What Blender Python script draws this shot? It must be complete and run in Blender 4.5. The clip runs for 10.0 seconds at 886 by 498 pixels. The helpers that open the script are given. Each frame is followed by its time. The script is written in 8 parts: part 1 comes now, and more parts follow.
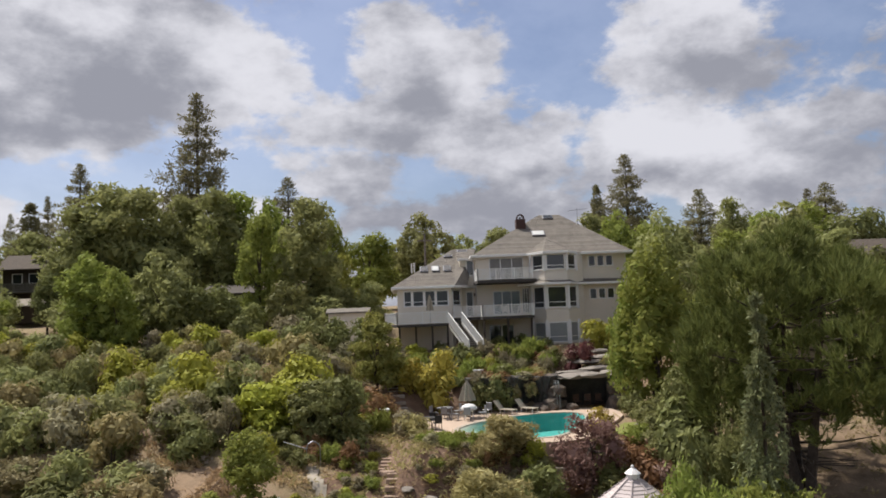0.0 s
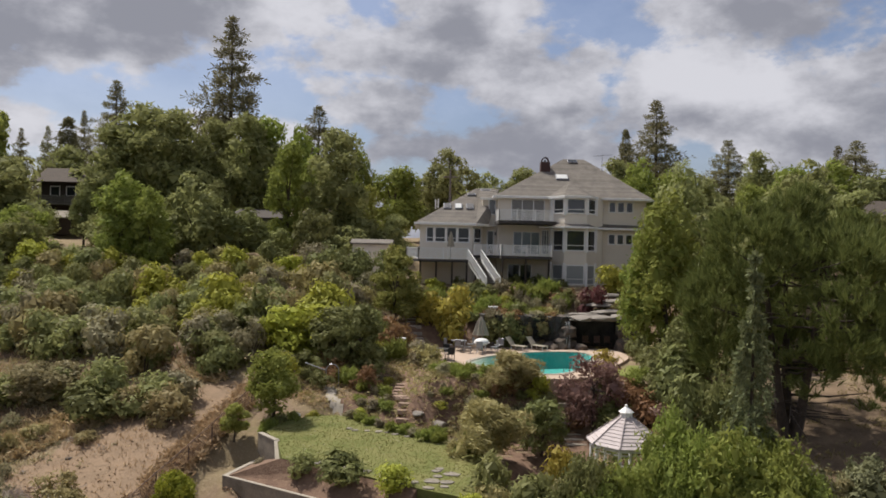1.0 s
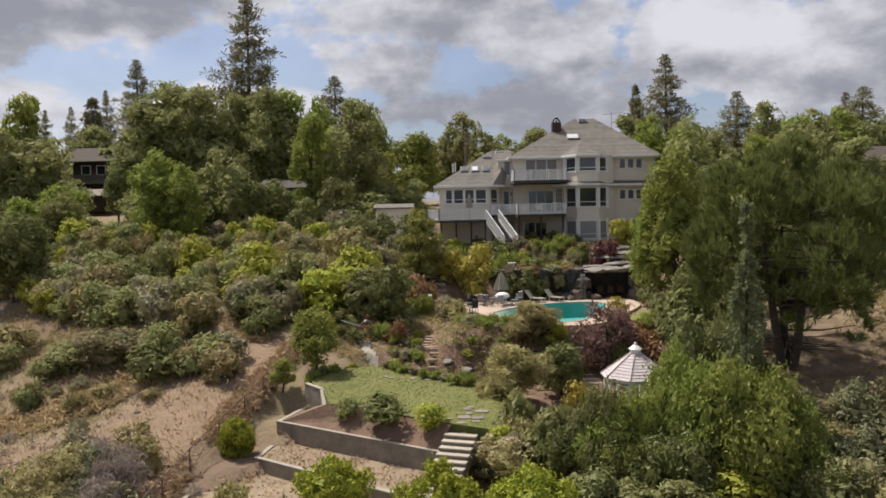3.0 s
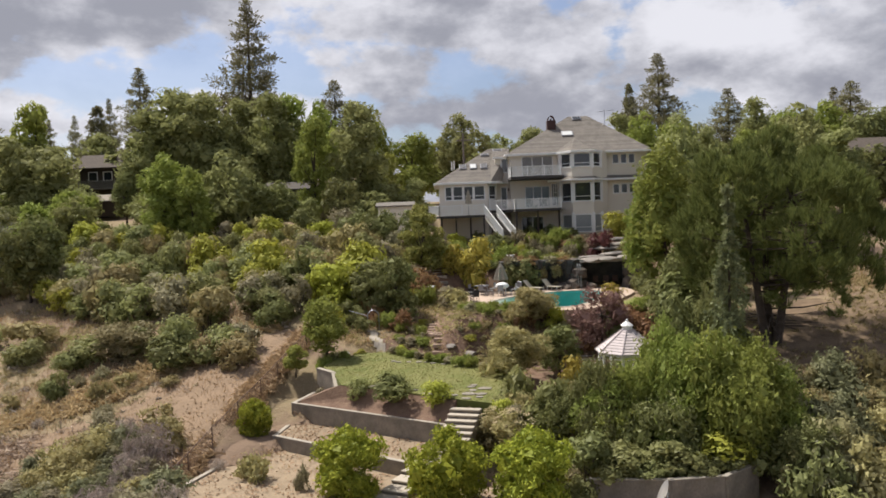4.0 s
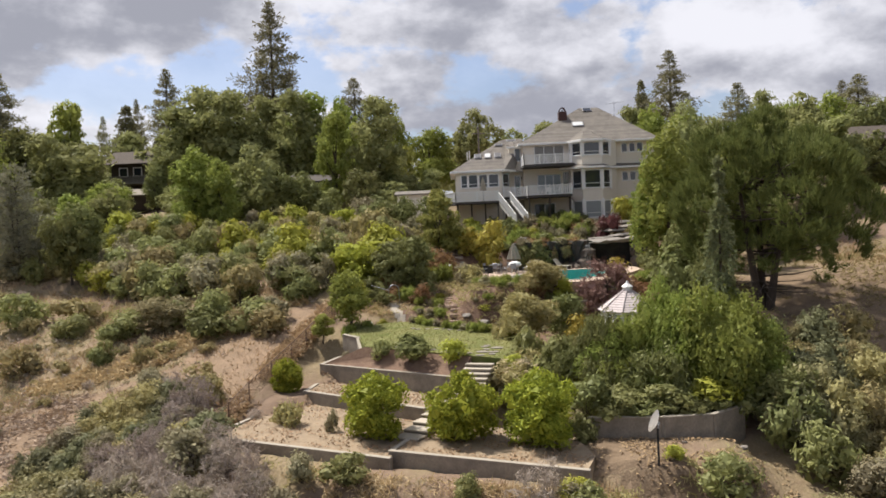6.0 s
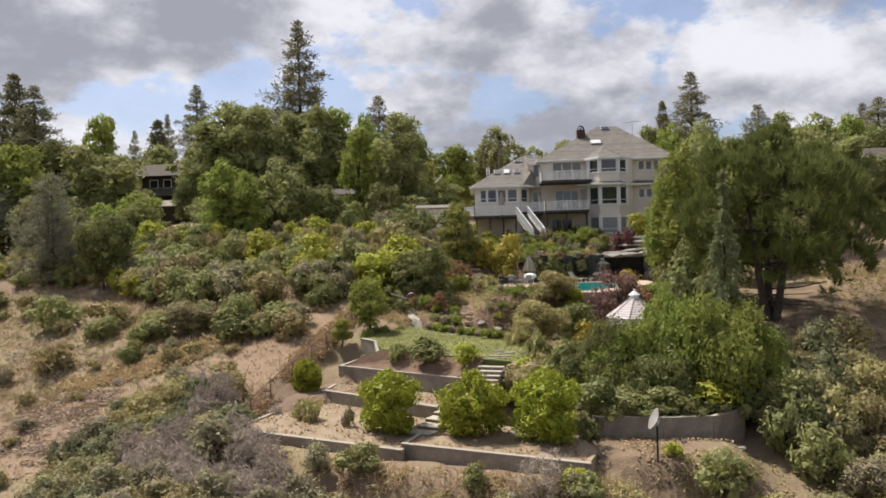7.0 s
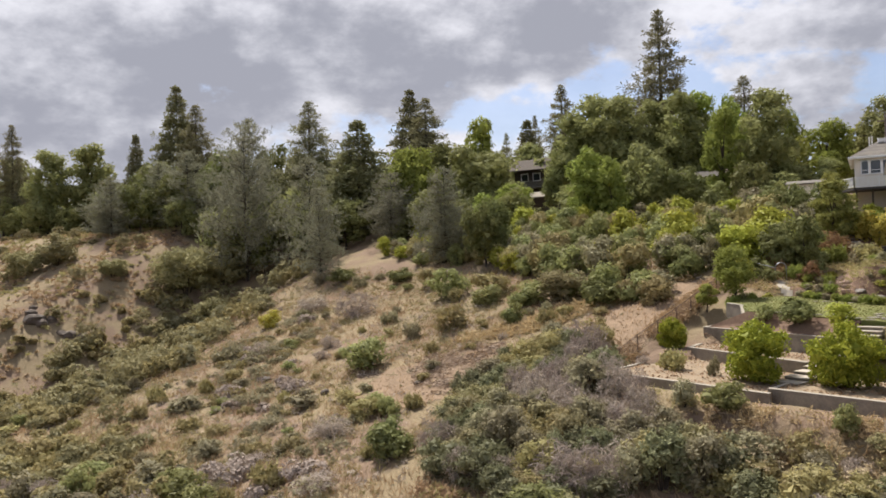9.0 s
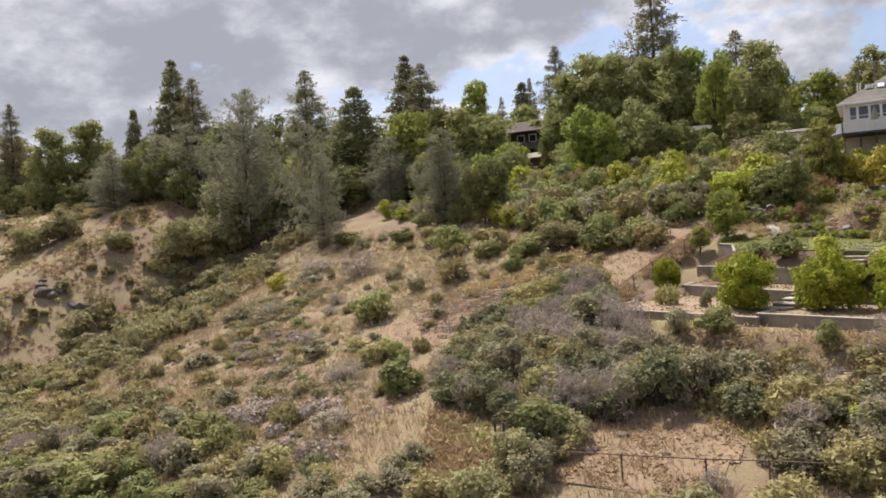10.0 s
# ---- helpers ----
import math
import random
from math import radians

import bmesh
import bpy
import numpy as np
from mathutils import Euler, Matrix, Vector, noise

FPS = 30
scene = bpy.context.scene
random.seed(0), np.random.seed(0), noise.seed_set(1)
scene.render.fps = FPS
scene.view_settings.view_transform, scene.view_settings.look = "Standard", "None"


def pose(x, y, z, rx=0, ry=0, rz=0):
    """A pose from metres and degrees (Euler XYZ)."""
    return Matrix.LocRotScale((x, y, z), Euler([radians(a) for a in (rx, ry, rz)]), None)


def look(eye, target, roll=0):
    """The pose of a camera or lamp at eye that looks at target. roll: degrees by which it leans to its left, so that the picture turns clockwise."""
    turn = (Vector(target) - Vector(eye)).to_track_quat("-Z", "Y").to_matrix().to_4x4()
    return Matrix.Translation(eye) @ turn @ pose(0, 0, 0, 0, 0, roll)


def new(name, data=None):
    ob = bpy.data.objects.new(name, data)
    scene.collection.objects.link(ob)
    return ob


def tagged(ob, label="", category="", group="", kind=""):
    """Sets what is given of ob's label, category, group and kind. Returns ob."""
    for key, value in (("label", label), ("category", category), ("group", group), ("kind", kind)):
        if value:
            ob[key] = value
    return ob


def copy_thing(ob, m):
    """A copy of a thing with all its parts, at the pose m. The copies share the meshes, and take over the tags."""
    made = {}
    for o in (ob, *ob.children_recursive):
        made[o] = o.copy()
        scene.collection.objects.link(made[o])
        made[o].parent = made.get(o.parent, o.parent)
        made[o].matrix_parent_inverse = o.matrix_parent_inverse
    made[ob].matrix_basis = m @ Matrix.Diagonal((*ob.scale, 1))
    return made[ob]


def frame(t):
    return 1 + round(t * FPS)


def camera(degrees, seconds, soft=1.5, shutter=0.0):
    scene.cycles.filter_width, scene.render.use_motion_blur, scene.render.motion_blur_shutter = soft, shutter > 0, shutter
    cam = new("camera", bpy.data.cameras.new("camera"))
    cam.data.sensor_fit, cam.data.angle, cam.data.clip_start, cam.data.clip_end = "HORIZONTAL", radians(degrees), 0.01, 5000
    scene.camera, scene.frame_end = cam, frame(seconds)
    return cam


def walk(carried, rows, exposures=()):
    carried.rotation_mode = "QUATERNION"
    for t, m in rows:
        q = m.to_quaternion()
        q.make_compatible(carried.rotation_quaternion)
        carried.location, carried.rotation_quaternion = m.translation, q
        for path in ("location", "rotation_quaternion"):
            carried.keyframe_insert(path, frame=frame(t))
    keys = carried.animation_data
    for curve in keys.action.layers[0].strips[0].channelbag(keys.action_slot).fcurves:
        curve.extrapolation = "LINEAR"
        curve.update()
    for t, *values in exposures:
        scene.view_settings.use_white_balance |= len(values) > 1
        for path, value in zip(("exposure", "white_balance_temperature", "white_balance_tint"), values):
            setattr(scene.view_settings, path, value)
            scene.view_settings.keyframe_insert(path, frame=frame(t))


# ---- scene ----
cam = camera(58.1, 10.0, soft=1.7, shutter=0.06)
PATH = [
    (0, (0.429, 2.78, 20.22), (0.529, 4.77, 20.391), -2.2),
    (0.2, (0.504, 2.326, 20.33), (0.597, 4.322, 20.404), -1.4),
    (0.5, (0.541, 1.819, 20.375), (0.615, 3.817, 20.323), -0.3),
    (1, (0.64, 0.763, 20.494), (0.675, 2.763, 20.498), 1.3),
    (1.5, (0.603, -0.113, 20.634), (0.621, 1.887, 20.641), -1.9),
    (2, (0.506, -1.207, 20.752), (0.501, 0.793, 20.776), 0.7),
    (2.5, (0.448, -2.418, 20.531), (0.46, -0.422, 20.412), 1.9),
    (2.7, (0.262, -2.679, 20.516), (0.278, -0.681, 20.432), 0.4),
    (3.8, (0.103, -5.485, 20.011), (0.087, -3.489, 19.883), -2.2),
    (4, (-0.044, -6.006, 19.741), (-0.045, -4.008, 19.659), -2.2),
    (4.5, (-0.035, -7.016, 19.473), (-0.109, -5.02, 19.37), -5.3),
    (5, (-0.043, -8.125, 18.968), (-0.103, -6.128, 18.883), -4.9),
    (5.5, (-0.003, -9.18, 18.492), (-0.068, -7.184, 18.378), -4.4),
    (5.7, (-0.012, -9.627, 18.324), (-0.06, -7.629, 18.249), -2.3),
    (6.8, (0.147, -11.36, 17.099), (0.12, -9.361, 17.033), -3.6),
    (7, (0.489, -12.106, 17.24), (0.389, -10.108, 17.22), -1.6),
    (7.2, (0.77, -12.505, 17.306), (0.448, -10.531, 17.295), -1.8),
    (7.4, (0.742, -12.741, 17.267), (0.156, -10.829, 17.223), -1.3),
    (7.5, (0.688, -13.114, 16.929), (-0.005, -11.239, 16.866), -0.7),
    (7.6, (0.741, -13.309, 16.914), (-0.054, -11.475, 16.845), -1.5),
    (7.8, (0.705, -13.479, 16.785), (-0.272, -11.734, 16.786), -1.6),
    (8, (0.546, -14.254, 16.412), (-0.496, -12.547, 16.433), -2.0),
    (8.5, (0.758, -15.143, 15.52), (-0.214, -13.395, 15.522), -2.7),
    (9, (1.089, -16.054, 14.761), (0.141, -14.293, 14.776), -2.2),
    (9.5, (1.416, -17.232, 13.938), (0.48, -15.465, 13.91), -2.7),
    (10, (1.797, -18.16, 13.254), (0.85, -16.4, 13.198), -4.0),
]
walk(cam, [(t, look(eye, target, roll)) for t, eye, target, roll in PATH],
     exposures=[(0, 0.35), (0.5, 0.17), (2.5, 0.24), (4.5, 0.53), (5.5, 0.6), (7, 0.57), (8, 0.56), (10.0, 0.7)])

# ---- world, sun ----
SUN_AZ, SUN_EL = radians(-49), radians(57)  # clockwise from +y, above the horizon
sun_dir = Vector((math.sin(SUN_AZ) * math.cos(SUN_EL), math.cos(SUN_AZ) * math.cos(SUN_EL), math.sin(SUN_EL)))
sun = new("sun", bpy.data.lights.new("sun", "SUN"))
sun.data.energy, sun.data.angle, sun.data.color = 4.8, radians(3.0), (1.0, 0.95, 0.87)
sun.matrix_world = look((0, 0, 120), Vector((0, 0, 120)) - sun_dir)

world = bpy.data.worlds.new("sky")
scene.world = world
world.use_nodes = True


def sky_nodes():
    """A blue sky with heaps of fair-weather cloud: lobes of direction, frayed by noise."""
    nt = world.node_tree
    nt.nodes.clear()
    N = nt.nodes.new

    def link(a, b):
        nt.links.new(a, b)

    def op(kind, a, b=None, clamp=False):
        n = N("ShaderNodeMath")
        n.operation, n.use_clamp = kind, clamp
        for k, v in enumerate((a, b)):
            if v is None:
                continue
            if isinstance(v, (int, float)):
                n.inputs[k].default_value = v
            else:
                link(v, n.inputs[k])
        return n.outputs[0]

    sky = N("ShaderNodeTexSky")
    sky.sky_type, sky.sun_disc, sky.sun_elevation, sky.sun_rotation = "NISHITA", False, SUN_EL, SUN_AZ
    sky.air_density, sky.dust_density, sky.ozone_density = 1.0, 2.2, 2.5
    co = N("ShaderNodeTexCoord").outputs["Generated"]
    sep = N("ShaderNodeSeparateXYZ")
    link(co, sep.inputs[0])
    X, Y, Z = sep.outputs
    az = op("MULTIPLY", op("ARCTAN2", X, Y), 180 / math.pi)
    el = op("MULTIPLY", op("ARCSINE", Z), 180 / math.pi)

    def noise_at(scale, detail, rough, off=0.0):
        m = N("ShaderNodeMapping")
        m.inputs["Location"].default_value = (off, off, off)
        m.inputs["Scale"].default_value = (1, 1, 1.7)
        link(co, m.inputs[0])
        n = N("ShaderNodeTexNoise")
        n.inputs["Scale"].default_value, n.inputs["Detail"].default_value, n.inputs["Roughness"].default_value = scale, detail, rough
        link(m.outputs[0], n.inputs["Vector"])
        return n.outputs["Fac"]

    fray = op("ADD", op("MULTIPLY", op("SUBTRACT", noise_at(6, 6, 0.55), 0.5), 2.6), op("MULTIPLY", op("SUBTRACT", noise_at(18, 6, 0.6, 3.1), 0.5), 1.5))
    dens = belly = None
    for a, e, ra, re, top in CLOUDS:
        dx = op("DIVIDE", op("SUBTRACT", az, a), ra)
        dy = op("DIVIDE", op("SUBTRACT", el, e), re)
        d = op("SUBTRACT", top + 0.22, op("SQRT", op("ADD", op("MULTIPLY", dx, dx), op("MULTIPLY", dy, dy))))
        dens = d if dens is None else op("MAXIMUM", dens, d)
        dy = op("DIVIDE", op("SUBTRACT", el, e - 0.45 * re), re * 0.95)
        # the bank over the woods is thicker and greyer than the heaps over the house
        gloom = 0.18 if a < -14 and e > 13 else -0.15
        b = op("SUBTRACT", top + gloom, op("SQRT", op("ADD", op("MULTIPLY", dx, dx), op("MULTIPLY", dy, dy))))
        belly = b if belly is None else op("MAXIMUM", belly, b)
    # the rest of the sky, above and behind, holds the same kind of cloud
    rest = op("MULTIPLY", op("SUBTRACT", noise_at(2.2, 3, 0.5, 7.7), 0.46), 5.0)
    away = op("MAXIMUM", op("SUBTRACT", op("MULTIPLY", el, 0.1), 3.2), op("SUBTRACT", op("MULTIPLY", op("ABSOLUTE", az), 0.05), 3.2))
    dens = op("MAXIMUM", dens, op("ADD", rest, op("MINIMUM", away, 0.0)))
    dens = op("ADD", dens, fray)
    cover = N("ShaderNodeMapRange")
    cover.interpolation_type = "SMOOTHSTEP"
    cover.inputs["From Min"].default_value, cover.inputs["From Max"].default_value = 0.0, 0.42
    cover.inputs["To Min"].default_value = 0.17
    link(dens, cover.inputs["Value"])
    # grey bellies where the cloud is thick, white rims
    thick = N("ShaderNodeMapRange")
    thick.interpolation_type = "SMOOTHSTEP"
    thick.inputs["From Min"].default_value, thick.inputs["From Max"].default_value = -0.15, 1.15
    shade = op("ADD", op("MAXIMUM", belly, rest), op("ADD", op("MULTIPLY", op("SUBTRACT", noise_at(6, 5, 0.55, 5.3), 0.5), 2.6), op("MULTIPLY", op("SUBTRACT", noise_at(15, 5, 0.6, 8.3), 0.5), 1.6)))
    link(shade, thick.inputs["Value"])
    tone = N("ShaderNodeMix")
    tone.data_type = "RGBA"
    tone.inputs["A"].default_value, tone.inputs["B"].default_value = (9.0, 9.0, 9.7, 1), (3.8, 3.9, 4.55, 1)
    link(thick.outputs[0], tone.inputs["Factor"])
    mix = N("ShaderNodeMix")
    mix.data_type = "RGBA"
    link(cover.outputs[0], mix.inputs["Factor"])
    clear = N("ShaderNodeMix")
    clear.data_type, clear.blend_type = "RGBA", "MULTIPLY"
    clear.inputs["Factor"].default_value = 1.0
    clear.inputs["B"].default_value = (1.26, 1.26, 1.38, 1)
    link(sky.outputs[0], clear.inputs["A"])
    link(clear.outputs["Result"], mix.inputs["A"])
    link(tone.outputs["Result"], mix.inputs["B"])
    bg = N("ShaderNodeBackground")
    bg.inputs["Strength"].default_value = 0.066
    link(mix.outputs["Result"], bg.inputs["Color"])
    out = N("ShaderNodeOutputWorld")
    link(bg.outputs[0], out.inputs[0])


# azimuth, elevation, radii in degrees, depth
CLOUDS = [
    (-20, 18.5, 11, 5.6, 1.15), (-31, 15.5, 15, 4.6, 1.15), (-22, 14.2, 9, 2.6, 1.0), (-30, 11.2, 5, 1.7, 0.95), (-38, 11.2, 7, 2.4, 1.0), (-44, 16, 14, 5.2, 1.25), (-60, 14, 16, 8, 1.1),
    (1.8, 18.2, 5.6, 5.2, 1.1), (-0.5, 14.2, 7.5, 2.2, 1.0), (-4.2, 10.2, 4.4, 2.0, 1.0), (22, 18, 6.2, 5.4, 1.1), (9.5, 11.2, 5.6, 2.8, 1.05), (19, 10.8, 10, 3.4, 1.15), (26, 9.2, 9, 3.6, 1.1),
    (-25, 14.0, 9, 2.1, 1.25), (-13, 7.6, 7, 1.6, 0.9), (6, 7.2, 10, 2.2, 1.0), (-28, 7.2, 8, 1.7, 0.85), (-48, 9.5, 12, 4.6, 1.1), (0, 1.5, 70, 4.0, 1.0), (-60, 4, 40, 5.5, 1.0), (48, 14, 13, 9, 1.0), (0, 30, 25, 7, 1.0),
]
sky_nodes()

# ---- materials ----
def mat(name, base, rough=0.8, var=0.25, scale=3.0, fine=40.0, bump=0.0, metal=0.0, other=None, rand=0.0, island=0.0, spec=0.5):
    """A surface whose colour wanders at two scales between base and other."""
    m = bpy.data.materials.new(name)
    m.use_nodes = True
    nt = m.node_tree
    b = nt.nodes["Principled BSDF"]
    N, L = nt.nodes.new, nt.links.new
    co = N("ShaderNodeTexCoord").outputs["Object"]
    if other is None:
        other = tuple(c * (1 - var) for c in base)
    n1, n2 = N("ShaderNodeTexNoise"), N("ShaderNodeTexNoise")
    for n, s, d in ((n1, scale, 5), (n2, fine, 3)):
        n.inputs["Scale"].default_value, n.inputs["Detail"].default_value = s, d
        n.inputs["Roughness"].default_value = 0.6
        L(co, n.inputs["Vector"])
    add = N("ShaderNodeMath")
    add.operation = "MULTIPLY_ADD"
    L(n2.outputs["Fac"], add.inputs[0])
    add.inputs[1].default_value = 0.5
    L(n1.outputs["Fac"], add.inputs[2])
    rampv = N("ShaderNodeMapRange")
    rampv.inputs["From Min"].default_value, rampv.inputs["From Max"].default_value = 0.52, 0.98
    L(add.outputs[0], rampv.inputs["Value"])
    mix = N("ShaderNodeMix")
    mix.data_type = "RGBA"
    mix.inputs["A"].default_value, mix.inputs["B"].default_value = (*base, 1), (*other, 1)
    L(rampv.outputs[0], mix.inputs["Factor"])
    col = mix.outputs["Result"]
    for amount, src in ((rand, ("ShaderNodeObjectInfo", "Random")), (island, ("ShaderNodeNewGeometry", "Random Per Island"))):
        if amount:
            hsv = N("ShaderNodeHueSaturation")
            v = N("ShaderNodeMapRange")
            v.inputs["To Min"].default_value, v.inputs["To Max"].default_value = 1 - amount, 1 + amount
            L(N(src[0]).outputs[src[1]], v.inputs["Value"])
            L(v.outputs[0], hsv.inputs["Value"])
            L(col, hsv.inputs["Color"])
            col = hsv.outputs[0]
    L(col, b.inputs["Base Color"])
    b.inputs["Roughness"].default_value, b.inputs["Metallic"].default_value = rough, metal
    b.inputs["Specular IOR Level"].default_value = spec
    if bump:
        bp = N("ShaderNodeBump")
        bp.inputs["Strength"].default_value, bp.inputs["Distance"].default_value = 0.8, bump
        L(add.outputs[0], bp.inputs["Height"])
        L(bp.outputs[0], b.inputs["Normal"])
    return m


def leaf_mat(name, base, other, rand=0.14, through_light=0.3):
    """Foliage: each leaf its own shade between two greens, some light passing through it."""
    m = bpy.data.materials.new(name)
    m.use_nodes = True
    nt = m.node_tree
    nt.nodes.clear()
    N, L = nt.nodes.new, nt.links.new
    mix = N("ShaderNodeMix")
    mix.data_type = "RGBA"
    low = [(0.85 * a + 0.15 * b) * k for a, b, k in zip(base, other, (1.06, 0.93, 0.83))]
    high = [(0.1 * a + 0.9 * b) * k for a, b, k in zip(base, other, (1.06, 0.93, 0.83))]
    mix.inputs["A"].default_value, mix.inputs["B"].default_value = (*low, 1), (*high, 1)
    L(N("ShaderNodeNewGeometry").outputs["Random Per Island"], mix.inputs["Factor"])
    hsv = N("ShaderNodeHueSaturation")
    info = N("ShaderNodeObjectInfo").outputs["Random"]
    for sock, lo, hi in (("Value", 1 - rand, 1 + rand), ("Hue", 0.488, 0.512)):
        v = N("ShaderNodeMapRange")
        v.inputs["To Min"].default_value, v.inputs["To Max"].default_value = lo, hi
        L(info, v.inputs["Value"])
        L(v.outputs[0], hsv.inputs[sock])
    L(mix.outputs["Result"], hsv.inputs["Color"])
    d, t, g = N("ShaderNodeBsdfDiffuse"), N("ShaderNodeBsdfTranslucent"), N("ShaderNodeBsdfGlossy")
    L(hsv.outputs[0], d.inputs["Color"])
    L(hsv.outputs[0], t.inputs["Color"])
    g.inputs["Roughness"].default_value = 0.5
    g.inputs["Color"].default_value = (0.5, 0.5, 0.5, 1)
    a, b = N("ShaderNodeMixShader"), N("ShaderNodeMixShader")
    a.inputs[0].default_value, b.inputs[0].default_value = through_light, 0.015
    L(d.outputs[0], a.inputs[1])
    L(t.outputs[0], a.inputs[2])
    L(a.outputs[0], b.inputs[1])
    L(g.outputs[0], b.inputs[2])
    L(b.outputs[0], N("ShaderNodeOutputMaterial").inputs[0])
    return m


def ground_mat():
    """Dry grass, bare dirt and trampled patches, laid by noise over the hillside."""
    m = bpy.data.materials.new("dry_hillside")
    m.use_nodes = True
    nt = m.node_tree
    b = nt.nodes["Principled BSDF"]
    N, L = nt.nodes.new, nt.links.new
    co = N("ShaderNodeTexCoord").outputs["Object"]

    def noise_at(scale, detail=6, rough=0.6, stretch=(1, 1, 1)):
        mp = N("ShaderNodeMapping")
        mp.inputs["Scale"].default_value = stretch
        L(co, mp.inputs[0])
        n = N("ShaderNodeTexNoise")
        n.inputs["Scale"].default_value, n.inputs["Detail"].default_value, n.inputs["Roughness"].default_value = scale, detail, rough
        L(mp.outputs[0], n.inputs["Vector"])
        return n.outputs["Fac"]

    def span(v, lo, hi):
        r = N("ShaderNodeMapRange")
        r.interpolation_type = "SMOOTHSTEP"
        r.inputs["From Min"].default_value, r.inputs["From Max"].default_value = lo, hi
        L(v, r.inputs["Value"])
        return r.outputs[0]

    def mixed(f, a, bb):
        x = N("ShaderNodeMix")
        x.data_type = "RGBA"
        L(f, x.inputs["Factor"])
        for k, v in (("A", a), ("B", bb)):
            if isinstance(v, tuple):
                x.inputs[k].default_value = (*v, 1)
            else:
                L(v, x.inputs[k])
        return x.outputs["Result"]

    grass = mixed(noise_at(1.3), (0.273, 0.207, 0.121), (0.183, 0.14, 0.0819))
    grass = mixed(span(noise_at(9, 4), 0.45, 0.75), grass, (0.296, 0.234, 0.152))
    dirt = mixed(noise_at(2.1), (0.242, 0.168, 0.117), (0.179, 0.125, 0.0858))
    col = mixed(span(noise_at(0.16, 5), 0.46, 0.60), grass, dirt)
    col = mixed(span(noise_at(0.42, 6, 0.7), 0.60, 0.74), col, (0.156, 0.144, 0.0663))
    col = mixed(span(noise_at(5.5, 5, 0.7), 0.62, 0.75), col, (0.121, 0.0936, 0.0624))
    L(col, b.inputs["Base Color"])
    b.inputs["Roughness"].default_value, b.inputs["Specular IOR Level"].default_value = 0.95, 0.15
    bp = N("ShaderNodeBump")
    bp.inputs["Strength"].default_value, bp.inputs["Distance"].default_value = 0.9, 0.12
    L(noise_at(4, 8, 0.7), bp.inputs["Height"])
    L(bp.outputs[0], b.inputs["Normal"])
    return m


def glass_mat(name, tint, rough=0.03):
    m = bpy.data.materials.new(name)
    m.use_nodes = True
    b = m.node_tree.nodes["Principled BSDF"]
    b.inputs["Base Color"].default_value = (*tint, 1)
    b.inputs["Roughness"].default_value, b.inputs["Specular IOR Level"].default_value = rough, 0.8
    return m


M_GROUND = ground_mat()
M_DIRT = mat("bare_dirt", (0.30, 0.225, 0.145), 0.95, scale=1.1, fine=7, bump=0.1, other=(0.215, 0.158, 0.10))
M_CONCRETE = mat("weathered_concrete", (0.289, 0.246, 0.191), 0.9, scale=1.3, fine=10, bump=0.02, other=(0.148, 0.125, 0.0975))
M_CAP = mat("pale_concrete_top", (0.367, 0.32, 0.257), 0.9, scale=1.2, fine=25, bump=0.008)
M_STONE = mat("flagstone", (0.343, 0.289, 0.234), 0.85, scale=2.0, fine=30, bump=0.015, other=(0.234, 0.199, 0.164), rand=0.15)
M_ROCK = mat("dark_rock", (0.155, 0.118, 0.09), 0.9, scale=1.5, fine=12, bump=0.06, other=(0.055, 0.043, 0.035), rand=0.2)
M_LAWN = mat("lawn_grass", (0.095, 0.118, 0.026), 0.9, scale=0.7, fine=11, bump=0.008, other=(0.20, 0.185, 0.07), spec=0.2)
M_MULCH = mat("bark_mulch", (0.115, 0.065, 0.043), 0.95, scale=1.6, fine=9, bump=0.09, other=(0.205, 0.128, 0.082))
M_STUCCO = mat("beige_stucco", (0.715, 0.65, 0.555), 0.9, var=0.08, scale=0.6, fine=60, bump=0.004, spec=0.2)
M_TRIM = mat("white_trim", (0.76, 0.745, 0.72), 0.6, var=0.08, scale=2.0, fine=30)
M_ROOF = mat("grey_shingle", (0.225, 0.20, 0.17), 0.9, scale=1.4, fine=9, bump=0.02, other=(0.142, 0.127, 0.112), island=0.16, spec=0.2)
M_GLASS = glass_mat("window_glass", (0.025, 0.03, 0.035))
M_DARK = mat("shadowed_room", (0.0273, 0.025, 0.0234), 0.9)
M_BROWN = mat("dark_brown_siding", (0.0507, 0.0374, 0.0289), 0.85, scale=1.5, fine=30)
M_GREYWALL = mat("grey_siding", (0.156, 0.152, 0.136), 0.9, scale=1.0, fine=30)
M_BARK = mat("bark", (0.0897, 0.0663, 0.0484), 0.95, scale=4, fine=22, bump=0.03, other=(0.0429, 0.0328, 0.025))
M_TWIG = mat("dry_twigs", (0.195, 0.164, 0.148), 0.95, scale=3, fine=20)
M_WHITE = mat("white_paint", (0.722, 0.701, 0.679), 0.55, var=0.07, scale=3, fine=40)
M_METAL = mat("grey_metal", (0.296, 0.296, 0.312), 0.45, var=0.15, metal=0.6)
M_RUST = mat("rusty_steel", (0.148, 0.0819, 0.0546), 0.8, scale=6, fine=50, other=(0.078, 0.0507, 0.039))
M_BRICK = mat("red_brick", (0.075, 0.038, 0.034), 0.9, scale=6, fine=40)
M_PEACH = mat("peach_pool_deck", (0.468, 0.351, 0.265), 0.85, scale=0.8, fine=25, bump=0.005, other=(0.374, 0.281, 0.211))

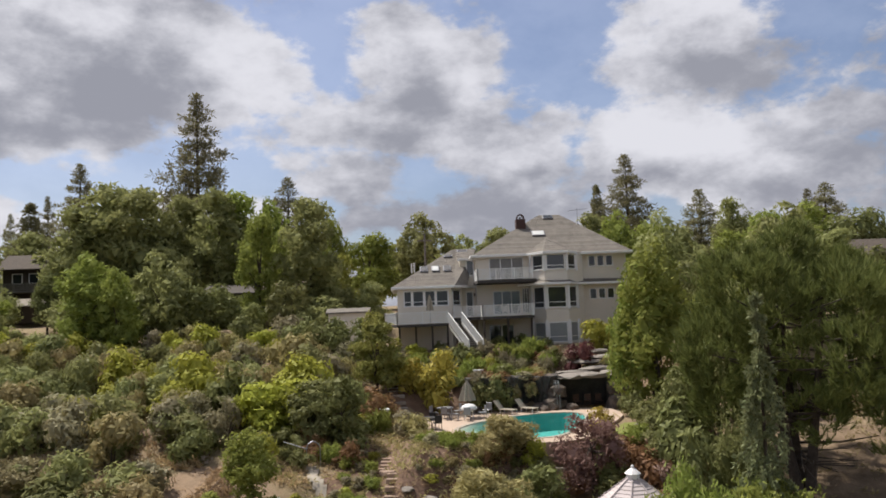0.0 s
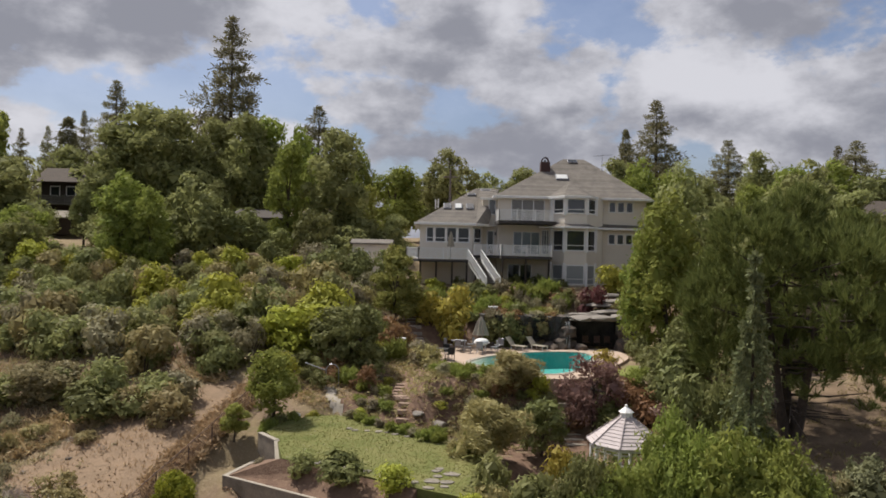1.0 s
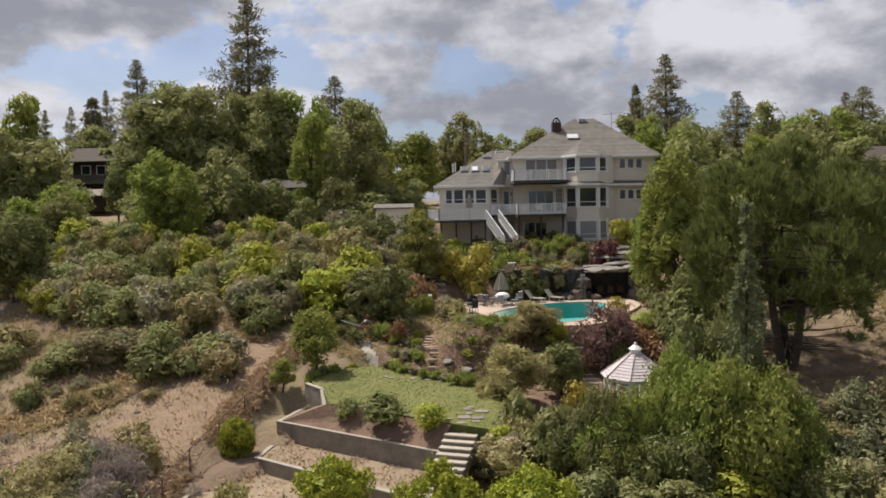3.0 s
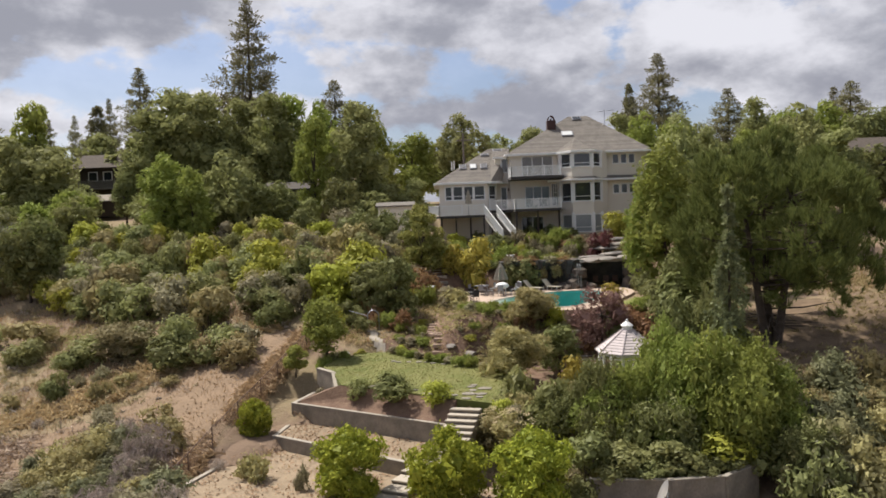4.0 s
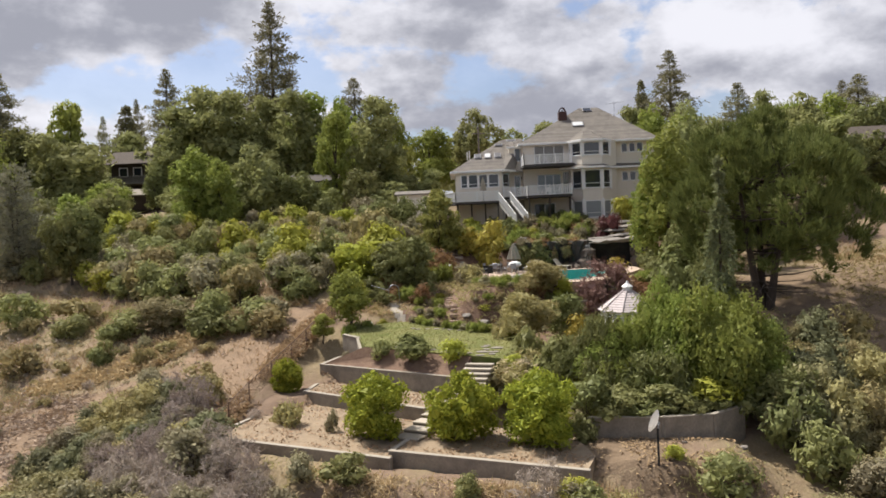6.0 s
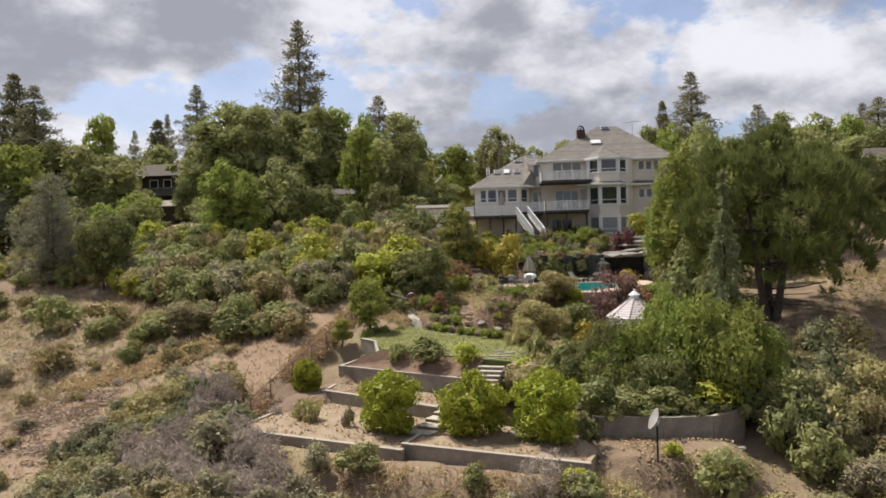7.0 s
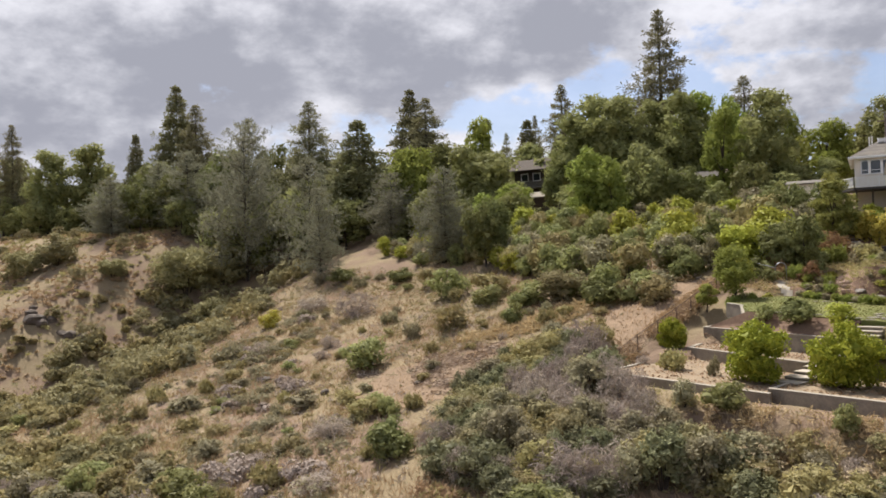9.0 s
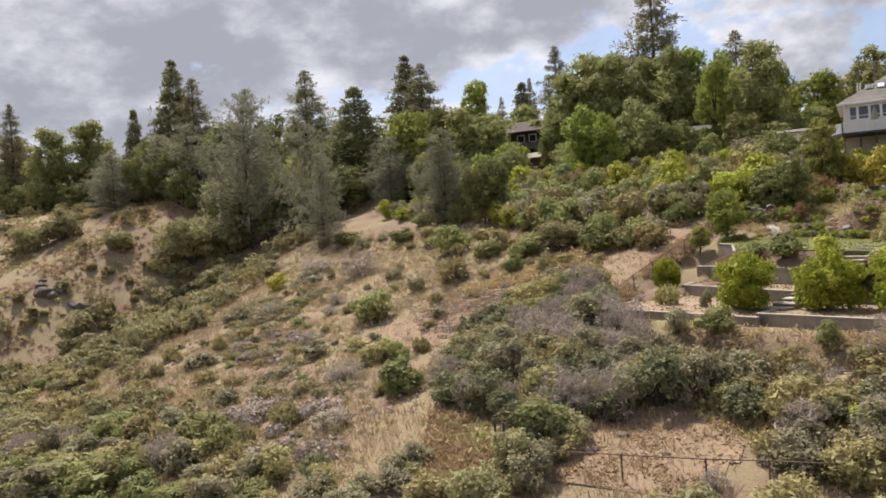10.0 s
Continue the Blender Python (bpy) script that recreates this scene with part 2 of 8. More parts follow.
# ---- tools for building ----
def mesh_of(name, bm, material, smooth=False):
    me = bpy.data.meshes.new(name)
    bm.to_mesh(me)
    bm.free()
    me.materials.append(material)
    if smooth:
        me.polygons.foreach_set("use_smooth", [True] * len(me.polygons))
    return me


def part(name, bm, material, parent, label="", smooth=False):
    """One mesh, linked under a thing or a part of it."""
    ob = new(name, mesh_of(name, bm, material, smooth))
    ob.parent = parent
    return tagged(ob, label)


def thing(name, at, label, category, group="", turn=0.0):
    ob = new(name)
    ob.matrix_basis = pose(*at, 0, 0, turn)
    ob.empty_display_size = 0.2
    return tagged(ob, label, category, group)


def one_mesh(name, bm, material, label, category, at=(0, 0, 0), turn=0.0, kind="", group="", smooth=False):
    ob = new(name, mesh_of(name, bm, material, smooth))
    ob.matrix_basis = pose(*at, 0, 0, turn)
    return tagged(ob, label, category, group, kind)


def box(bm, x0, x1, y0, y1, z0, z1, bevel=0.0, turn=0.0):
    """A block between two corners, its edges broken by bevel, turned about its own middle."""
    m = Matrix.Translation(((x0 + x1) / 2, (y0 + y1) / 2, (z0 + z1) / 2)) @ Matrix.Rotation(radians(turn), 4, "Z") @ Matrix.Diagonal((abs(x1 - x0), abs(y1 - y0), abs(z1 - z0), 1))
    vs = bmesh.ops.create_cube(bm, size=1, matrix=m)["verts"]
    if bevel:
        es = list({e for v in vs for e in v.link_edges})
        bmesh.ops.bevel(bm, geom=es, offset=bevel, segments=1, affect="EDGES")
    return vs


def beam(bm, a, b, w, h=None):
    """A square bar of width w from a to b."""
    a, b = Vector(a), Vector(b)
    d = b - a
    q = d.to_track_quat("Z", "Y").to_matrix().to_4x4()
    m = Matrix.Translation((a + b) / 2) @ q @ Matrix.Diagonal((w, h or w, d.length, 1))
    bmesh.ops.create_cube(bm, size=1, matrix=m)


def tube(bm, a, b, r0, r1, seg=7):
    a, b = Vector(a), Vector(b)
    d = b - a
    q = d.to_track_quat("Z", "Y").to_matrix().to_4x4()
    bmesh.ops.create_cone(bm, cap_ends=True, segments=seg, radius1=r0, radius2=r1, depth=d.length, matrix=Matrix.Translation((a + b) / 2) @ q)


def prism(bm, pts, z0, z1):
    """A slab with the outline pts."""
    lo = [bm.verts.new((x, y, z0)) for x, y in pts]
    hi = [bm.verts.new((x, y, z1)) for x, y in pts]
    n = len(pts)
    bm.faces.new(hi)
    bm.faces.new(lo[::-1])
    for k in range(n):
        bm.faces.new((lo[k], lo[(k + 1) % n], hi[(k + 1) % n], hi[k]))
    bmesh.ops.recalc_face_normals(bm, faces=bm.faces)


def rock_mesh(bm, at, size, seed, flat=0.7, squash=1.0):
    """A worn boulder."""
    rng = random.Random(seed)
    vs = bmesh.ops.create_icosphere(bm, subdivisions=2, radius=1)["verts"]
    off = Vector((rng.uniform(0, 50), rng.uniform(0, 50), rng.uniform(0, 50)))
    sx, sy = rng.uniform(0.8, 1.25), rng.uniform(0.75, 1.1)
    for v in vs:
        k = 1 + 0.42 * noise.noise(v.co * 1.1 + off) + 0.16 * noise.noise(v.co * 3.1 + off)
        v.co = Vector((v.co.x * sx * k, v.co.y * sy * k, max(v.co.z * flat * k, -0.5))) * size + Vector(at)

# ---- the lie of the land ----
PROFILE = ((-400, -40), (-150, -24), (-60, -9), (0, 0.3), (20, 4.7), (30, 6.6), (45, 10.2), (60, 13.8), (75, 17.2), (92, 19.6), (120, 22.0), (200, 23.5), (400, 24), (3000, 24))


def ease(a, b, v):
    k = min(1.0, max(0.0, (v - a) / (b - a)))
    return k * k * (3 - 2 * k)


def profile(y):
    for (a, za), (b, zb) in zip(PROFILE, PROFILE[1:]):
        if y <= b:
            return za + (zb - za) * max(0.0, (y - a) / (b - a))
    return PROFILE[-1][1]


# level places: middle, half sizes, turn, level, run-out to the slope
PADS = (
    (12.0, 84.0, 19, 12, 0, 17.4, 5.0),
    (9.0, 54.9, 7.8, 7.0, 0, 13.0, 2.6),
    (13.6, 62.6, 2.4, 2.2, 0, 13.0, 1.2),
    (16.5, 52.0, 3.0, 2.5, 0, 13.0, 3.0),
    (-2.2, 40.8, 5.8, 4.4, -33, 9.85, 1.6),
    (9.6, 35.2, 3.0, 2.6, 0, 10.05, 2.0),
    (-4.5, 36.2, 5.0, 1.4, -35, 7.9, 0.8),
    (-5.6, 31.9, 5.0, 2.0, -31, 7.1, 1.2),
    (7.2, 25.2, 4.3, 1.6, -10, 7.45, 2.0),
    (-8.2, 26.0, 5.6, 0.6, -27, 7.12, 2.5),
    (-9.8, 41.8, 1.6, 0.5, 73, 8.9, 1.1),
    (-7.9, 41.2, 0.8, 1.5, -10, 8.6, 0.7),
    (-10.5, 38.2, 1.5, 0.5, 80, 8.0, 1.1),
    (1.2, 22.3, 4.6, 0.6, -24, 7.05, 2.5),
)


POOL = [(3.2, 52.9), (4.2, 55.4), (5.9, 57.5), (8.3, 59.2), (11.0, 60.0), (12.5, 59.3), (12.4, 57.0), (11.5, 54.0), (10.2, 51.0), (8.9, 49.0), (7.5, 48.8), (6.4, 50.0), (4.8, 51.2)]


def in_pool(x, y):
    hit = False
    for (ax, ay), (bx, by) in zip(POOL, POOL[1:] + POOL[:1]):
        if (ay > y) != (by > y) and x < (bx - ax) * (y - ay) / (by - ay) + ax:
            hit = not hit
    return hit


def ground_z(x, y):
    z = profile(y)
    lean = 0.13 * (1 - ease(48, 100, y))
    z -= lean * min(61, max(0.0, -14 - x))
    z += 0.07 * max(0.0, x - 20) * (1 - ease(40, 110, x))
    axis = -92 + (y - 40) * 0.18
    z -= 5.5 * math.exp(-(((x - axis) / 11) ** 2)) * ease(5, 40, y) * (1 - ease(75, 105, y))
    z += 4.0 * ease(-98, -112, x) * ease(20, 50, y) * (1 - ease(80, 110, y))
    z += 2.2 * ease(9, 17, x) * ease(22, 36, y) * (1 - ease(44, 58, y))
    for cx, cy, hx, hy, turn, level, run in PADS:
        c, s = math.cos(radians(turn)), math.sin(radians(turn))
        u, v = (x - cx) * c + (y - cy) * s, -(x - cx) * s + (y - cy) * c
        d = math.hypot(max(0, abs(u) - hx), max(0, abs(v) - hy))
        if d < run:
            z += (level - z) * (1 - ease(0, run, d))
    if 2 < x < 15 and 46 < y < 61 and in_pool(8.9 + (x - 8.9) * 0.9, 54 + (y - 54) * 0.9):
        z -= 1.9
    return z


def rough_z(x, y):
    """The ground with its bumps, which the level places keep out."""
    z = ground_z(x, y)
    away = ease(0, 8, max(abs(x - 6) - 18, abs(y - 56) - 34))
    return z + (0.35 * noise.noise(Vector((x * 0.13, y * 0.13, 1))) + 0.12 * noise.noise(Vector((x * 0.5, y * 0.5, 4)))) * (0.15 + 0.85 * away)


# ---- end of the land ----
def grid_lines(lo, hi, fine_lo, fine_hi, step):
    out, v, s = [], fine_lo, step
    while v <= fine_hi:
        out.append(v)
        v += step
    v = out[-1]
    while v < hi:
        s *= 1.16
        v += s
        out.append(v)
    v, s = fine_lo, step
    while v > lo:
        s *= 1.16
        v -= s
        out.insert(0, v)
    return out


def build_ground():
    xs = grid_lines(-2500, 2500, -62, 28, 0.75)
    ys = grid_lines(-1500, 2800, 6, 84, 0.75)
    verts = [(x, y, rough_z(x, y)) for y in ys for x in xs]
    n = len(xs)
    faces = [(j * n + i, j * n + i + 1, (j + 1) * n + i + 1, (j + 1) * n + i) for j in range(len(ys) - 1) for i in range(n - 1)]
    me = bpy.data.meshes.new("ground")
    me.from_pydata(verts, [], faces)
    me.polygons.foreach_set("use_smooth", [True] * len(faces))
    me.materials.append(M_GROUND)
    tagged(new("ground", me), "dry grassy hillside with bare dirt patches", "ground", kind="structure")


build_ground()

# ---- retaining walls, terraces and the lawn ----
def wall_run(name, pts, z0, z1, label, thick=0.22):
    """A concrete wall along pts with a paler top; height may change from end to end."""
    ob = thing(name, (0, 0, 0), label, "retaining wall", "concrete garden walls")
    for k, ((ax, ay), (bx, by)) in enumerate(zip(pts, pts[1:])):
        for nm, lo, hi, w, m in (("wall_panel", z0, z1 - 0.05, thick, M_CONCRETE), ("wall_top", z1 - 0.05, z1, thick + 0.03, M_CAP)):
            bm = bmesh.new()
            L = math.hypot(bx - ax, by - ay)
            box(bm, -L / 2 - thick / 2 * 0.98, L / 2 + thick / 2 * 0.98, -w / 2, w / 2, 0, hi - lo, 0.015)
            p = part(nm, bm, m, ob)
            p.matrix_basis = pose((ax + bx) / 2, (ay + by) / 2, lo + 0.002 * k, 0, 0, math.degrees(math.atan2(by - ay, bx - ax)))
    return ob


FLATS = []


def slab(name, pts, z0, z1, material, label, category, kind="structure"):
    FLATS.append((pts, z1))
    bm = bmesh.new()
    prism(bm, pts, z0, z1)
    return one_mesh(name, bm, material, label, category, kind=kind)


WALL_F = [(-13.1, 29.8), (-3.6, 25.0)]
WALL_G = [(-3.55, 25.75), (4.75, 21.95)]
WALL_C = [(-9.6, 37.0), (-2.3, 31.45)]
WALL_B = [(-9.15, 40.3), (-0.35, 34.2)]
wall_run("retaining_wall", WALL_F, 6.4, 7.55, "low weathered concrete retaining wall at the foot of the terraces")
wall_run("retaining_wall", [(-13.1, 29.8), (-11.6, 34.6)], 6.4, 7.56, "low concrete wall closing the lowest terrace")
wall_run("retaining_wall", WALL_G, 6.2, 7.66, "weathered concrete wall below the citrus trees")
wall_run("retaining_wall", [(-3.55, 25.75), (-2.7, 28.2)], 6.2, 7.64, "short concrete return wall beside the garden steps")
wall_run("retaining_wall", WALL_C, 6.9, 8.2, "middle concrete retaining wall of the terraced garden")
wall_run("retaining_wall", [(-9.6, 37.0), (-9.15, 40.0)], 7.0, 8.19, "short concrete return wall of the middle terrace")
wall_run("retaining_wall", WALL_B, 7.6, 9.2, "upper concrete retaining wall in front of the lawn")
wall_run("retaining_wall", [(-9.15, 40.3), (-8.2, 43.4)], 8.0, 9.19, "concrete side wall of the upper planting bed")
wall_run("retaining_wall", [(5.7, 27.25), (9.0, 26.8), (11.4, 27.0), (13.2, 28.4)], 6.6, 8.45, "curved concrete wall under the large shrubs")


def wing_wall():
    """The tall wall at the lawn's end, whose top steps down towards the bed."""
    ob = thing("retaining_wall", (0, 0, 0), "tall grey concrete wall sloping down beside the lawn", "retaining wall", "concrete garden walls")
    for a, b, za, zb in (((-8.15, 43.5), (-7.0, 42.1), 10.55, 10.5), ((-7.0, 42.1), (-6.25, 39.0), 10.48, 9.35)):
        bm = bmesh.new()
        d = (Vector(b) - Vector(a)).normalized()
        n = Vector((-d.y, d.x)) * 0.11
        v = [bm.verts.new((p.x, p.y, z)) for p, z in ((Vector(a) + n, 8.6), (Vector(b) + n, 8.6), (Vector(b) + n, zb), (Vector(a) + n, za), (Vector(a) - n, 8.6), (Vector(b) - n, 8.6), (Vector(b) - n, zb), (Vector(a) - n, za))]
        for f in ((0, 1, 2, 3), (7, 6, 5, 4), (3, 2, 6, 7), (0, 4, 5, 1), (1, 5, 6, 2), (4, 0, 3, 7)):
            bm.faces.new([v[k] for k in f])
        bmesh.ops.recalc_face_normals(bm, faces=bm.faces)
        part("wall_panel", bm, M_CONCRETE, ob)
        bm = bmesh.new()
        beam(bm, (*a, za + 0.02), (*b, zb + 0.02), 0.27, 0.05)
        part("wall_top", bm, M_CAP, ob, "pale concrete top")


wing_wall()
slab("terrace_1", [(-13.0, 29.85), (-3.7, 25.1), (-3.4, 25.8), (-2.4, 31.5), (-9.5, 36.9), (-11.6, 34.6)], 6.6, 7.47, M_DIRT, "lowest terrace of pale bare dirt", "terrace")
slab("terrace_2", [(-9.5, 36.9), (-2.3, 31.4), (-0.6, 34.3), (-9.1, 40.2)], 7.2, 8.12, M_DIRT, "middle terrace of dirt and dry weeds", "terrace")
slab("terrace_3", [(-3.5, 25.8), (4.75, 22.05), (5.4, 24.0), (5.0, 27.0), (0.6, 29.8), (-2.0, 30.9)], 6.5, 7.56, M_DIRT, "dirt terrace under the citrus trees", "terrace")
bed = slab("planting_bed", [(-9.1, 40.2), (-0.4, 34.2), (0.35, 35.55), (-0.6, 36.15), (-3.0, 37.65), (-5.4, 38.95), (-6.3, 39.35), (-7.0, 42.1), (-8.1, 43.3)], 8.2, 9.14, M_MULCH, "raised bed of reddish mulch behind the wall", "planting bed")
for v in bed.data.vertices:
    if v.co.z > 9 and -6.5 < v.co.x < 0.4 and v.co.y > 35:
        v.co.z = 10.42 + 0.055 * (v.co.y - 41) - 0.03

LAWN = [(-6.2, 39.3), (-5.4, 38.9), (-3.0, 37.6), (-0.6, 36.1), (0.6, 35.4), (2.2, 34.6), (3.6, 36.0), (4.2, 38.5), (3.6, 41.0), (2.0, 42.8), (0.2, 44.0), (-1.2, 45.0), (-3.0, 46.6), (-4.6, 47.4), (-6.2, 46.9), (-7.4, 45.6), (-7.9, 43.8), (-7.0, 42.2)]


def lawn_z(x, y):
    """The lawn falls gently towards the wall."""
    return 10.42 + 0.055 * (y - 41)


def build_lawn():
    bm = bmesh.new()
    prism(bm, LAWN, 9.0, 10.4)
    for v in bm.verts:
        if v.co.z > 10:
            v.co.z = lawn_z(v.co.x, v.co.y)
    lawn = one_mesh("lawn", bm, M_LAWN, "green lawn mottled with pale patches", "lawn", kind="structure")
    return lawn


L_LAWN = leaf_mat("grass_blades", (0.115, 0.14, 0.038), (0.20, 0.21, 0.072), through_light=0.3)


def lawn_blades():
    """Grass blades and pale clover over the lawn."""
    rng = np.random.default_rng(3)
    for name, n, label, m, hgt, w in (("lawn_blades", 10000, "short green grass blades", L_LAWN, 0.05, 0.014), ("clover_flowers", 450, "pale clover flowers in the grass", M_CAP, 0.02, 0.026)):
        V = []
        while len(V) < n * 3:
            x, y = rng.uniform(-8, 4.4), rng.uniform(34.4, 47.6)
            hit = False
            for (ax, ay), (bx, by) in zip(LAWN, LAWN[1:] + LAWN[:1]):
                if (ay > y) != (by > y) and x < (bx - ax) * (y - ay) / (by - ay) + ax:
                    hit = not hit
            if not hit or (w > 0.03 and noise.noise(Vector((x * 0.6, y * 0.6, 2))) < 0.0):
                continue
            a, z, k = rng.uniform(0, 6.28), lawn_z(x, y), rng.uniform(0.6, 1.5)
            V += [(x - w * k * math.cos(a), y - w * k * math.sin(a), z), (x + w * k * math.cos(a), y + w * k * math.sin(a), z + (0.01 if w > 0.03 else 0)), (x + rng.normal() * 0.04, y + rng.normal() * 0.04, z + hgt * k)]
        me = bpy.data.meshes.new(name)
        me.from_pydata(V, [], [(3 * k, 3 * k + 1, 3 * k + 2) for k in range(n)])
        me.materials.append(m)
        tagged(new(name, me), label, "grass", kind="stuff")


lawn_blades()


build_lawn()


M_STEP = mat("pale_step", (0.40, 0.345, 0.275), 0.9, scale=2, fine=20, bump=0.01, other=(0.343, 0.296, 0.234), rand=0.1)


def stairs(name, foot, head, z0, z1, width, n, label, group):
    """A straight flight: a sloping bed of earth, stone treads with thickness, one object each."""
    (ax, ay), (bx, by) = foot, head
    ob = thing(name, (ax, ay, z0), label, "garden steps", group, math.degrees(math.atan2(by - ay, bx - ax)))
    run, rise = math.hypot(bx - ax, by - ay) / n, (z1 - z0) / n
    for k in range(n):
        for nm, x0, zt, zb, m in (("riser", k * run + 0.05, (k + 1) * rise - 0.07, k * rise - 0.5, M_CONCRETE), ("tread", k * run, (k + 1) * rise, (k + 1) * rise - 0.07, M_STEP)):
            bm = bmesh.new()
            box(bm, x0, (k + 1) * run + 0.02, -width / 2, width / 2, zb, zt, 0.012)
            part(nm, bm, m, ob)
    return ob


stairs("garden_steps", (-0.35, 31.1), (0.85, 34.7), 8.15, 9.85, 1.6, 9, "pale concrete steps climbing to the lawn", "garden stairs")
stairs("garden_steps", (-3.0, 27.6), (-1.4, 30.6), 7.5, 8.15, 1.35, 4, "pale concrete steps between the citrus trees", "garden stairs")
stairs("garden_steps", (-1.5, 30.4), (-0.4, 32.6), 8.1, 8.35, 1.5, 2, "low concrete landing steps", "garden stairs")

# ---- the house ----
def window_unit(parent, a, b, z0, z1, panes=1, sash=0.0, frame_w=0.12, out=0.05, name="window", glass=None):
    """A framed window on the wall from a to b (plan, seen from outside left to right)."""
    (ax, ay), (bx, by) = a, b
    L = math.hypot(bx - ax, by - ay)
    w = new(name)
    w.parent = parent
    w.matrix_basis = pose(ax, ay, 0, 0, 0, math.degrees(math.atan2(by - ay, bx - ax)))
    bm = bmesh.new()
    f = frame_w
    box(bm, 0, f, -out, 0.06, z0, z1, 0.008)
    box(bm, L - f, L, -out, 0.06, z0, z1, 0.008)
    box(bm, f, L - f, -out, 0.06, z1 - f, z1, 0.008)
    box(bm, f, L - f, -out - 0.03, 0.06, z0, z0 + f, 0.008)
    for k in range(1, panes):
        box(bm, L * k / panes - f / 2, L * k / panes + f / 2, -out, 0.06, z0 + f, z1 - f)
    if sash:
        box(bm, f, L - f, -out + 0.01, 0.05, z0 + sash - 0.03, z0 + sash + 0.03)
    part("window_frame", bm, M_TRIM, w)
    for k in range(panes):
        for lo, hi in (((z0 + f, z0 + sash), (z0 + sash, z1 - f)) if sash else ((z0 + f, z1 - f),)):
            bm = bmesh.new()
            box(bm, L * k / panes + f * 0.4, L * (k + 1) / panes - f * 0.4, -0.012, 0.012, lo, hi)
            part("pane", bm, glass or M_GLASS, w)
    return w


def railing(parent, pts, z, h=1.02, gap=0.105, post_gap=1.9, paint=None):
    """White picket railing along pts: posts, top and bottom rails, thin pickets."""
    r = new("railing")
    r.parent = parent
    for (ax, ay, az), (bx, by, bz) in zip([(*p, z) if len(p) == 2 else p for p in pts], [(*p, z) if len(p) == 2 else p for p in pts][1:]):
        L = math.dist((ax, ay), (bx, by))
        n = max(1, round(L / post_gap))
        for k in range(n + 1):
            t = k / n
            bm = bmesh.new()
            x, y, zz = ax + (bx - ax) * t, ay + (by - ay) * t, az + (bz - az) * t
            box(bm, x - 0.05, x + 0.05, y - 0.05, y + 0.05, zz, zz + h + 0.06, 0.01)
            part("post", bm, paint or M_TRIM, r)
        bm = bmesh.new()
        beam(bm, (ax, ay, az + h - 0.03), (bx, by, bz + h - 0.03), 0.09, 0.06)
        beam(bm, (ax, ay, az + 0.10), (bx, by, bz + 0.10), 0.06, 0.06)
        part("rail", bm, paint or M_TRIM, r)
        bm = bmesh.new()
        n = max(2, round(L / gap))
        for k in range(1, n):
            t = k / n
            x, y, zz = ax + (bx - ax) * t, ay + (by - ay) * t, az + (bz - az) * t
            box(bm, x - 0.023, x + 0.023, y - 0.018, y + 0.018, zz + 0.1, zz + h - 0.05)
        tagged(part("picket_infill", bm, paint or M_TRIM, r), kind="stuff")
    return r


def roof_face(bm, pts, lift=0.0, thick=0.12):
    """A roof plane of overlapping shingle courses over the polygon pts (first edge is the eave)."""
    P = [Vector(p) for p in pts]
    nrm = (P[1] - P[0]).cross(P[-1] - P[0]).normalized()
    if nrm.z < 0:
        nrm = -nrm
    e = (P[1] - P[0]).normalized()
    up = nrm.cross(e)
    if up.z < 0:
        up = -up
    loc = [((p - P[0]).dot(e), (p - P[0]).dot(up)) for p in P]
    top = max(v for _, v in loc)
    course = 0.21
    n = max(1, math.ceil(top / course))

    def span(v):
        xs = []
        for (x0, v0), (x1, v1) in zip(loc, loc[1:] + loc[:1]):
            if abs(v1 - v0) < 1e-6:
                if abs(v0 - v) < 1e-4:
                    xs += [x0, x1]
                continue
            k = (v - v0) / (v1 - v0)
            if -1e-6 <= k <= 1 + 1e-6:
                xs.append(x0 + k * (x1 - x0))
        return (min(xs), max(xs)) if xs else None

    for k in range(n):
        a, b = k * top / n, min(top, (k + 1) * top / n + 0.03)
        sa, sb = span(a + 1e-4), span(b - 1e-4)
        if not sa or not sb:
            continue
        q = [P[0] + e * x + up * v + nrm * h for x, v, h in ((sa[0], a, 0.018), (sa[1], a, 0.018), (sb[1], b, 0.005), (sb[0], b, 0.005))]
        r = [P[0] + e * x + up * v for x, v in ((sa[0], a), (sa[1], a))]
        vs = [bm.verts.new(p) for p in q + r]
        bm.faces.new(vs[:4])
        bm.faces.new((vs[4], vs[5], vs[1], vs[0]))


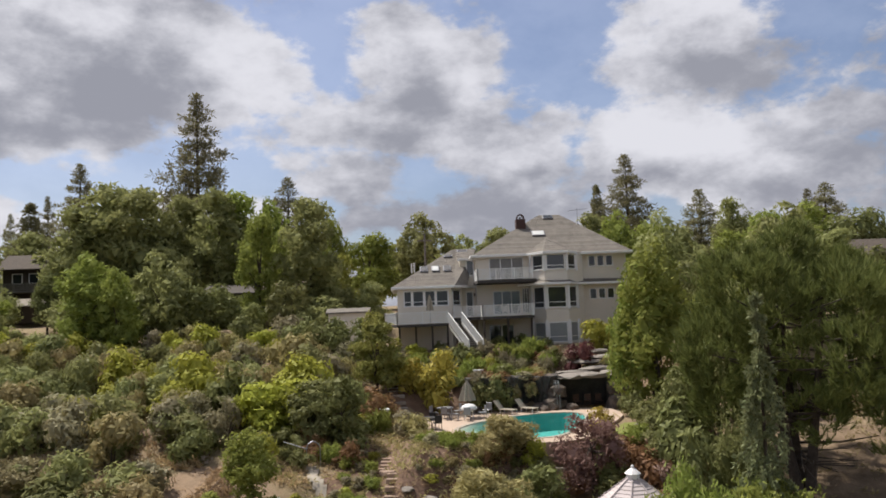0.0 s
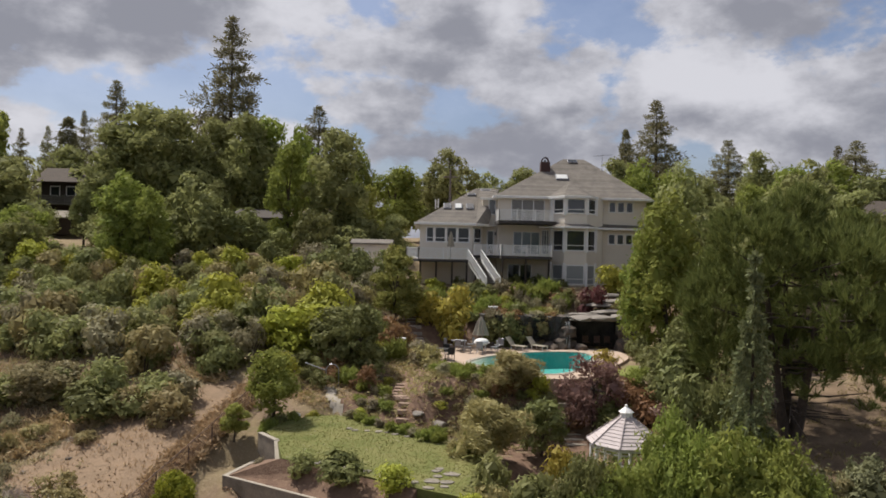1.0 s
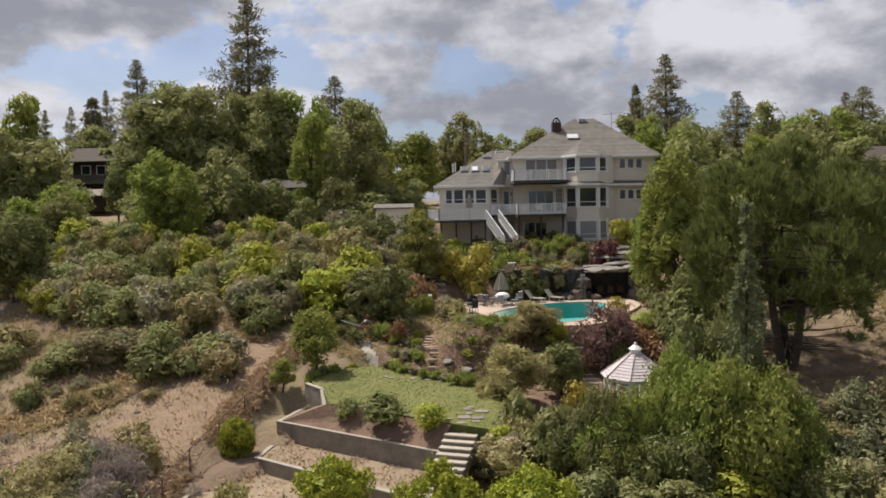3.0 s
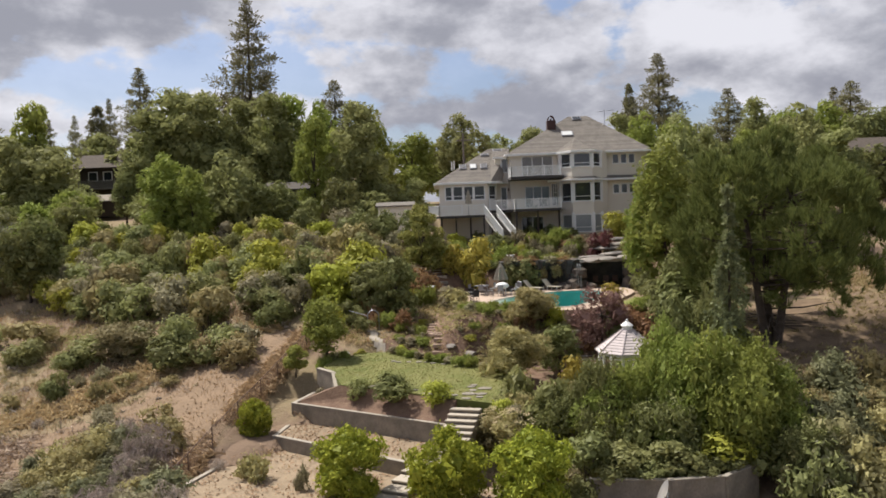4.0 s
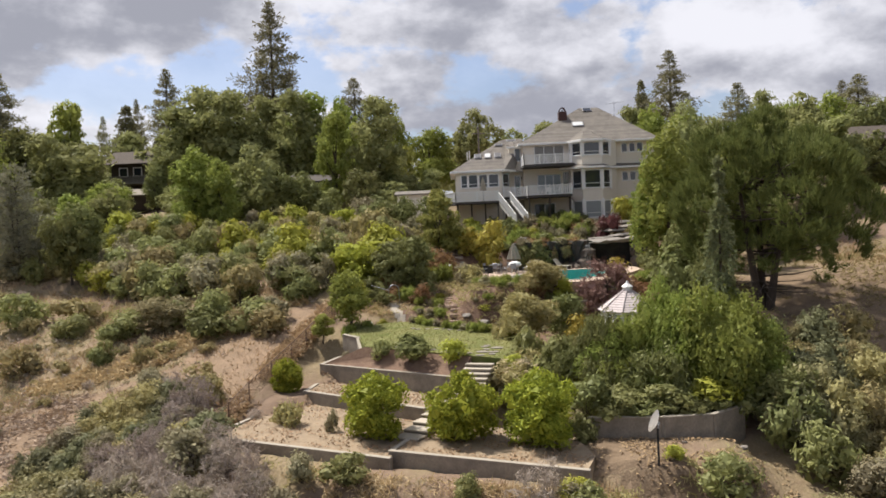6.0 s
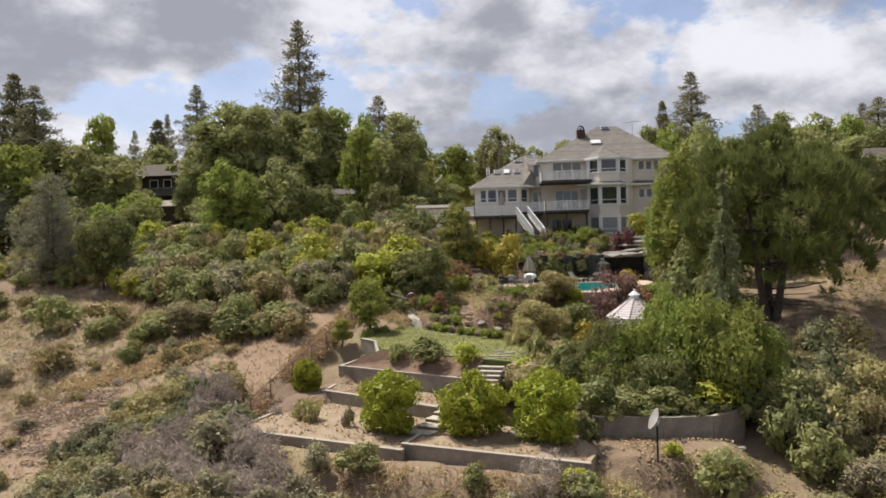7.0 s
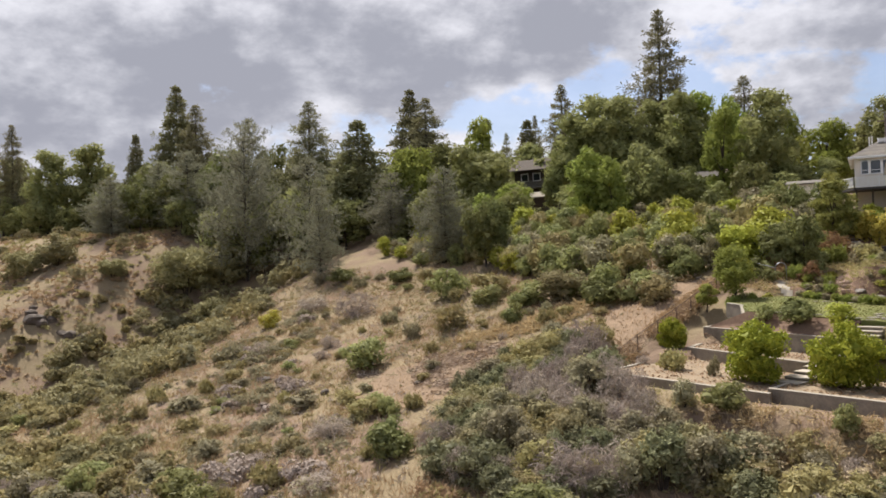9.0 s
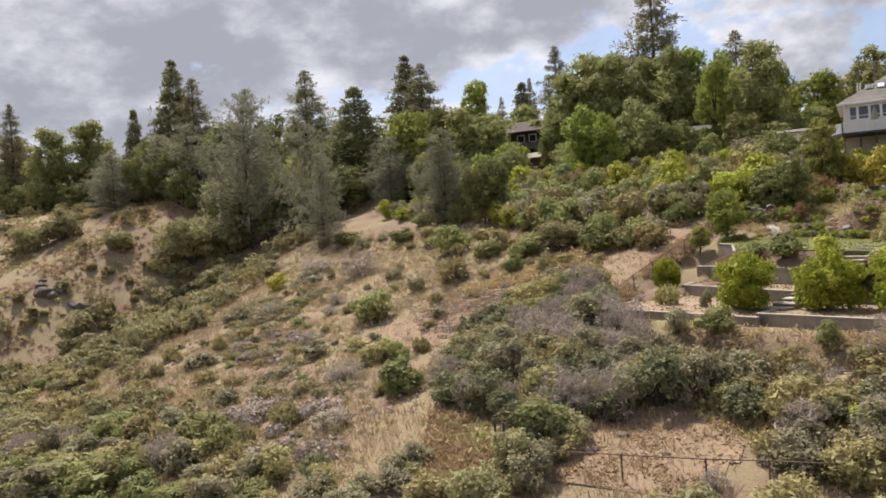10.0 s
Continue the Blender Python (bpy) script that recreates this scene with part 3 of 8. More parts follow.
def house():
    H = thing("house", (0, 0, 0), "large beige stucco house with grey hip roofs and white trim", "house")
    G = 17.2  # ground
    E = 25.85  # eave

    def wall(pts, z0, z1, label=""):
        bm = bmesh.new()
        prism(bm, pts, z0, z1)
        return part("wall", bm, M_STUCCO, H, label)

    # main block with its three-storey bay, and the set-back block beside it
    wall([(7.2, 77.5), (12.2, 77.5), (12.2, 90.5), (7.2, 90.5)], G, E)
    wall([(12.204, 77.0), (13.3, 75.3), (15.4, 75.3), (16.6, 76.7), (17.3, 77.3), (17.3, 90.5), (12.204, 90.5)], G - 0.3, E)
    wall([(17.304, 77.9), (21.6, 77.9), (21.6, 90.5), (17.304, 90.5)], G, E - 0.05)
    # left wing and the link between
    wall([(-0.25, 75.6), (4.7, 75.6), (5.75, 77.2), (5.75, 88), (-0.25, 88)], G, 23.05)
    wall([(5.754, 78.3), (7.196, 78.3), (7.196, 88), (5.754, 88)], G, 25.6)

    # windows of the bay: upper, main and basement storeys
    for (a, b, f0, f1) in (((12.204, 77.0), (13.3, 75.3), 0.22, 0.95), ((13.3, 75.3), (15.4, 75.3), 0.07, 0.93), ((15.4, 75.3), (16.6, 76.7), 0.06, 0.84)):
        p = (a[0] + (b[0] - a[0]) * f0, a[1] + (b[1] - a[1]) * f0)
        q = (a[0] + (b[0] - a[0]) * f1, a[1] + (b[1] - a[1]) * f1)
        window_unit(H, p, q, 24.2, 25.68, sash=0.42)
        window_unit(H, p, q, 20.7, 22.72, sash=0.55)
        window_unit(H, p, q, 17.55, 19.45, sash=0.55, glass=M_BLIND)
    # white posts at the corners of the bay
    for x, y, turn in ((12.3, 76.75, 28), (13.3, 75.27, 0), (15.4, 75.27, 0), (16.5, 76.5, -25)):
        for z0, z1 in ((17.4, 19.6), (20.6, 22.8), (24.1, 25.72)):
            bm = bmesh.new()
            box(bm, -0.13, 0.13, -0.08, 0.08, z0, z1, 0.01)
            o = part("corner_post", bm, M_TRIM, H)
            o.matrix_basis = pose(x, y, 0, 0, 0, turn)
    # three small windows on each storey of the right block
    for z0, z1 in ((24.5, 25.62), (21.4, 22.5)):
        for k in range(3):
            window_unit(H, (17.95 + k * 0.84, 77.9), (18.72 + k * 0.84, 77.9), z0, z1)
    # sliding doors behind the balcony and the deck, and a paned door
    window_unit(H, (8.45, 77.5), (11.7, 77.5), 23.42, 25.62, panes=3, frame_w=0.08, name="sliding_door", glass=M_CURTAIN)
    window_unit(H, (8.7, 77.5), (11.3, 77.5), 20.3, 22.5, panes=3, frame_w=0.08, name="sliding_door", glass=M_PALEGLASS)
    d = window_unit(H, (11.45, 77.46), (12.15, 77.46), 20.35, 22.7, panes=3, frame_w=0.07, name="door")
    for k in range(1, 5):
        bm = bmesh.new()
        box(bm, 0.05, 0.85, -0.04, 0.03, 20.35 + k * 0.47 - 0.02, 20.35 + k * 0.47 + 0.02)
        part("glazing_bar", bm, M_TRIM, d)
    # wing windows
    for x0, x1 in ((0.3, 1.1), (1.104, 2.2), (2.204, 3.25), (3.254, 4.45)):
        window_unit(H, (x0, 75.6), (x1, 75.6), 21.25, 22.75, sash=0.45)
    window_unit(H, (4.78, 75.72), (5.55, 76.9), 21.25, 22.75, sash=0.45)
    window_unit(H, (6.3, 78.3), (7.1, 78.3), 24.05, 25.6)
    window_unit(H, (6.2, 78.3), (6.95, 78.3), 20.15, 22.6, name="door")
    # lamp beside the upper door
    bm = bmesh.new()
    box(bm, 6.98, 7.1, 78.1, 78.28, 22.1, 22.4, 0.02)
    part("wall_lamp", bm, M_DARK, H)
    # open basement under the decks: shaded patio door
    window_unit(H, (8.2, 77.5), (10.6, 77.5), 17.4, 19.4, panes=2, name="sliding_door")

    # roofs
    def roof(faces, name="roof", label=""):
        bm = bmesh.new()
        for f in faces:
            bm.faces.new([bm.verts.new(p) for p in f])
        base = part(name, bm, M_ROOF, H, label)
        bm = bmesh.new()
        for f in faces:
            roof_face(bm, f)
        tagged(part("shingles", bm, M_ROOF, base), kind="stuff")
        return base

    x0, x1, y0, y1, r0, r1, ry, rz = 6.75, 22.05, 76.95, 91, 14.5, 16.6, 84, 30.35
    main = roof([
        [(x0, y0, E), (x1, y0, E), (r1, ry, rz), (r0, ry, rz)],
        [(x0, y1, E), (x0, y0, E), (r0, ry, rz)],
        [(x1, y0, E), (x1, y1, E), (r1, ry, rz)],
        [(x1, y1, E), (x0, y1, E), (r0, ry, rz), (r1, ry, rz)],
    ], label="grey shingled hip roof with a short ridge")
    # small hip over the bay
    roof([
        [(13.2, 74.95, E + 0.02), (15.5, 74.95, E + 0.02), (14.35, 79.4, E + 1.62)],
        [(11.75, 77.3, E + 0.02), (13.2, 74.95, E + 0.02), (14.35, 79.4, E + 1.62)],
        [(15.5, 74.95, E + 0.02), (16.95, 77.3, E + 0.02), (14.35, 79.4, E + 1.62)],
    ], label="small grey hip roof over the bay")
    # wing roof
    roof([
        [(-0.75, 75.05, 23.05), (4.95, 75.05, 23.05), (5.6, 81.5, 26.85), (5.2, 81.5, 26.85)],
        [(-0.75, 88.4, 23.05), (-0.75, 75.05, 23.05), (5.2, 81.5, 26.85)],
        [(4.95, 75.05, 23.05), (6.3, 77.1, 23.05), (7.6, 81.5, 26.8), (5.6, 81.5, 26.85)],
        [(7.6, 88.4, 23.05), (-0.75, 88.4, 23.05), (5.2, 81.5, 26.85), (7.6, 81.5, 26.8)],
    ], label="grey shingled roof of the wing")
    # low roof over the link
    roof([[(5.5, 77.8, 25.6), (7.3, 77.8, 25.6), (7.3, 81.6, 26.9), (5.5, 81.6, 26.9)]], label="low grey roof over the link")
    # skirt roof between the storeys
    def ring(path, z, up, back):
        return [[(*a, z), (*b, z), (b[0], b[1] + back, z + up), (a[0], a[1] + back, z + up)] for a, b in zip(path, path[1:])]
    roof(ring([(11.1, 76.3), (12.6, 75.4), (13.2, 74.75), (15.5, 74.75), (16.6, 76.6), (17.6, 77.0), (21.95, 77.2)], 22.98, 0.5, 1.1), label="narrow shingled skirt roof between the storeys")
    # fascia boards and gutters
    def fascia(path, z, h=0.2):
        for a, b in zip(path, path[1:]):
            L = math.dist(a, b)
            bm = bmesh.new()
            box(bm, -L / 2 - 0.03, L / 2 + 0.03, -0.06, 0.06, z - h, z + 0.03, 0.01)
            o = part("fascia_board", bm, M_TRIM, H)
            o.matrix_basis = pose((a[0] + b[0]) / 2, (a[1] + b[1]) / 2, 0, 0, 0, math.degrees(math.atan2(b[1] - a[1], b[0] - a[0])))

    fascia([(x0, y1), (x0, y0), (12.0, y0), (13.2, 74.9), (15.5, 74.9), (16.9, y0 + 0.2), (17.3, y0 + 0.05), (x1, y0), (x1, y1)], E + 0.02)
    fascia([(11.1, 77.4), (11.1, 76.25), (12.6, 75.35), (13.2, 74.7), (15.5, 74.7), (16.6, 76.55), (17.6, 76.95), (21.95, 77.15), (21.95, 78.5)], 23.0, 0.17)
    fascia([(-0.75, 88.4), (-0.75, 75.0), (4.95, 75.0), (6.3, 77.05)], 23.08)
    fascia([(5.5, 77.8), (7.25, 77.8)], 25.66, 0.16)
    # soffits close the roofs from below
    for pts, z in (([(6.75, 76.95), (12.0, 76.95), (13.2, 74.95), (15.5, 74.95), (16.9, 77.1), (22.05, 76.95), (22.05, 91), (6.75, 91)], E - 0.06), ([(-0.75, 75.05), (4.95, 75.05), (6.3, 77.1), (7.2, 78.2), (7.2, 88.4), (-0.75, 88.4)], 22.98), ([(11.1, 76.3), (12.6, 75.4), (13.2, 74.75), (15.5, 74.75), (16.6, 76.6), (17.6, 77.0), (21.95, 77.2), (21.95, 78.4), (11.1, 78.4)], 22.86)):
        bm = bmesh.new()
        prism(bm, pts, z - 0.04, z)
        part("soffit", bm, M_TRIM, H)
    # downpipes
    for x, y, za, zb in ((17.25, 77.4, G, E - 0.2), (16.45, 77.1, G, 22.9), (21.55, 77.8, 22.9, E - 0.2)):
        bm = bmesh.new()
        tube(bm, (x, y, za), (x, y, zb), 0.05, 0.05, 8)
        part("downpipe", bm, M_TRIM, H)
    # chimney with its arched cap
    bm = bmesh.new()
    box(bm, 11.8, 12.7, 81.4, 82.3, 27.5, 29.3, 0.02)
    ch = part("chimney", bm, M_STUCCO, H)
    bm = bmesh.new()
    box(bm, 11.78, 12.72, 81.38, 82.32, 28.7, 29.72, 0.03)
    part("brick_crown", bm, M_BRICK, ch, "dark red brick crown")
    for y in (81.6, 82.1):
        bm = bmesh.new()
        for k in range(10):
            a0, a1 = math.pi * k / 10, math.pi * (k + 1) / 10
            beam(bm, (12.25 - 0.36 * math.cos(a0), y, 29.7 + 0.5 * math.sin(a0)), (12.25 - 0.36 * math.cos(a1), y, 29.7 + 0.5 * math.sin(a1)), 0.09, 0.09)
        part("arched_cap", bm, M_BRICK, ch, "arched dark chimney cap")
    bm = bmesh.new()
    tube(bm, (12.25, 81.85, 29.7), (12.25, 81.85, 29.95), 0.1, 0.09, 10)
    part("flue", bm, M_DARK, ch)
    # skylights on the slopes
    def skylight(x, y, z, slope, w=0.95, h=1.2, glass=None):
        s = new("skylight")
        s.parent = H
        s.matrix_basis = pose(x, y, z, slope)
        bm = bmesh.new()
        box(bm, -w / 2, w / 2, -h / 2, h / 2, 0, 0.12, 0.02)
        part("skylight_frame", bm, M_METAL, s)
        bm = bmesh.new()
        box(bm, -w / 2 + 0.08, w / 2 - 0.08, -h / 2 + 0.08, h / 2 - 0.08, 0.1, 0.15, 0.01)
        part("skylight_pane", bm, glass or M_SKYLIGHT, s)

    sm = math.degrees(math.atan2(rz - E, ry - y0))
    sw = math.degrees(math.atan2(3.8, 6.45))
    skylight(13.75, 80.35, E + (80.35 - y0) * (rz - E) / (ry - y0) + 0.04, sm, 1.25, 1.0)
    skylight(15.3, 83.4, E + (83.4 - y0) * (rz - E) / (ry - y0) + 0.04, sm, 1.0, 0.7, M_GLASS)
    for x, g in ((2.3, M_DIMLIGHT), (3.4, None), (4.5, M_DIMLIGHT)):
        skylight(x, 77.9, 23.05 + (77.9 - 75.05) * 3.8 / 6.45 + 0.04, sw, 0.72, 1.05, g)
    skylight(4.75, 80.2, 23.05 + (80.2 - 75.05) * 3.8 / 6.45 + 0.04, sw, 0.85, 0.5, M_DIMLIGHT)
    skylight(6.2, 80.9, 26.62, sw, 1.0, 0.6, M_DIMLIGHT)
    # vents and an aerial
    for x, y, z in ((18.0, 82.0, 28.9), (19.0, 82.5, 28.2), (1.2, 80.0, 25.2), (1.45, 80.4, 25.3)):
        bm = bmesh.new()
        tube(bm, (x, y, z - 0.6), (x, y, z + 0.35), 0.07, 0.07, 8)
        part("roof_vent", bm, M_WHITE, H)
    bm = bmesh.new()
    tube(bm, (19.2, 87, 27.5), (19.2, 87, 31.4), 0.03, 0.025, 6)
    beam(bm, (18.2, 87, 31.1), (20.4, 87, 31.3), 0.03)
    for k in range(7):
        x = 18.3 + 0.33 * k
        beam(bm, (x, 86.6 + 0.02 * k, 31.12 + 0.03 * k), (x, 87.4 - 0.02 * k, 31.12 + 0.03 * k), 0.02)
    part("aerial", bm, M_METAL, H, "thin television aerial")

    # balcony
    bm = bmesh.new()
    box(bm, 6.95, 12.25, 73.5, 77.49, 23.12, 23.38, 0.02)
    b = part("balcony", bm, M_DECKEDGE, H)
    railing(b, [(7.0, 77.3), (7.0, 73.55), (11.9, 73.55)], 23.38)
    # main deck, wing deck and the stair between them
    bm = bmesh.new()
    prism(bm, [(4.75, 74.4), (7.15, 74.4), (7.15, 72.45), (11.75, 72.45), (12.2, 77.48), (7.19, 77.48), (7.19, 78.28), (5.76, 78.28), (5.76, 76.9), (4.75, 75.4)], 19.9, 20.13)
    b = part("deck", bm, M_DECKEDGE, H, "timber deck on posts")
    railing(b, [(4.8, 74.45), (7.2, 74.45), (7.2, 72.5), (11.7, 72.5)], 20.13)
    for x, y in ((7.3, 72.7), (9.4, 72.7), (11.5, 72.7), (5.0, 74.6)):
        bm = bmesh.new()
        box(bm, x - 0.08, x + 0.08, y - 0.08, y + 0.08, 17.2, 19.9, 0.01)
        part("deck_post", bm, M_BROWN, b)
    bm = bmesh.new()
    prism(bm, [(-1.4, 73.2), (-0.3, 70.95), (4.1, 70.95), (4.1, 75.58), (-0.27, 75.58), (-0.27, 76.5), (-1.4, 76.5)], 19.5, 19.72)
    b = part("deck", bm, M_DECKEDGE, H, "timber deck beside the wing")
    railing(b, [(-1.35, 76.4), (-1.35, 73.2), (-0.28, 71.0), (4.05, 71.0)], 19.72)
    for x, y in ((-0.1, 71.2), (1.3, 71.2), (2.7, 71.2), (4.0, 71.2)):
        bm = bmesh.new()
        box(bm, x - 0.08, x + 0.08, y - 0.08, y + 0.08, 17.2, 19.5, 0.01)
        part("deck_post", bm, M_BROWN, b)
    # skirt behind the wing deck
    s = new("stair")
    s.parent = H
    for k in range(14):
        bm = bmesh.new()
        t = k / 14
        box(bm, 4.2 + 1.5 * t, 5.35 + 1.5 * t, 73.6 - 3.6 * t - 0.3, 73.6 - 3.6 * t, 19.7 - 2.45 * t - 0.05, 19.7 - 2.45 * t, 0.008)
        part("step", bm, M_DECKEDGE, s)
    for dx in (0.0, 1.2):
        railing(s, [(4.2 + dx, 73.6, 19.75), (5.7 + dx, 70.0, 17.3)], 0, 0.95)
        bm = bmesh.new()
        beam(bm, (4.2 + dx, 73.6, 19.6), (5.7 + dx, 70.0, 17.15), 0.06, 0.28)
        part("stringer", bm, M_TRIM, s)
    return H


M_BLIND = mat("closed_blinds", (0.257, 0.273, 0.281), 0.3, var=0.1, spec=0.7)
M_CURTAIN = mat("curtained_glass", (0.203, 0.191, 0.176), 0.25, var=0.25, scale=0.8, spec=0.7)
M_PALEGLASS = mat("pale_blue_glass", (0.133, 0.172, 0.195), 0.12, var=0.3, scale=0.6, spec=0.8)
M_SKYLIGHT = mat("skylight_dome", (0.671, 0.671, 0.636), 0.2, var=0.05, spec=0.8)
M_DIMLIGHT = mat("dim_skylight", (0.156, 0.148, 0.136), 0.25, spec=0.7)
M_DECKEDGE = mat("dark_deck_timber", (0.0585, 0.0507, 0.0468), 0.85, scale=2, fine=30)
house()

# ---- beds of earth laid over the garden slopes ----
def earth_bed(name, poly, m, label, lift=0.05, step=0.5):
    """Bare garden soil that follows the slope inside an outline."""
    def within(x, y):
        hit = False
        for (ax, ay), (bx, by) in zip(poly, poly[1:] + poly[:1]):
            if (ay > y) != (by > y) and x < (bx - ax) * (y - ay) / (by - ay) + ax:
                hit = not hit
        return hit
    xs, ys = [p[0] for p in poly], [p[1] for p in poly]
    bm, vs = bmesh.new(), {}

    def v(i, j):
        if (i, j) not in vs:
            x, y = min(xs) + i * step, min(ys) + j * step
            vs[i, j] = bm.verts.new((x, y, rough_z(x, y) + lift))
        return vs[i, j]
    for i in range(int((max(xs) - min(xs)) / step) + 1):
        for j in range(int((max(ys) - min(ys)) / step) + 1):
            if within(min(xs) + (i + 0.5) * step, min(ys) + (j + 0.5) * step):
                f = bm.faces.new((v(i, j), v(i + 1, j), v(i + 1, j + 1), v(i, j + 1)))
                f.smooth = True
    one_mesh(name, bm, m, label, "garden bed", kind="structure")


earth_bed("garden_bed_1", [(-4.5, 48), (-1.2, 46), (2, 44.4), (5, 43), (8, 44.5), (7, 47.2), (5.6, 49.2), (3.4, 49.7), (1.4, 52.4), (-3.5, 55)], M_MULCH, "reddish mulch bank between lawn and pool")
earth_bed("garden_bed_2", [(-4, 62), (2.4, 62), (6.5, 63.8), (11, 64.5), (17.5, 64), (18, 71), (-4, 72)], M_MULCH, "mulched garden bed below the house")
earth_bed("garden_bed_3", [(3.5, 34), (8, 30), (14, 31), (17, 40), (16, 48), (10, 46), (5, 42.5)], M_MULCH, "shaded mulch round the gazebo", step=0.6)

M_PATCH = mat("watered_grass", (0.14, 0.165, 0.035), 0.9, scale=1.4, fine=14, bump=0.02, other=(0.20, 0.205, 0.06), spec=0.2)
earth_bed("lawn_patch", [(12.6, 48.2), (15.4, 50.6), (16.2, 53.6), (14.4, 54.4), (12.6, 51.2)], M_PATCH, "small patch of bright lawn beside the pool", 0.07, 0.3)
# soil with the shade of shrubs and pine put into its colour
M_SHADESOIL = mat("shade_darkened_soil", (0.117, 0.0819, 0.053), 0.95, scale=0.9, fine=8, bump=0.12, other=(0.234, 0.168, 0.109), spec=0.15)
earth_bed("garden_bed_4", [(5.0, 22.2), (9.0, 21.8), (9.9, 24.0), (9.4, 26.5), (5.7, 26.9)], M_SHADESOIL, "soil below the curved wall, darkened for the shrubs' shade", 0.03, 0.4)
# dark sheet over the slope, painting the pine's shade into the litter
earth_bed("garden_bed_5", [(13, 31.5), (20, 30), (28, 31), (33, 37), (30, 48), (16, 49), (13.5, 38)], M_SHADESOIL, "needle litter under the broad pine, darkened for tree shade", 0.03, 0.6)
TRACK = [(-13.9, 31), (-12.9, 36), (-11.6, 42), (-10.4, 47), (-9.6, 51.5), (-12.5, 52), (-16.5, 47), (-20, 43), (-26, 39.5), (-33, 37), (-33, 31), (-27, 28), (-23.5, 30), (-21, 34.5), (-16.5, 36.5)]
M_TRACK = mat("trodden_dirt", (0.277, 0.195, 0.129), 0.95, scale=0.7, fine=6, bump=0.16, other=(0.195, 0.14, 0.093), spec=0.1)
DEBRIS = [(-31, 37), (-29.3, 41.2), (-22.4, 40.3), (-16.5, 40.2), (-15.2, 38.6), (-21.5, 36.3), (-23.3, 30.2), (-26.7, 31.2)]
earth_bed("dirt_track", TRACK, M_TRACK, "trodden reddish dirt beside the fence", 0.04, 0.6)

# ---- gazebo ----
def gazebo():
    g = thing("gazebo", (9.17, 34.5, 10.2), "white octagonal gazebo with a shingled roof and cupola", "gazebo", turn=22.5)

    def ring(r, k, n=8):
        a = 2 * math.pi * k / n
        return Vector((r * math.cos(a), r * math.sin(a), 0))

    bm = bmesh.new()
    prism(bm, [tuple(ring(1.55, k)[:2]) for k in range(8)], -0.3, 0.1)
    part("floor_deck", bm, M_WHITE, g)
    for k in range(8):
        p, q = ring(1.45, k), ring(1.45, k + 1)
        bm = bmesh.new()
        box(bm, p.x - 0.06, p.x + 0.06, p.y - 0.06, p.y + 0.06, 0.1, 2.36, 0.01)
        part("post", bm, M_WHITE, g)
        for nm, z, w in (("beam", 2.28, 0.14), ("valance", 2.08, 0.05)):
            bm = bmesh.new()
            beam(bm, p + Vector((0, 0, z)), q + Vector((0, 0, z)), w)
            part(nm, bm, M_WHITE, g)
        if k in (5, 6):
            continue
        rail = new("railing")
        rail.parent = g
        for z in (0.25, 0.95):
            bm = bmesh.new()
            beam(bm, p + Vector((0, 0, z)), q + Vector((0, 0, z)), 0.06)
            part("rail", bm, M_WHITE, rail)
        for j in range(1, 8):
            m = p.lerp(q, j / 8)
            bm = bmesh.new()
            box(bm, m.x - 0.02, m.x + 0.02, m.y - 0.02, m.y + 0.02, 0.25, 0.95)
            part("picket", bm, M_WHITE, rail)
    # roof: courses of shingles on eight facets
    n, r0, r1, z0, z1 = 9, 1.68, 0.24, 2.35, 3.42
    roof = new("roof")
    roof.parent = g
    for c in range(n):
        a, b = c / n, (c + 1.25) / n
        ra, rb = r0 + (r1 - r0) * a, r0 + (r1 - r0) * min(1, b)
        za, zb = z0 + (z1 - z0) * a + 0.035, z0 + (z1 - z0) * min(1, b)
        bm = bmesh.new()
        A, B = ring(ra, 0), ring(ra, 1)
        C, D = ring(rb, 1), ring(rb, 0)
        vs = [bm.verts.new((v.x, v.y, z)) for v, z in ((A, za), (B, za), (C, zb), (D, zb), (A, za - 0.04), (B, za - 0.04))]
        bm.faces.new(vs[:4])
        bm.faces.new((vs[4], vs[5], vs[1], vs[0]))
        me = mesh_of("shingle_course", bm, M_PINKSHINGLE)
        for k in range(8):
            s = new("shingle_course", me)
            s.parent = roof
            s.matrix_basis = pose(0, 0, 0, 0, 0, 45 * k)
    for k in range(8):
        bm = bmesh.new()
        beam(bm, ring(r0, k) + Vector((0, 0, z0 + 0.06)), ring(r1, k) + Vector((0, 0, z1 + 0.05)), 0.05, 0.03)
        part("hip_cap", bm, M_PINKSHINGLE, roof)
    cup = new("cupola")
    cup.parent = g
    for nm, ra, rb, za, zb in (("drum", 0.26, 0.26, 3.4, 3.62), ("cap", 0.33, 0.2, 3.62, 3.74), ("dome", 0.2, 0.06, 3.74, 3.84)):
        bm = bmesh.new()
        tube(bm, (0, 0, za), (0, 0, zb), ra, rb, 8)
        part(nm, bm, M_WHITE, cup)
    bm = bmesh.new()
    bmesh.ops.create_icosphere(bm, subdivisions=2, radius=0.07, matrix=Matrix.Translation((0, 0, 3.88)))
    part("finial", bm, M_WHITE, cup)


M_PINKSHINGLE = mat("pinkish_white_shingle", (0.484, 0.421, 0.406), 0.8, scale=4, fine=20, other=(0.39, 0.335, 0.328), rand=0.07)
gazebo()

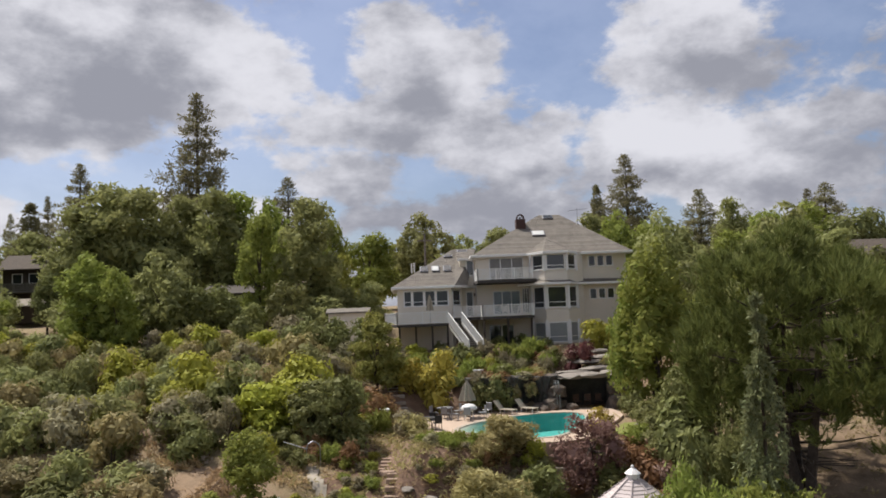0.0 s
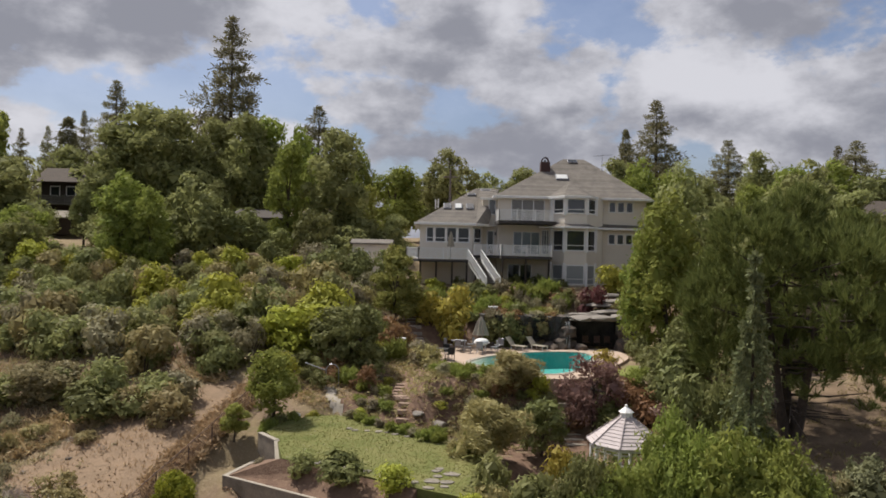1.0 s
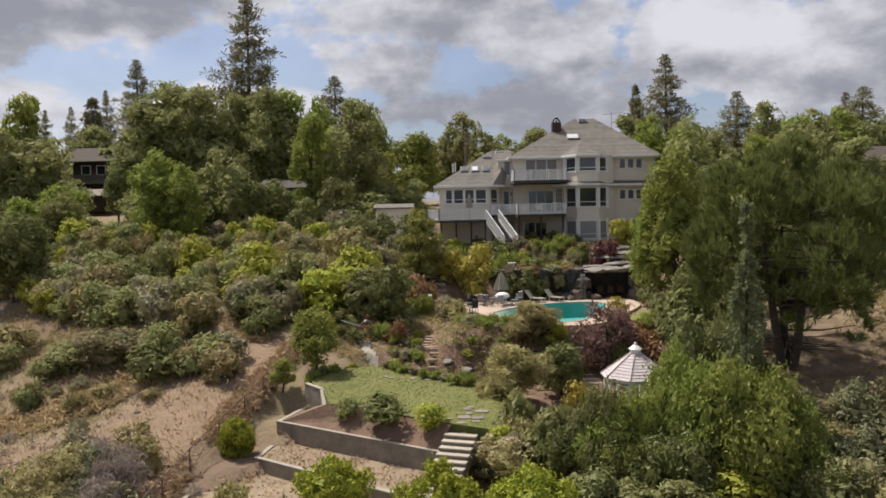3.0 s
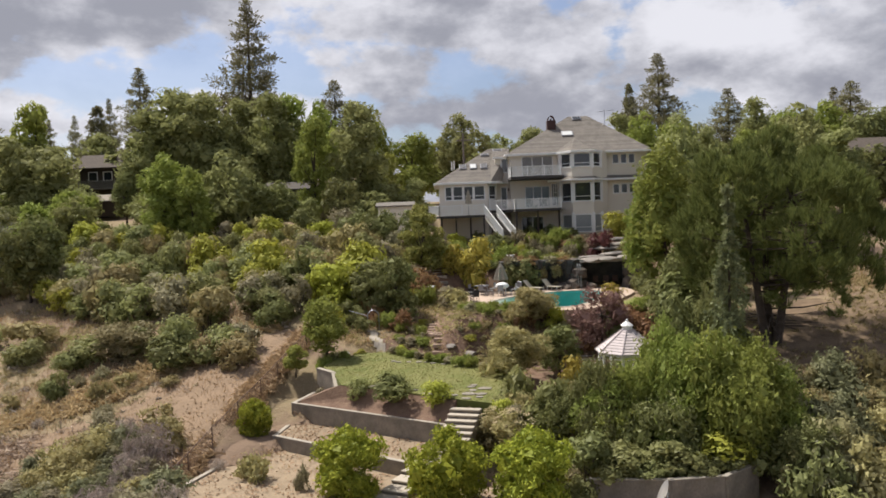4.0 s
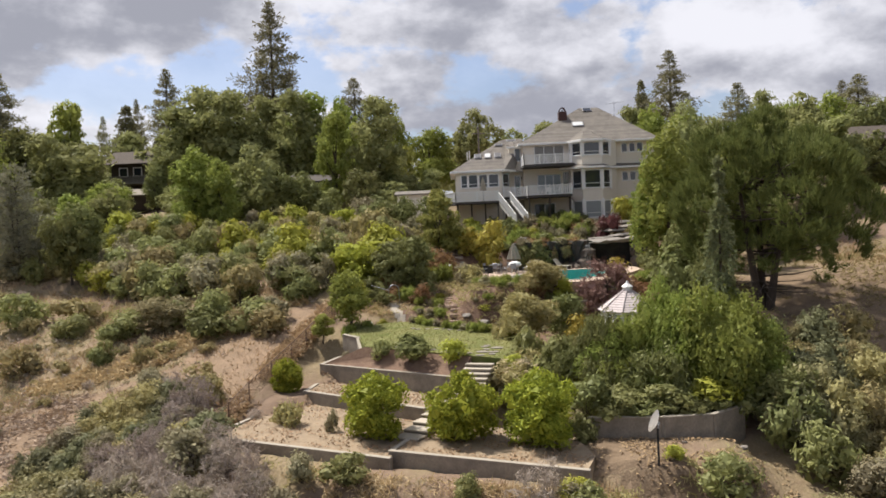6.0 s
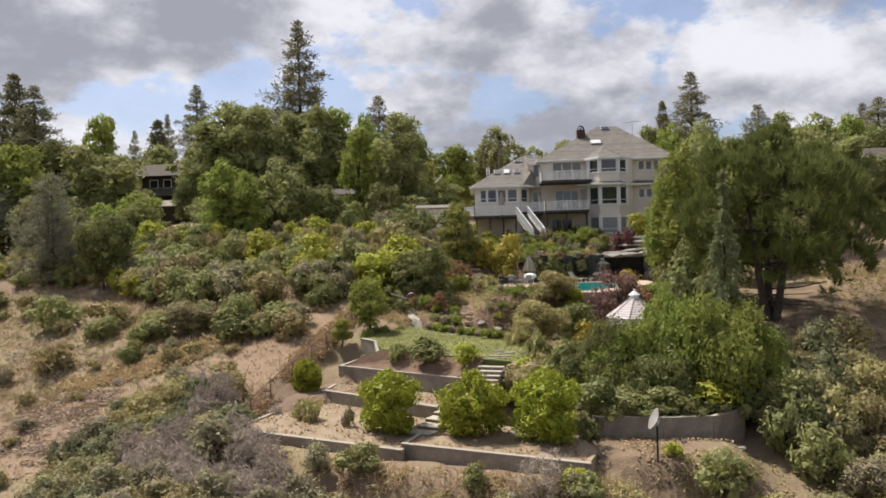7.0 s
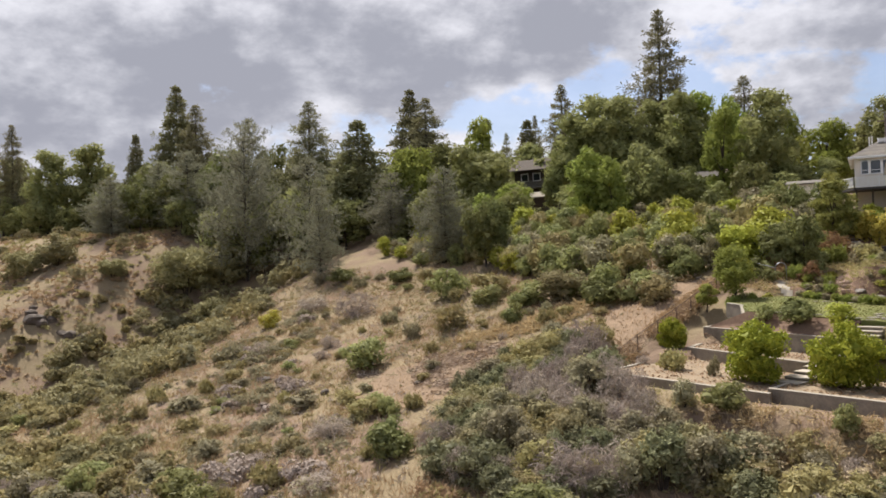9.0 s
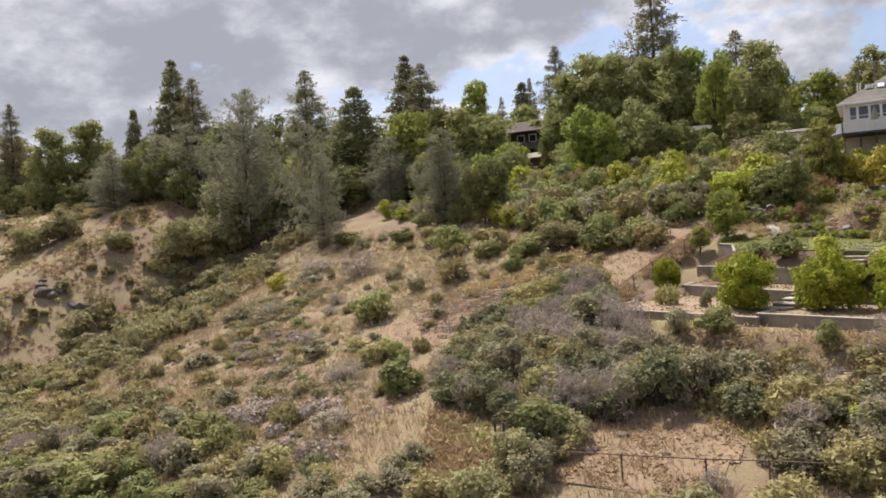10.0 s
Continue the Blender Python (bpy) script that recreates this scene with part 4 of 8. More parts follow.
# ---- pool, its deck and the rock grotto ----
DECK = [(1.4, 52.6), (0.6, 55.5), (0.8, 58.8), (2.5, 61.4), (7.0, 62.2), (11.3, 61.8), (15.0, 62.5), (15.4, 58.0), (13.8, 54.4), (12.0, 51.0), (10.6, 48.2), (9.0, 47.0), (7.0, 47.2), (5.4, 48.9), (2.6, 49.6)]


def rounded(pts, times=2):
    for _ in range(times):
        out = []
        for (ax, ay), (bx, by) in zip(pts, pts[1:] + pts[:1]):
            out += [(ax * 0.75 + bx * 0.25, ay * 0.75 + by * 0.25), (ax * 0.25 + bx * 0.75, ay * 0.25 + by * 0.75)]
        pts = out
    return pts


def by_angle(pts, cx, cy, n=72):
    """The outline pts, met by n rays from a middle."""
    out = []
    for k in range(n):
        dx, dy = math.cos(2 * math.pi * k / n), math.sin(2 * math.pi * k / n)
        best = 0
        for (ax, ay), (bx, by) in zip(pts, pts[1:] + pts[:1]):
            ex, ey = bx - ax, by - ay
            det = ex * dy - ey * dx
            if abs(det) < 1e-9:
                continue
            u = ((cx - ax) * dy - (cy - ay) * dx) / det
            t = ((cx - ax) * ey - (cy - ay) * ex) / det
            if 0 <= u <= 1 and t > best:
                best = t
        out.append((cx + dx * best, cy + dy * best))
    return out


def holed(bm, outer, inner, z0, z1):
    """A slab with a hole right through, round the pool's middle."""
    outer, inner = by_angle(outer, 9.0, 54.5), by_angle(inner, 9.0, 54.5)
    n = len(outer)
    rings = [[bm.verts.new((x, y, z)) for x, y in loop] for loop, z in ((outer, z1), (inner, z1), (inner, z0), (outer, z0))]
    for a, b in zip(rings, rings[1:] + rings[:1]):
        for k in range(n):
            bm.faces.new((a[k], a[(k + 1) % n], b[(k + 1) % n], b[k]))
    bmesh.ops.recalc_face_normals(bm, faces=bm.faces)


def swell(pts, d):
    cx, cy = sum(p[0] for p in pts) / len(pts), sum(p[1] for p in pts) / len(pts)
    return [(cx + (x - cx) * (1 + d / math.hypot(x - cx, y - cy)), cy + (y - cy) * (1 + d / math.hypot(x - cx, y - cy))) for x, y in pts]


def water_mat():
    """Clear water: the basin shows through, the sky glints on the ripples."""
    m = bpy.data.materials.new("pool_water")
    m.use_nodes = True
    nt = m.node_tree
    nt.nodes.clear()
    N, L = nt.nodes.new, nt.links.new
    n, bp = N("ShaderNodeTexNoise"), N("ShaderNodeBump")
    n.inputs["Scale"].default_value = 3.0
    bp.inputs["Strength"].default_value, bp.inputs["Distance"].default_value = 0.5, 0.06
    t, g, mix = N("ShaderNodeBsdfTransparent"), N("ShaderNodeBsdfGlossy"), N("ShaderNodeMixShader")
    t.inputs["Color"].default_value = (0.8, 0.97, 0.96, 1)
    g.inputs["Roughness"].default_value = 0.12
    L(n.outputs["Fac"], bp.inputs["Height"])
    L(bp.outputs[0], g.inputs["Normal"])
    mix.inputs[0].default_value = 0.14
    L(t.outputs[0], mix.inputs[1])
    L(g.outputs[0], mix.inputs[2])
    L(mix.outputs[0], N("ShaderNodeOutputMaterial").inputs[0])
    return m


def pool():
    inner = rounded(POOL)
    p = thing("swimming_pool", (0, 0, 0), "kidney-shaped pool of turquoise water with pale coping", "swimming pool")
    bm = bmesh.new()
    n = len(inner)
    bed = swell(inner, -0.5)
    lo = [bm.verts.new((x, y, 12.96 - 0.95 * ease(3.6, 8.0, x))) for x, y in bed]
    hi = [bm.verts.new((x, y, 13.16)) for x, y in inner]
    bmesh.ops.triangulate(bm, faces=[bm.faces.new(lo)])
    for k in range(n):
        bm.faces.new((lo[k], lo[(k + 1) % n], hi[(k + 1) % n], hi[k]))
    part("basin", bm, M_PLASTER, p, "turquoise plaster basin")
    bm = bmesh.new()
    bm.faces.new([bm.verts.new((x, y, 13.08)) for x, y in swell(inner, -0.02)])
    w = part("water", bm, water_mat(), p, "clear rippled water")
    w.visible_shadow = False
    bm = bmesh.new()
    holed(bm, swell(inner, 0.32), inner, 13.1, 13.2)
    part("coping", bm, M_CAP, p, "pale stone coping")
    bm = bmesh.new()
    holed(bm, rounded(DECK), swell(inner, 0.325), 12.3, 13.17)
    one_mesh("pool_deck", bm, M_PEACH, "peach-coloured concrete deck round the pool", "pool deck", kind="structure")


def plaster_mat():
    """Turquoise plaster that turns to sand-coloured pebble at the beach entry."""
    m = mat("pool_plaster", (0.075, 0.40, 0.36), 0.7, var=0.2, scale=0.5, fine=6)
    nt = m.node_tree
    N, L = nt.nodes.new, nt.links.new
    b = nt.nodes["Principled BSDF"]
    sep, span, mix = N("ShaderNodeSeparateXYZ"), N("ShaderNodeMapRange"), N("ShaderNodeMix")
    L(N("ShaderNodeTexCoord").outputs["Object"], sep.inputs[0])
    L(sep.outputs[0], span.inputs["Value"])
    span.interpolation_type = "SMOOTHSTEP"
    span.inputs["From Min"].default_value, span.inputs["From Max"].default_value = 3.6, 7.0
    mix.data_type = "RGBA"
    mix.inputs["A"].default_value = (0.40, 0.42, 0.33, 1)
    L(b.inputs["Base Color"].links[0].from_socket, mix.inputs["B"])
    L(span.outputs[0], mix.inputs["Factor"])
    L(mix.outputs["Result"], b.inputs["Base Color"])
    return m


M_PLASTER = plaster_mat()
pool()


def boulder(x, y, size, seed, z=None, flat=0.7, m=None, label="rough brown boulder in the garden"):
    bm = bmesh.new()
    rock_mesh(bm, (0, 0, 0), size, seed, flat)
    for f in bm.faces:
        f.smooth = seed % 2 == 0
    return one_mesh("boulder", bm, m or M_ROCK, label, "boulder", (x, y, (rough_z(x, y) if z is None else z) + 0.12 * size), seed * 37 % 360, group="garden boulders")


def grotto():
    g = thing("rock_grotto", (0, 0, 0), "dark artificial rock grotto with flat slabs and a waterfall", "grotto")

    def rock(name, x, y, z, size, seed, flat=0.7, m=M_ROCK):
        bm = bmesh.new()
        rock_mesh(bm, (0, 0, 0), size, seed, flat)
        o = part(name, bm, m, g)
        o.matrix_basis = pose(x, y, z, 0, 0, seed * 53 % 360)

    k = 100
    # the overhung face left of the fall, its shade put into the dark colour
    bm = bmesh.new()
    nx, nz = 52, 22
    grid = []
    for j in range(nz + 1):
        row = []
        for i in range(nx + 1):
            x, t = 5.0 + 6.7 * i / nx, j / nz
            v = Vector((x * 0.9, t * 1.1, 2.0))
            y = 62.75 - 0.25 * t + 0.9 * noise.noise(v) + 0.4 * noise.noise(Vector((x * 2.6, t * 2.4, 7))) + 0.14 * noise.noise(Vector((x * 7, t * 9, 3)))
            row.append(bm.verts.new((x, y, 12.8 + t * (2.75 + 0.3 * noise.noise(Vector((x * 0.8, 0, 5)))))))
        row.append(bm.verts.new((11.9, 64.6, row[-1].co.z)))
        row.insert(0, bm.verts.new((4.8, 64.6, row[0].co.z)))
        grid.append(row)
    for lo, hi in zip(grid, grid[1:]):
        for i in range(nx + 2):
            bm.faces.new((lo[i], lo[i + 1], hi[i + 1], hi[i]))
    bm.faces.new(grid[-1])
    part("rock_face", bm, M_CAVE, g, "craggy rock face, coloured dark for shade")
    for j, (x, y, sz) in enumerate(((5.6, 61.9, 0.5), (8.9, 61.9, 0.45), (9.9, 61.7, 0.5), (10.6, 61.6, 0.42), (10.3, 62.3, 0.6))):
        k += 1
        rock("rock", x, y, 13.25, sz, k, 0.75)
    for x, y, z, s in ((11.2, 62.2, 13.4, 0.8), (11.5, 62.4, 14.4, 0.75), (11.1, 63.2, 15.0, 0.8), (15.9, 62.0, 13.4, 1.0), (16.0, 62.4, 14.5, 0.9), (16.6, 63.6, 15.0, 1.0), (12.4, 61.5, 13.25, 0.45), (10.3, 61.3, 13.2, 0.42)):
        k += 1
        rock("rock", x, y, z, s, k, 0.85)
    # cave: back and sides in the same shade-darkened rock, and the slabs over it
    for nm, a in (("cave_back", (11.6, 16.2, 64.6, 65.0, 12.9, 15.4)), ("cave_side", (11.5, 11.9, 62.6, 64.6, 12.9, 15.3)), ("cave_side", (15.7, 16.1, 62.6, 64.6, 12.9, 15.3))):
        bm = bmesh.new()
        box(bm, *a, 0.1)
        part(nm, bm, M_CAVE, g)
    for x, y, sx, sy, z, t in ((12.6, 63.0, 1.5, 1.2, 15.45, 8), (14.3, 62.8, 1.6, 1.1, 15.5, -6), (15.7, 63.1, 1.2, 1.1, 15.6, 10), (13.4, 64.2, 1.9, 0.9, 15.62, -3), (15.3, 64.6, 1.8, 1.0, 15.85, 5), (14.6, 66.0, 1.5, 1.0, 16.3, 12), (16.2, 66.2, 1.4, 1.0, 16.6, -9), (15.4, 67.6, 1.6, 1.0, 17.0, 4)):
        k += 1
        bm = bmesh.new()
        rock_mesh(bm, (0, 0, 0), 1.0, k, 0.22)
        for v in bm.verts:
            v.co.x *= sx * 0.9
            v.co.y *= sy * 0.95
        o = part("slab", bm, M_SLAB, g, "flat pale rock slab")
        o.matrix_basis = pose(x, y, z, 0, 0, t)
    # falling water
    rng = random.Random(4)
    fall = new("waterfall")
    fall.parent = g
    for j in range(6):
        x = 11.25 + 0.07 * j + rng.uniform(-0.03, 0.03)
        w = rng.uniform(0.01, 0.022)
        pts = [(x, 62.0, 15.24), (x + rng.uniform(-0.04, 0.04), 61.85, 15.05), (x + rng.uniform(-0.06, 0.06), 61.6, 14.2), (x + rng.uniform(-0.1, 0.1), 61.4, 13.1)]
        bm = bmesh.new()
        rows = [[bm.verts.new((px + dx, py + dy, pz)) for dx, dy in ((-w, 0), (0, -w), (w, 0), (0, w))] for px, py, pz in pts]
        for lo, hi in zip(rows, rows[1:]):
            for k4 in range(4):
                bm.faces.new((lo[k4], lo[(k4 + 1) % 4], hi[(k4 + 1) % 4], hi[k4]))
        bm.faces.new(rows[0][::-1])
        bm.faces.new(rows[-1])
        part("stream", bm, M_FALL, fall, "thin white streak of falling water")


# rock colour lowered to stand for the shade in and beside the cave
M_CAVE = mat("shade_darkened_rock", (0.065, 0.055, 0.047), 0.75, scale=1.5, fine=9, bump=0.08, other=(0.028, 0.026, 0.022))
M_SLAB = mat("pale_slab_rock", (0.235, 0.205, 0.175), 0.85, scale=1.6, fine=14, bump=0.03, other=(0.187, 0.164, 0.14), rand=0.12)
M_FALL = mat("falling_water", (0.24, 0.245, 0.24), 0.5, var=0.3, scale=5)
grotto()
for n, (x, y, s) in enumerate(((-1.6, 45.9, 0.6), (-0.6, 45.4, 0.75), (0.6, 45.0, 0.6), (1.6, 44.2, 0.55), (2.5, 43.4, 0.5), (0.2, 46.4, 0.5), (-2.6, 46.9, 0.45), (1.4, 45.8, 0.6), (-6.8, 47.2, 0.35), (-0.3, 36.4, 0.55), (-0.9, 36.0, 0.4), (8.9, 61.6, 0.55), (8.0, 62.0, 0.6), (14.8, 53.0, 0.4), (15.8, 54.2, 0.45), (-3.4, 37.0, 0.25), (-6.0, 39.0, 0.3), (12.4, 26.0, 0.3), (9.7, 25.8, 0.22))):
    boulder(x, y, s * 0.72, n * 2 + 3, flat=0.5, m=(M_ROCK, M_SLAB, M_WHITE)[2 if n == 8 else n % 2], label="pale white boulder at the lawn's edge" if n == 8 else "weathered boulder half sunk in earth")


for n, (x, y, s) in enumerate(((-105.7, 57.1, 1.1), (-104.6, 57.6, 0.8), (-106.9, 57.6, 0.9), (-104.3, 58.9, 0.7), (-101.7, 58.7, 0.7), (-100.6, 59.4, 0.9), (-99.3, 60.3, 0.7), (-98.2, 61.0, 0.8), (-97.2, 61.9, 0.6), (-107.9, 58.6, 0.6))):
    boulder(x, y, s * 1.15, n * 2 + 41, z=rough_z(x, y) - 0.35, flat=0.75 + 0.06 * (n % 4), label="dark weathered outcrop on the far bank")
for n, (x, y, s) in enumerate(((-28.0, 33.5, 0.3), (-31.0, 27.5, 0.35), (-36.0, 33.0, 0.4), (-24.5, 15.5, 0.3), (-40.0, 45.0, 0.4), (-20.5, 40.0, 0.25), (-18.0, 43.0, 0.2), (-46.0, 38.0, 0.45), (-33.0, 20.0, 0.4), (-8.0, 15.2, 0.25), (-6.0, 14.2, 0.2), (-9.0, 13.6, 0.22))):
    boulder(x, y, s, n + 60, label="small brown rock on the dry slope")


def steps_up(pts, n, width, label, m):
    """A winding flight of separate stone treads laid into the slope along pts."""
    ob = thing("garden_steps", (0, 0, 0), label, "garden steps", "garden stairs")
    seg = [math.dist(a, b) for a, b in zip(pts, pts[1:])]
    bm = bmesh.new()
    box(bm, -0.17, 0.17, -width / 2, width / 2, -0.2, 0.06, 0.03)
    me = mesh_of("tread", bm, m)
    for k in range(n):
        d = sum(seg) * k / (n - 1)
        for (a, b), s in zip(zip(pts, pts[1:]), seg):
            if d <= s + 1e-6:
                break
            d -= s
        x, y = a[0] + (b[0] - a[0]) * d / s, a[1] + (b[1] - a[1]) * d / s
        o = new("tread", me)
        o.parent = ob
        o.matrix_basis = pose(x, y, rough_z(x, y) + 0.02, 0, 0, math.degrees(math.atan2(b[1] - a[1], b[0] - a[0])) + (k * 37 % 11 - 5))


steps_up([(-0.1, 44.9), (-0.5, 46.5), (-0.3, 48.2), (-0.9, 49.8), (-0.7, 51.2)], 16, 1.1, "narrow reddish stone steps winding up the bank", M_REDSTONE := mat("reddish_stone", (0.36, 0.255, 0.185), 0.9, scale=3, fine=30, other=(0.24, 0.165, 0.125)))
steps_up([(0.0, 60.5), (-0.4, 63.0), (-0.6, 66.0), (-0.2, 68.5)], 12, 1.2, "stone steps climbing beside the pool", M_STONE)
steps_up([(8.9, 46.6), (8.8, 45.4), (8.9, 44.2)], 5, 1.2, "pale steps below the pool", M_CAP)

# concrete path from the lawn to the gate, with its bent pipe rail
PATHWAY = [(-4.6, 46.9), (-4.0, 47.0), (-4.2, 48.4), (-4.8, 49.8), (-5.1, 51.2), (-5.7, 51.1), (-5.4, 49.6), (-4.8, 48.2)]
earth_bed("garden_path", PATHWAY, M_CAP, "short pale concrete path from the lawn", 0.09, 0.2)


def pipe_arch():
    ob = thing("pipe_arch", (-5.3, 51.4, rough_z(-5.3, 51.4)), "bent grey pipe arch over the path", "garden arch")
    bm = bmesh.new()
    pts = [(0.4 * math.cos(a), 0, 1.0 + 0.4 * math.sin(a)) for a in [math.pi * k / 8 for k in range(9)]]
    pts = [(0.4, 0, -0.2)] + pts + [(-0.4, 0, -0.2)]
    for a, b in zip(pts, pts[1:]):
        tube(bm, a, b, 0.035, 0.035, 6)
    part("arch_pipe", bm, M_METAL, ob)
    bm = bmesh.new()
    tube(bm, (-0.4, 0, 1.0), (-1.8, 0.4, 1.4), 0.03, 0.03, 6)
    part("rail_pipe", bm, M_METAL, ob)


pipe_arch()

# flagstones at the head of the stairs
STONES = random.Random(8)
M_LAWNSTONE = mat("worn_flagstone", (0.257, 0.226, 0.183), 0.9, scale=2, fine=20, bump=0.02, other=(0.172, 0.148, 0.121), rand=0.15)
LAID = [(1.0 + 0.4 * (k % 3), 35.4 + 0.4 * k, 0.2, 0.42) for k in range(8)] + [(-5.6 + 0.52 * k, 39.3 - 0.30 * k + 0.25 * (k % 2), 0.16, 0.3) for k in range(13)] + [(-3.6 + 0.55 * k, 44.6 - 0.2 * k, 0.12, 0.24) for k in range(7)]
for x, y, r0, r1 in LAID:
    x, y = x + STONES.uniform(-0.2, 0.2), y + STONES.uniform(-0.15, 0.15)
    r = STONES.uniform(r0, r1)
    bm = bmesh.new()
    q = [(r * STONES.uniform(0.75, 1.15) * math.cos(a), r * STONES.uniform(0.75, 1.15) * math.sin(a)) for a in [2 * math.pi * j / 8 for j in range(8)]]
    prism(bm, q, -0.1, 0.03)
    one_mesh("flagstone", bm, M_LAWNSTONE, "pale flat flagstone set in the lawn", "flagstone", (x, y, lawn_z(x, y)), group="flagstones in the lawn")


# utility pole behind the house, and a white urn in the bed
def utility_pole():
    x, y = 3.1, 100.0
    u = thing("utility_pole", (x, y, rough_z(x, y)), "tall weathered grey utility pole", "utility pole")
    bm = bmesh.new()
    tube(bm, (0, 0, -0.5), (0, 0, 10.6), 0.15, 0.1, 8)
    part("pole", bm, M_TWIG, u)
    bm = bmesh.new()
    box(bm, -0.9, 0.9, -0.06, 0.06, 9.6, 9.75, 0.01)
    part("crossarm", bm, M_TWIG, u)


def urn(x, y):
    u = thing("garden_urn", (x, y, rough_z(x, y)), "white stone garden urn on a foot", "urn")
    for nm, a, b, r0, r1 in (("foot", 0, 0.35, 0.22, 0.12), ("bowl", 0.35, 0.8, 0.14, 0.36), ("rim", 0.8, 0.88, 0.4, 0.4)):
        bm = bmesh.new()
        tube(bm, (0, 0, a - (0.2 if nm == "foot" else 0)), (0, 0, b), r0, r1, 14)
        part(nm, bm, M_WHITE, u)


utility_pole()
urn(6.0, 66.0)
urn(-1.25, 58.0)

# ---- furniture round the pool ----
M_CANVAS = mat("beige_canvas", (0.328, 0.289, 0.226), 0.9, scale=6, fine=40)


def chaise(x, y, z, turn, label="white reclining pool chaise on the deck"):
    c = thing("sun_lounger", (x, y, z), label, "lounger", "pool loungers", turn)
    bm = bmesh.new()
    box(bm, -0.32, 0.32, -0.95, 0.25, 0.30, 0.36, 0.015)
    part("seat", bm, M_CANVAS, c)
    bm = bmesh.new()
    beam(bm, (0, 0.25, 0.34), (0, 0.78, 0.92), 0.62, 0.05)
    part("backrest", bm, M_CANVAS, c)
    for dx in (-0.28, 0.28):
        for dy in (-0.85, 0.2):
            bm = bmesh.new()
            box(bm, dx - 0.02, dx + 0.02, dy - 0.02, dy + 0.02, 0, 0.31)
            part("leg", bm, M_WHITE, c)
    return c


chaise(8.9, 60.9, 13.17, 42)
chaise(7.3, 60.5, 13.17, 48, "pale pool lounger with its back raised")


def umbrella(x, y, z, lean=0.0, flare=1.0):
    u = thing("patio_umbrella", (x, y, z), "closed beige patio umbrella on a pole", "umbrella", "patio umbrellas")
    bm = bmesh.new()
    tube(bm, (0, 0, 0), (lean, 0, 2.5), 0.025, 0.025, 8)
    part("pole", bm, M_BROWN, u)
    bm = bmesh.new()
    n = 16
    rows = []
    for h, r in ((2.55, 0.02), (2.2, 0.16 * flare), (1.7, 0.27 * flare), (1.15, 0.38 * flare)):
        rows.append([bm.verts.new((lean * h / 2.5 + r * (1 if k % 2 else 0.62) * math.cos(2 * math.pi * k / n), r * (1 if k % 2 else 0.62) * math.sin(2 * math.pi * k / n), h)) for k in range(n)])
    for a, b in zip(rows, rows[1:]):
        for k in range(n):
            bm.faces.new((a[k], a[(k + 1) % n], b[(k + 1) % n], b[k]))
    part("canopy", bm, M_CANVAS, u, "folded beige canvas")
    bm = bmesh.new()
    tube(bm, (0, 0, 0), (0, 0, 0.12), 0.25, 0.18, 12)
    part("base", bm, M_CONCRETE, u)


umbrella(4.6, 59.7, 13.17, 0.0, 1.75)


def patio_table(x, y, z, m, label, domed=False):
    t = thing("patio_table", (x, y, z), label, "table", "patio tables")
    bm = bmesh.new()
    tube(bm, (0, 0, 0.70), (0, 0, 0.74), 0.6, 0.6, 20)
    part("tabletop", bm, m, t)
    if domed:
        bm = bmesh.new()
        bmesh.ops.create_uvsphere(bm, u_segments=16, v_segments=8, radius=0.55, matrix=Matrix.Translation((0, 0, 0.76)) @ Matrix.Diagonal((1, 1, 0.5, 1)))
        part("cover", bm, M_WHITE, t, "white domed cover")
    for k in range(4):
        a = math.pi / 4 + k * math.pi / 2
        bm = bmesh.new()
        tube(bm, (0.4 * math.cos(a), 0.4 * math.sin(a), 0), (0.35 * math.cos(a), 0.35 * math.sin(a), 0.7), 0.02, 0.02, 6)
        part("leg", bm, m, t)


def patio_chair(x, y, z, turn, m, label):
    c = thing("patio_chair", (x, y, z), label, "chair", "patio chairs", turn)
    bm = bmesh.new()
    box(bm, -0.24, 0.24, -0.24, 0.24, 0.42, 0.46, 0.01)
    part("seat", bm, m, c)
    bm = bmesh.new()
    box(bm, -0.24, 0.24, 0.22, 0.26, 0.46, 0.92, 0.01)
    part("backrest", bm, m, c)
    for dx in (-0.22, 0.22):
        for dy in (-0.22, 0.22):
            bm = bmesh.new()
            box(bm, dx - 0.015, dx + 0.015, dy - 0.015, dy + 0.015, 0, 0.43)
            part("leg", bm, m, c)


patio_table(4.6, 58.6, 13.17, M_WHITE, "round white table with a domed cover", True)
patio_table(3.0, 59.6, 13.17, M_METAL, "grey metal patio table by the rocks")
patio_table(1.6, 54.4, 13.17, M_DARK, "dark patio table at the deck's edge")
for x, y, t in ((3.6, 58.2, 80), (5.5, 58.4, -80), (4.4, 57.6, 175), (2.2, 59.2, 60), (3.9, 60.0, -70), (6.0, 59.8, -40), (3.0, 58.6, 150)):
    patio_chair(x, y, 13.17, t, M_METAL, "grey metal patio chair near the table")
for x, y, t in ((1.0, 54.0, 60), (2.2, 53.9, 200), (1.9, 55.2, -20)):
    patio_chair(x, y, 13.17, t, M_DARK, "dark metal patio chair at the deck's edge")
for x, t in ((13.2, 10), (14.0, -15), (14.9, 5)):
    patio_chair(x, 63.4, 13.1, t, M_RUST, "brown garden chair inside the grotto")

# deck furniture by the house
patio_table(9.6, 75.2, 20.13, M_WHITE, "white patio table on the main deck")
for x, y, t in ((8.7, 75.2, 90), (10.5, 75.2, -90), (9.6, 76.0, 0)):
    patio_chair(x, y, 20.13, t, M_WHITE, "white patio chair on the main deck")
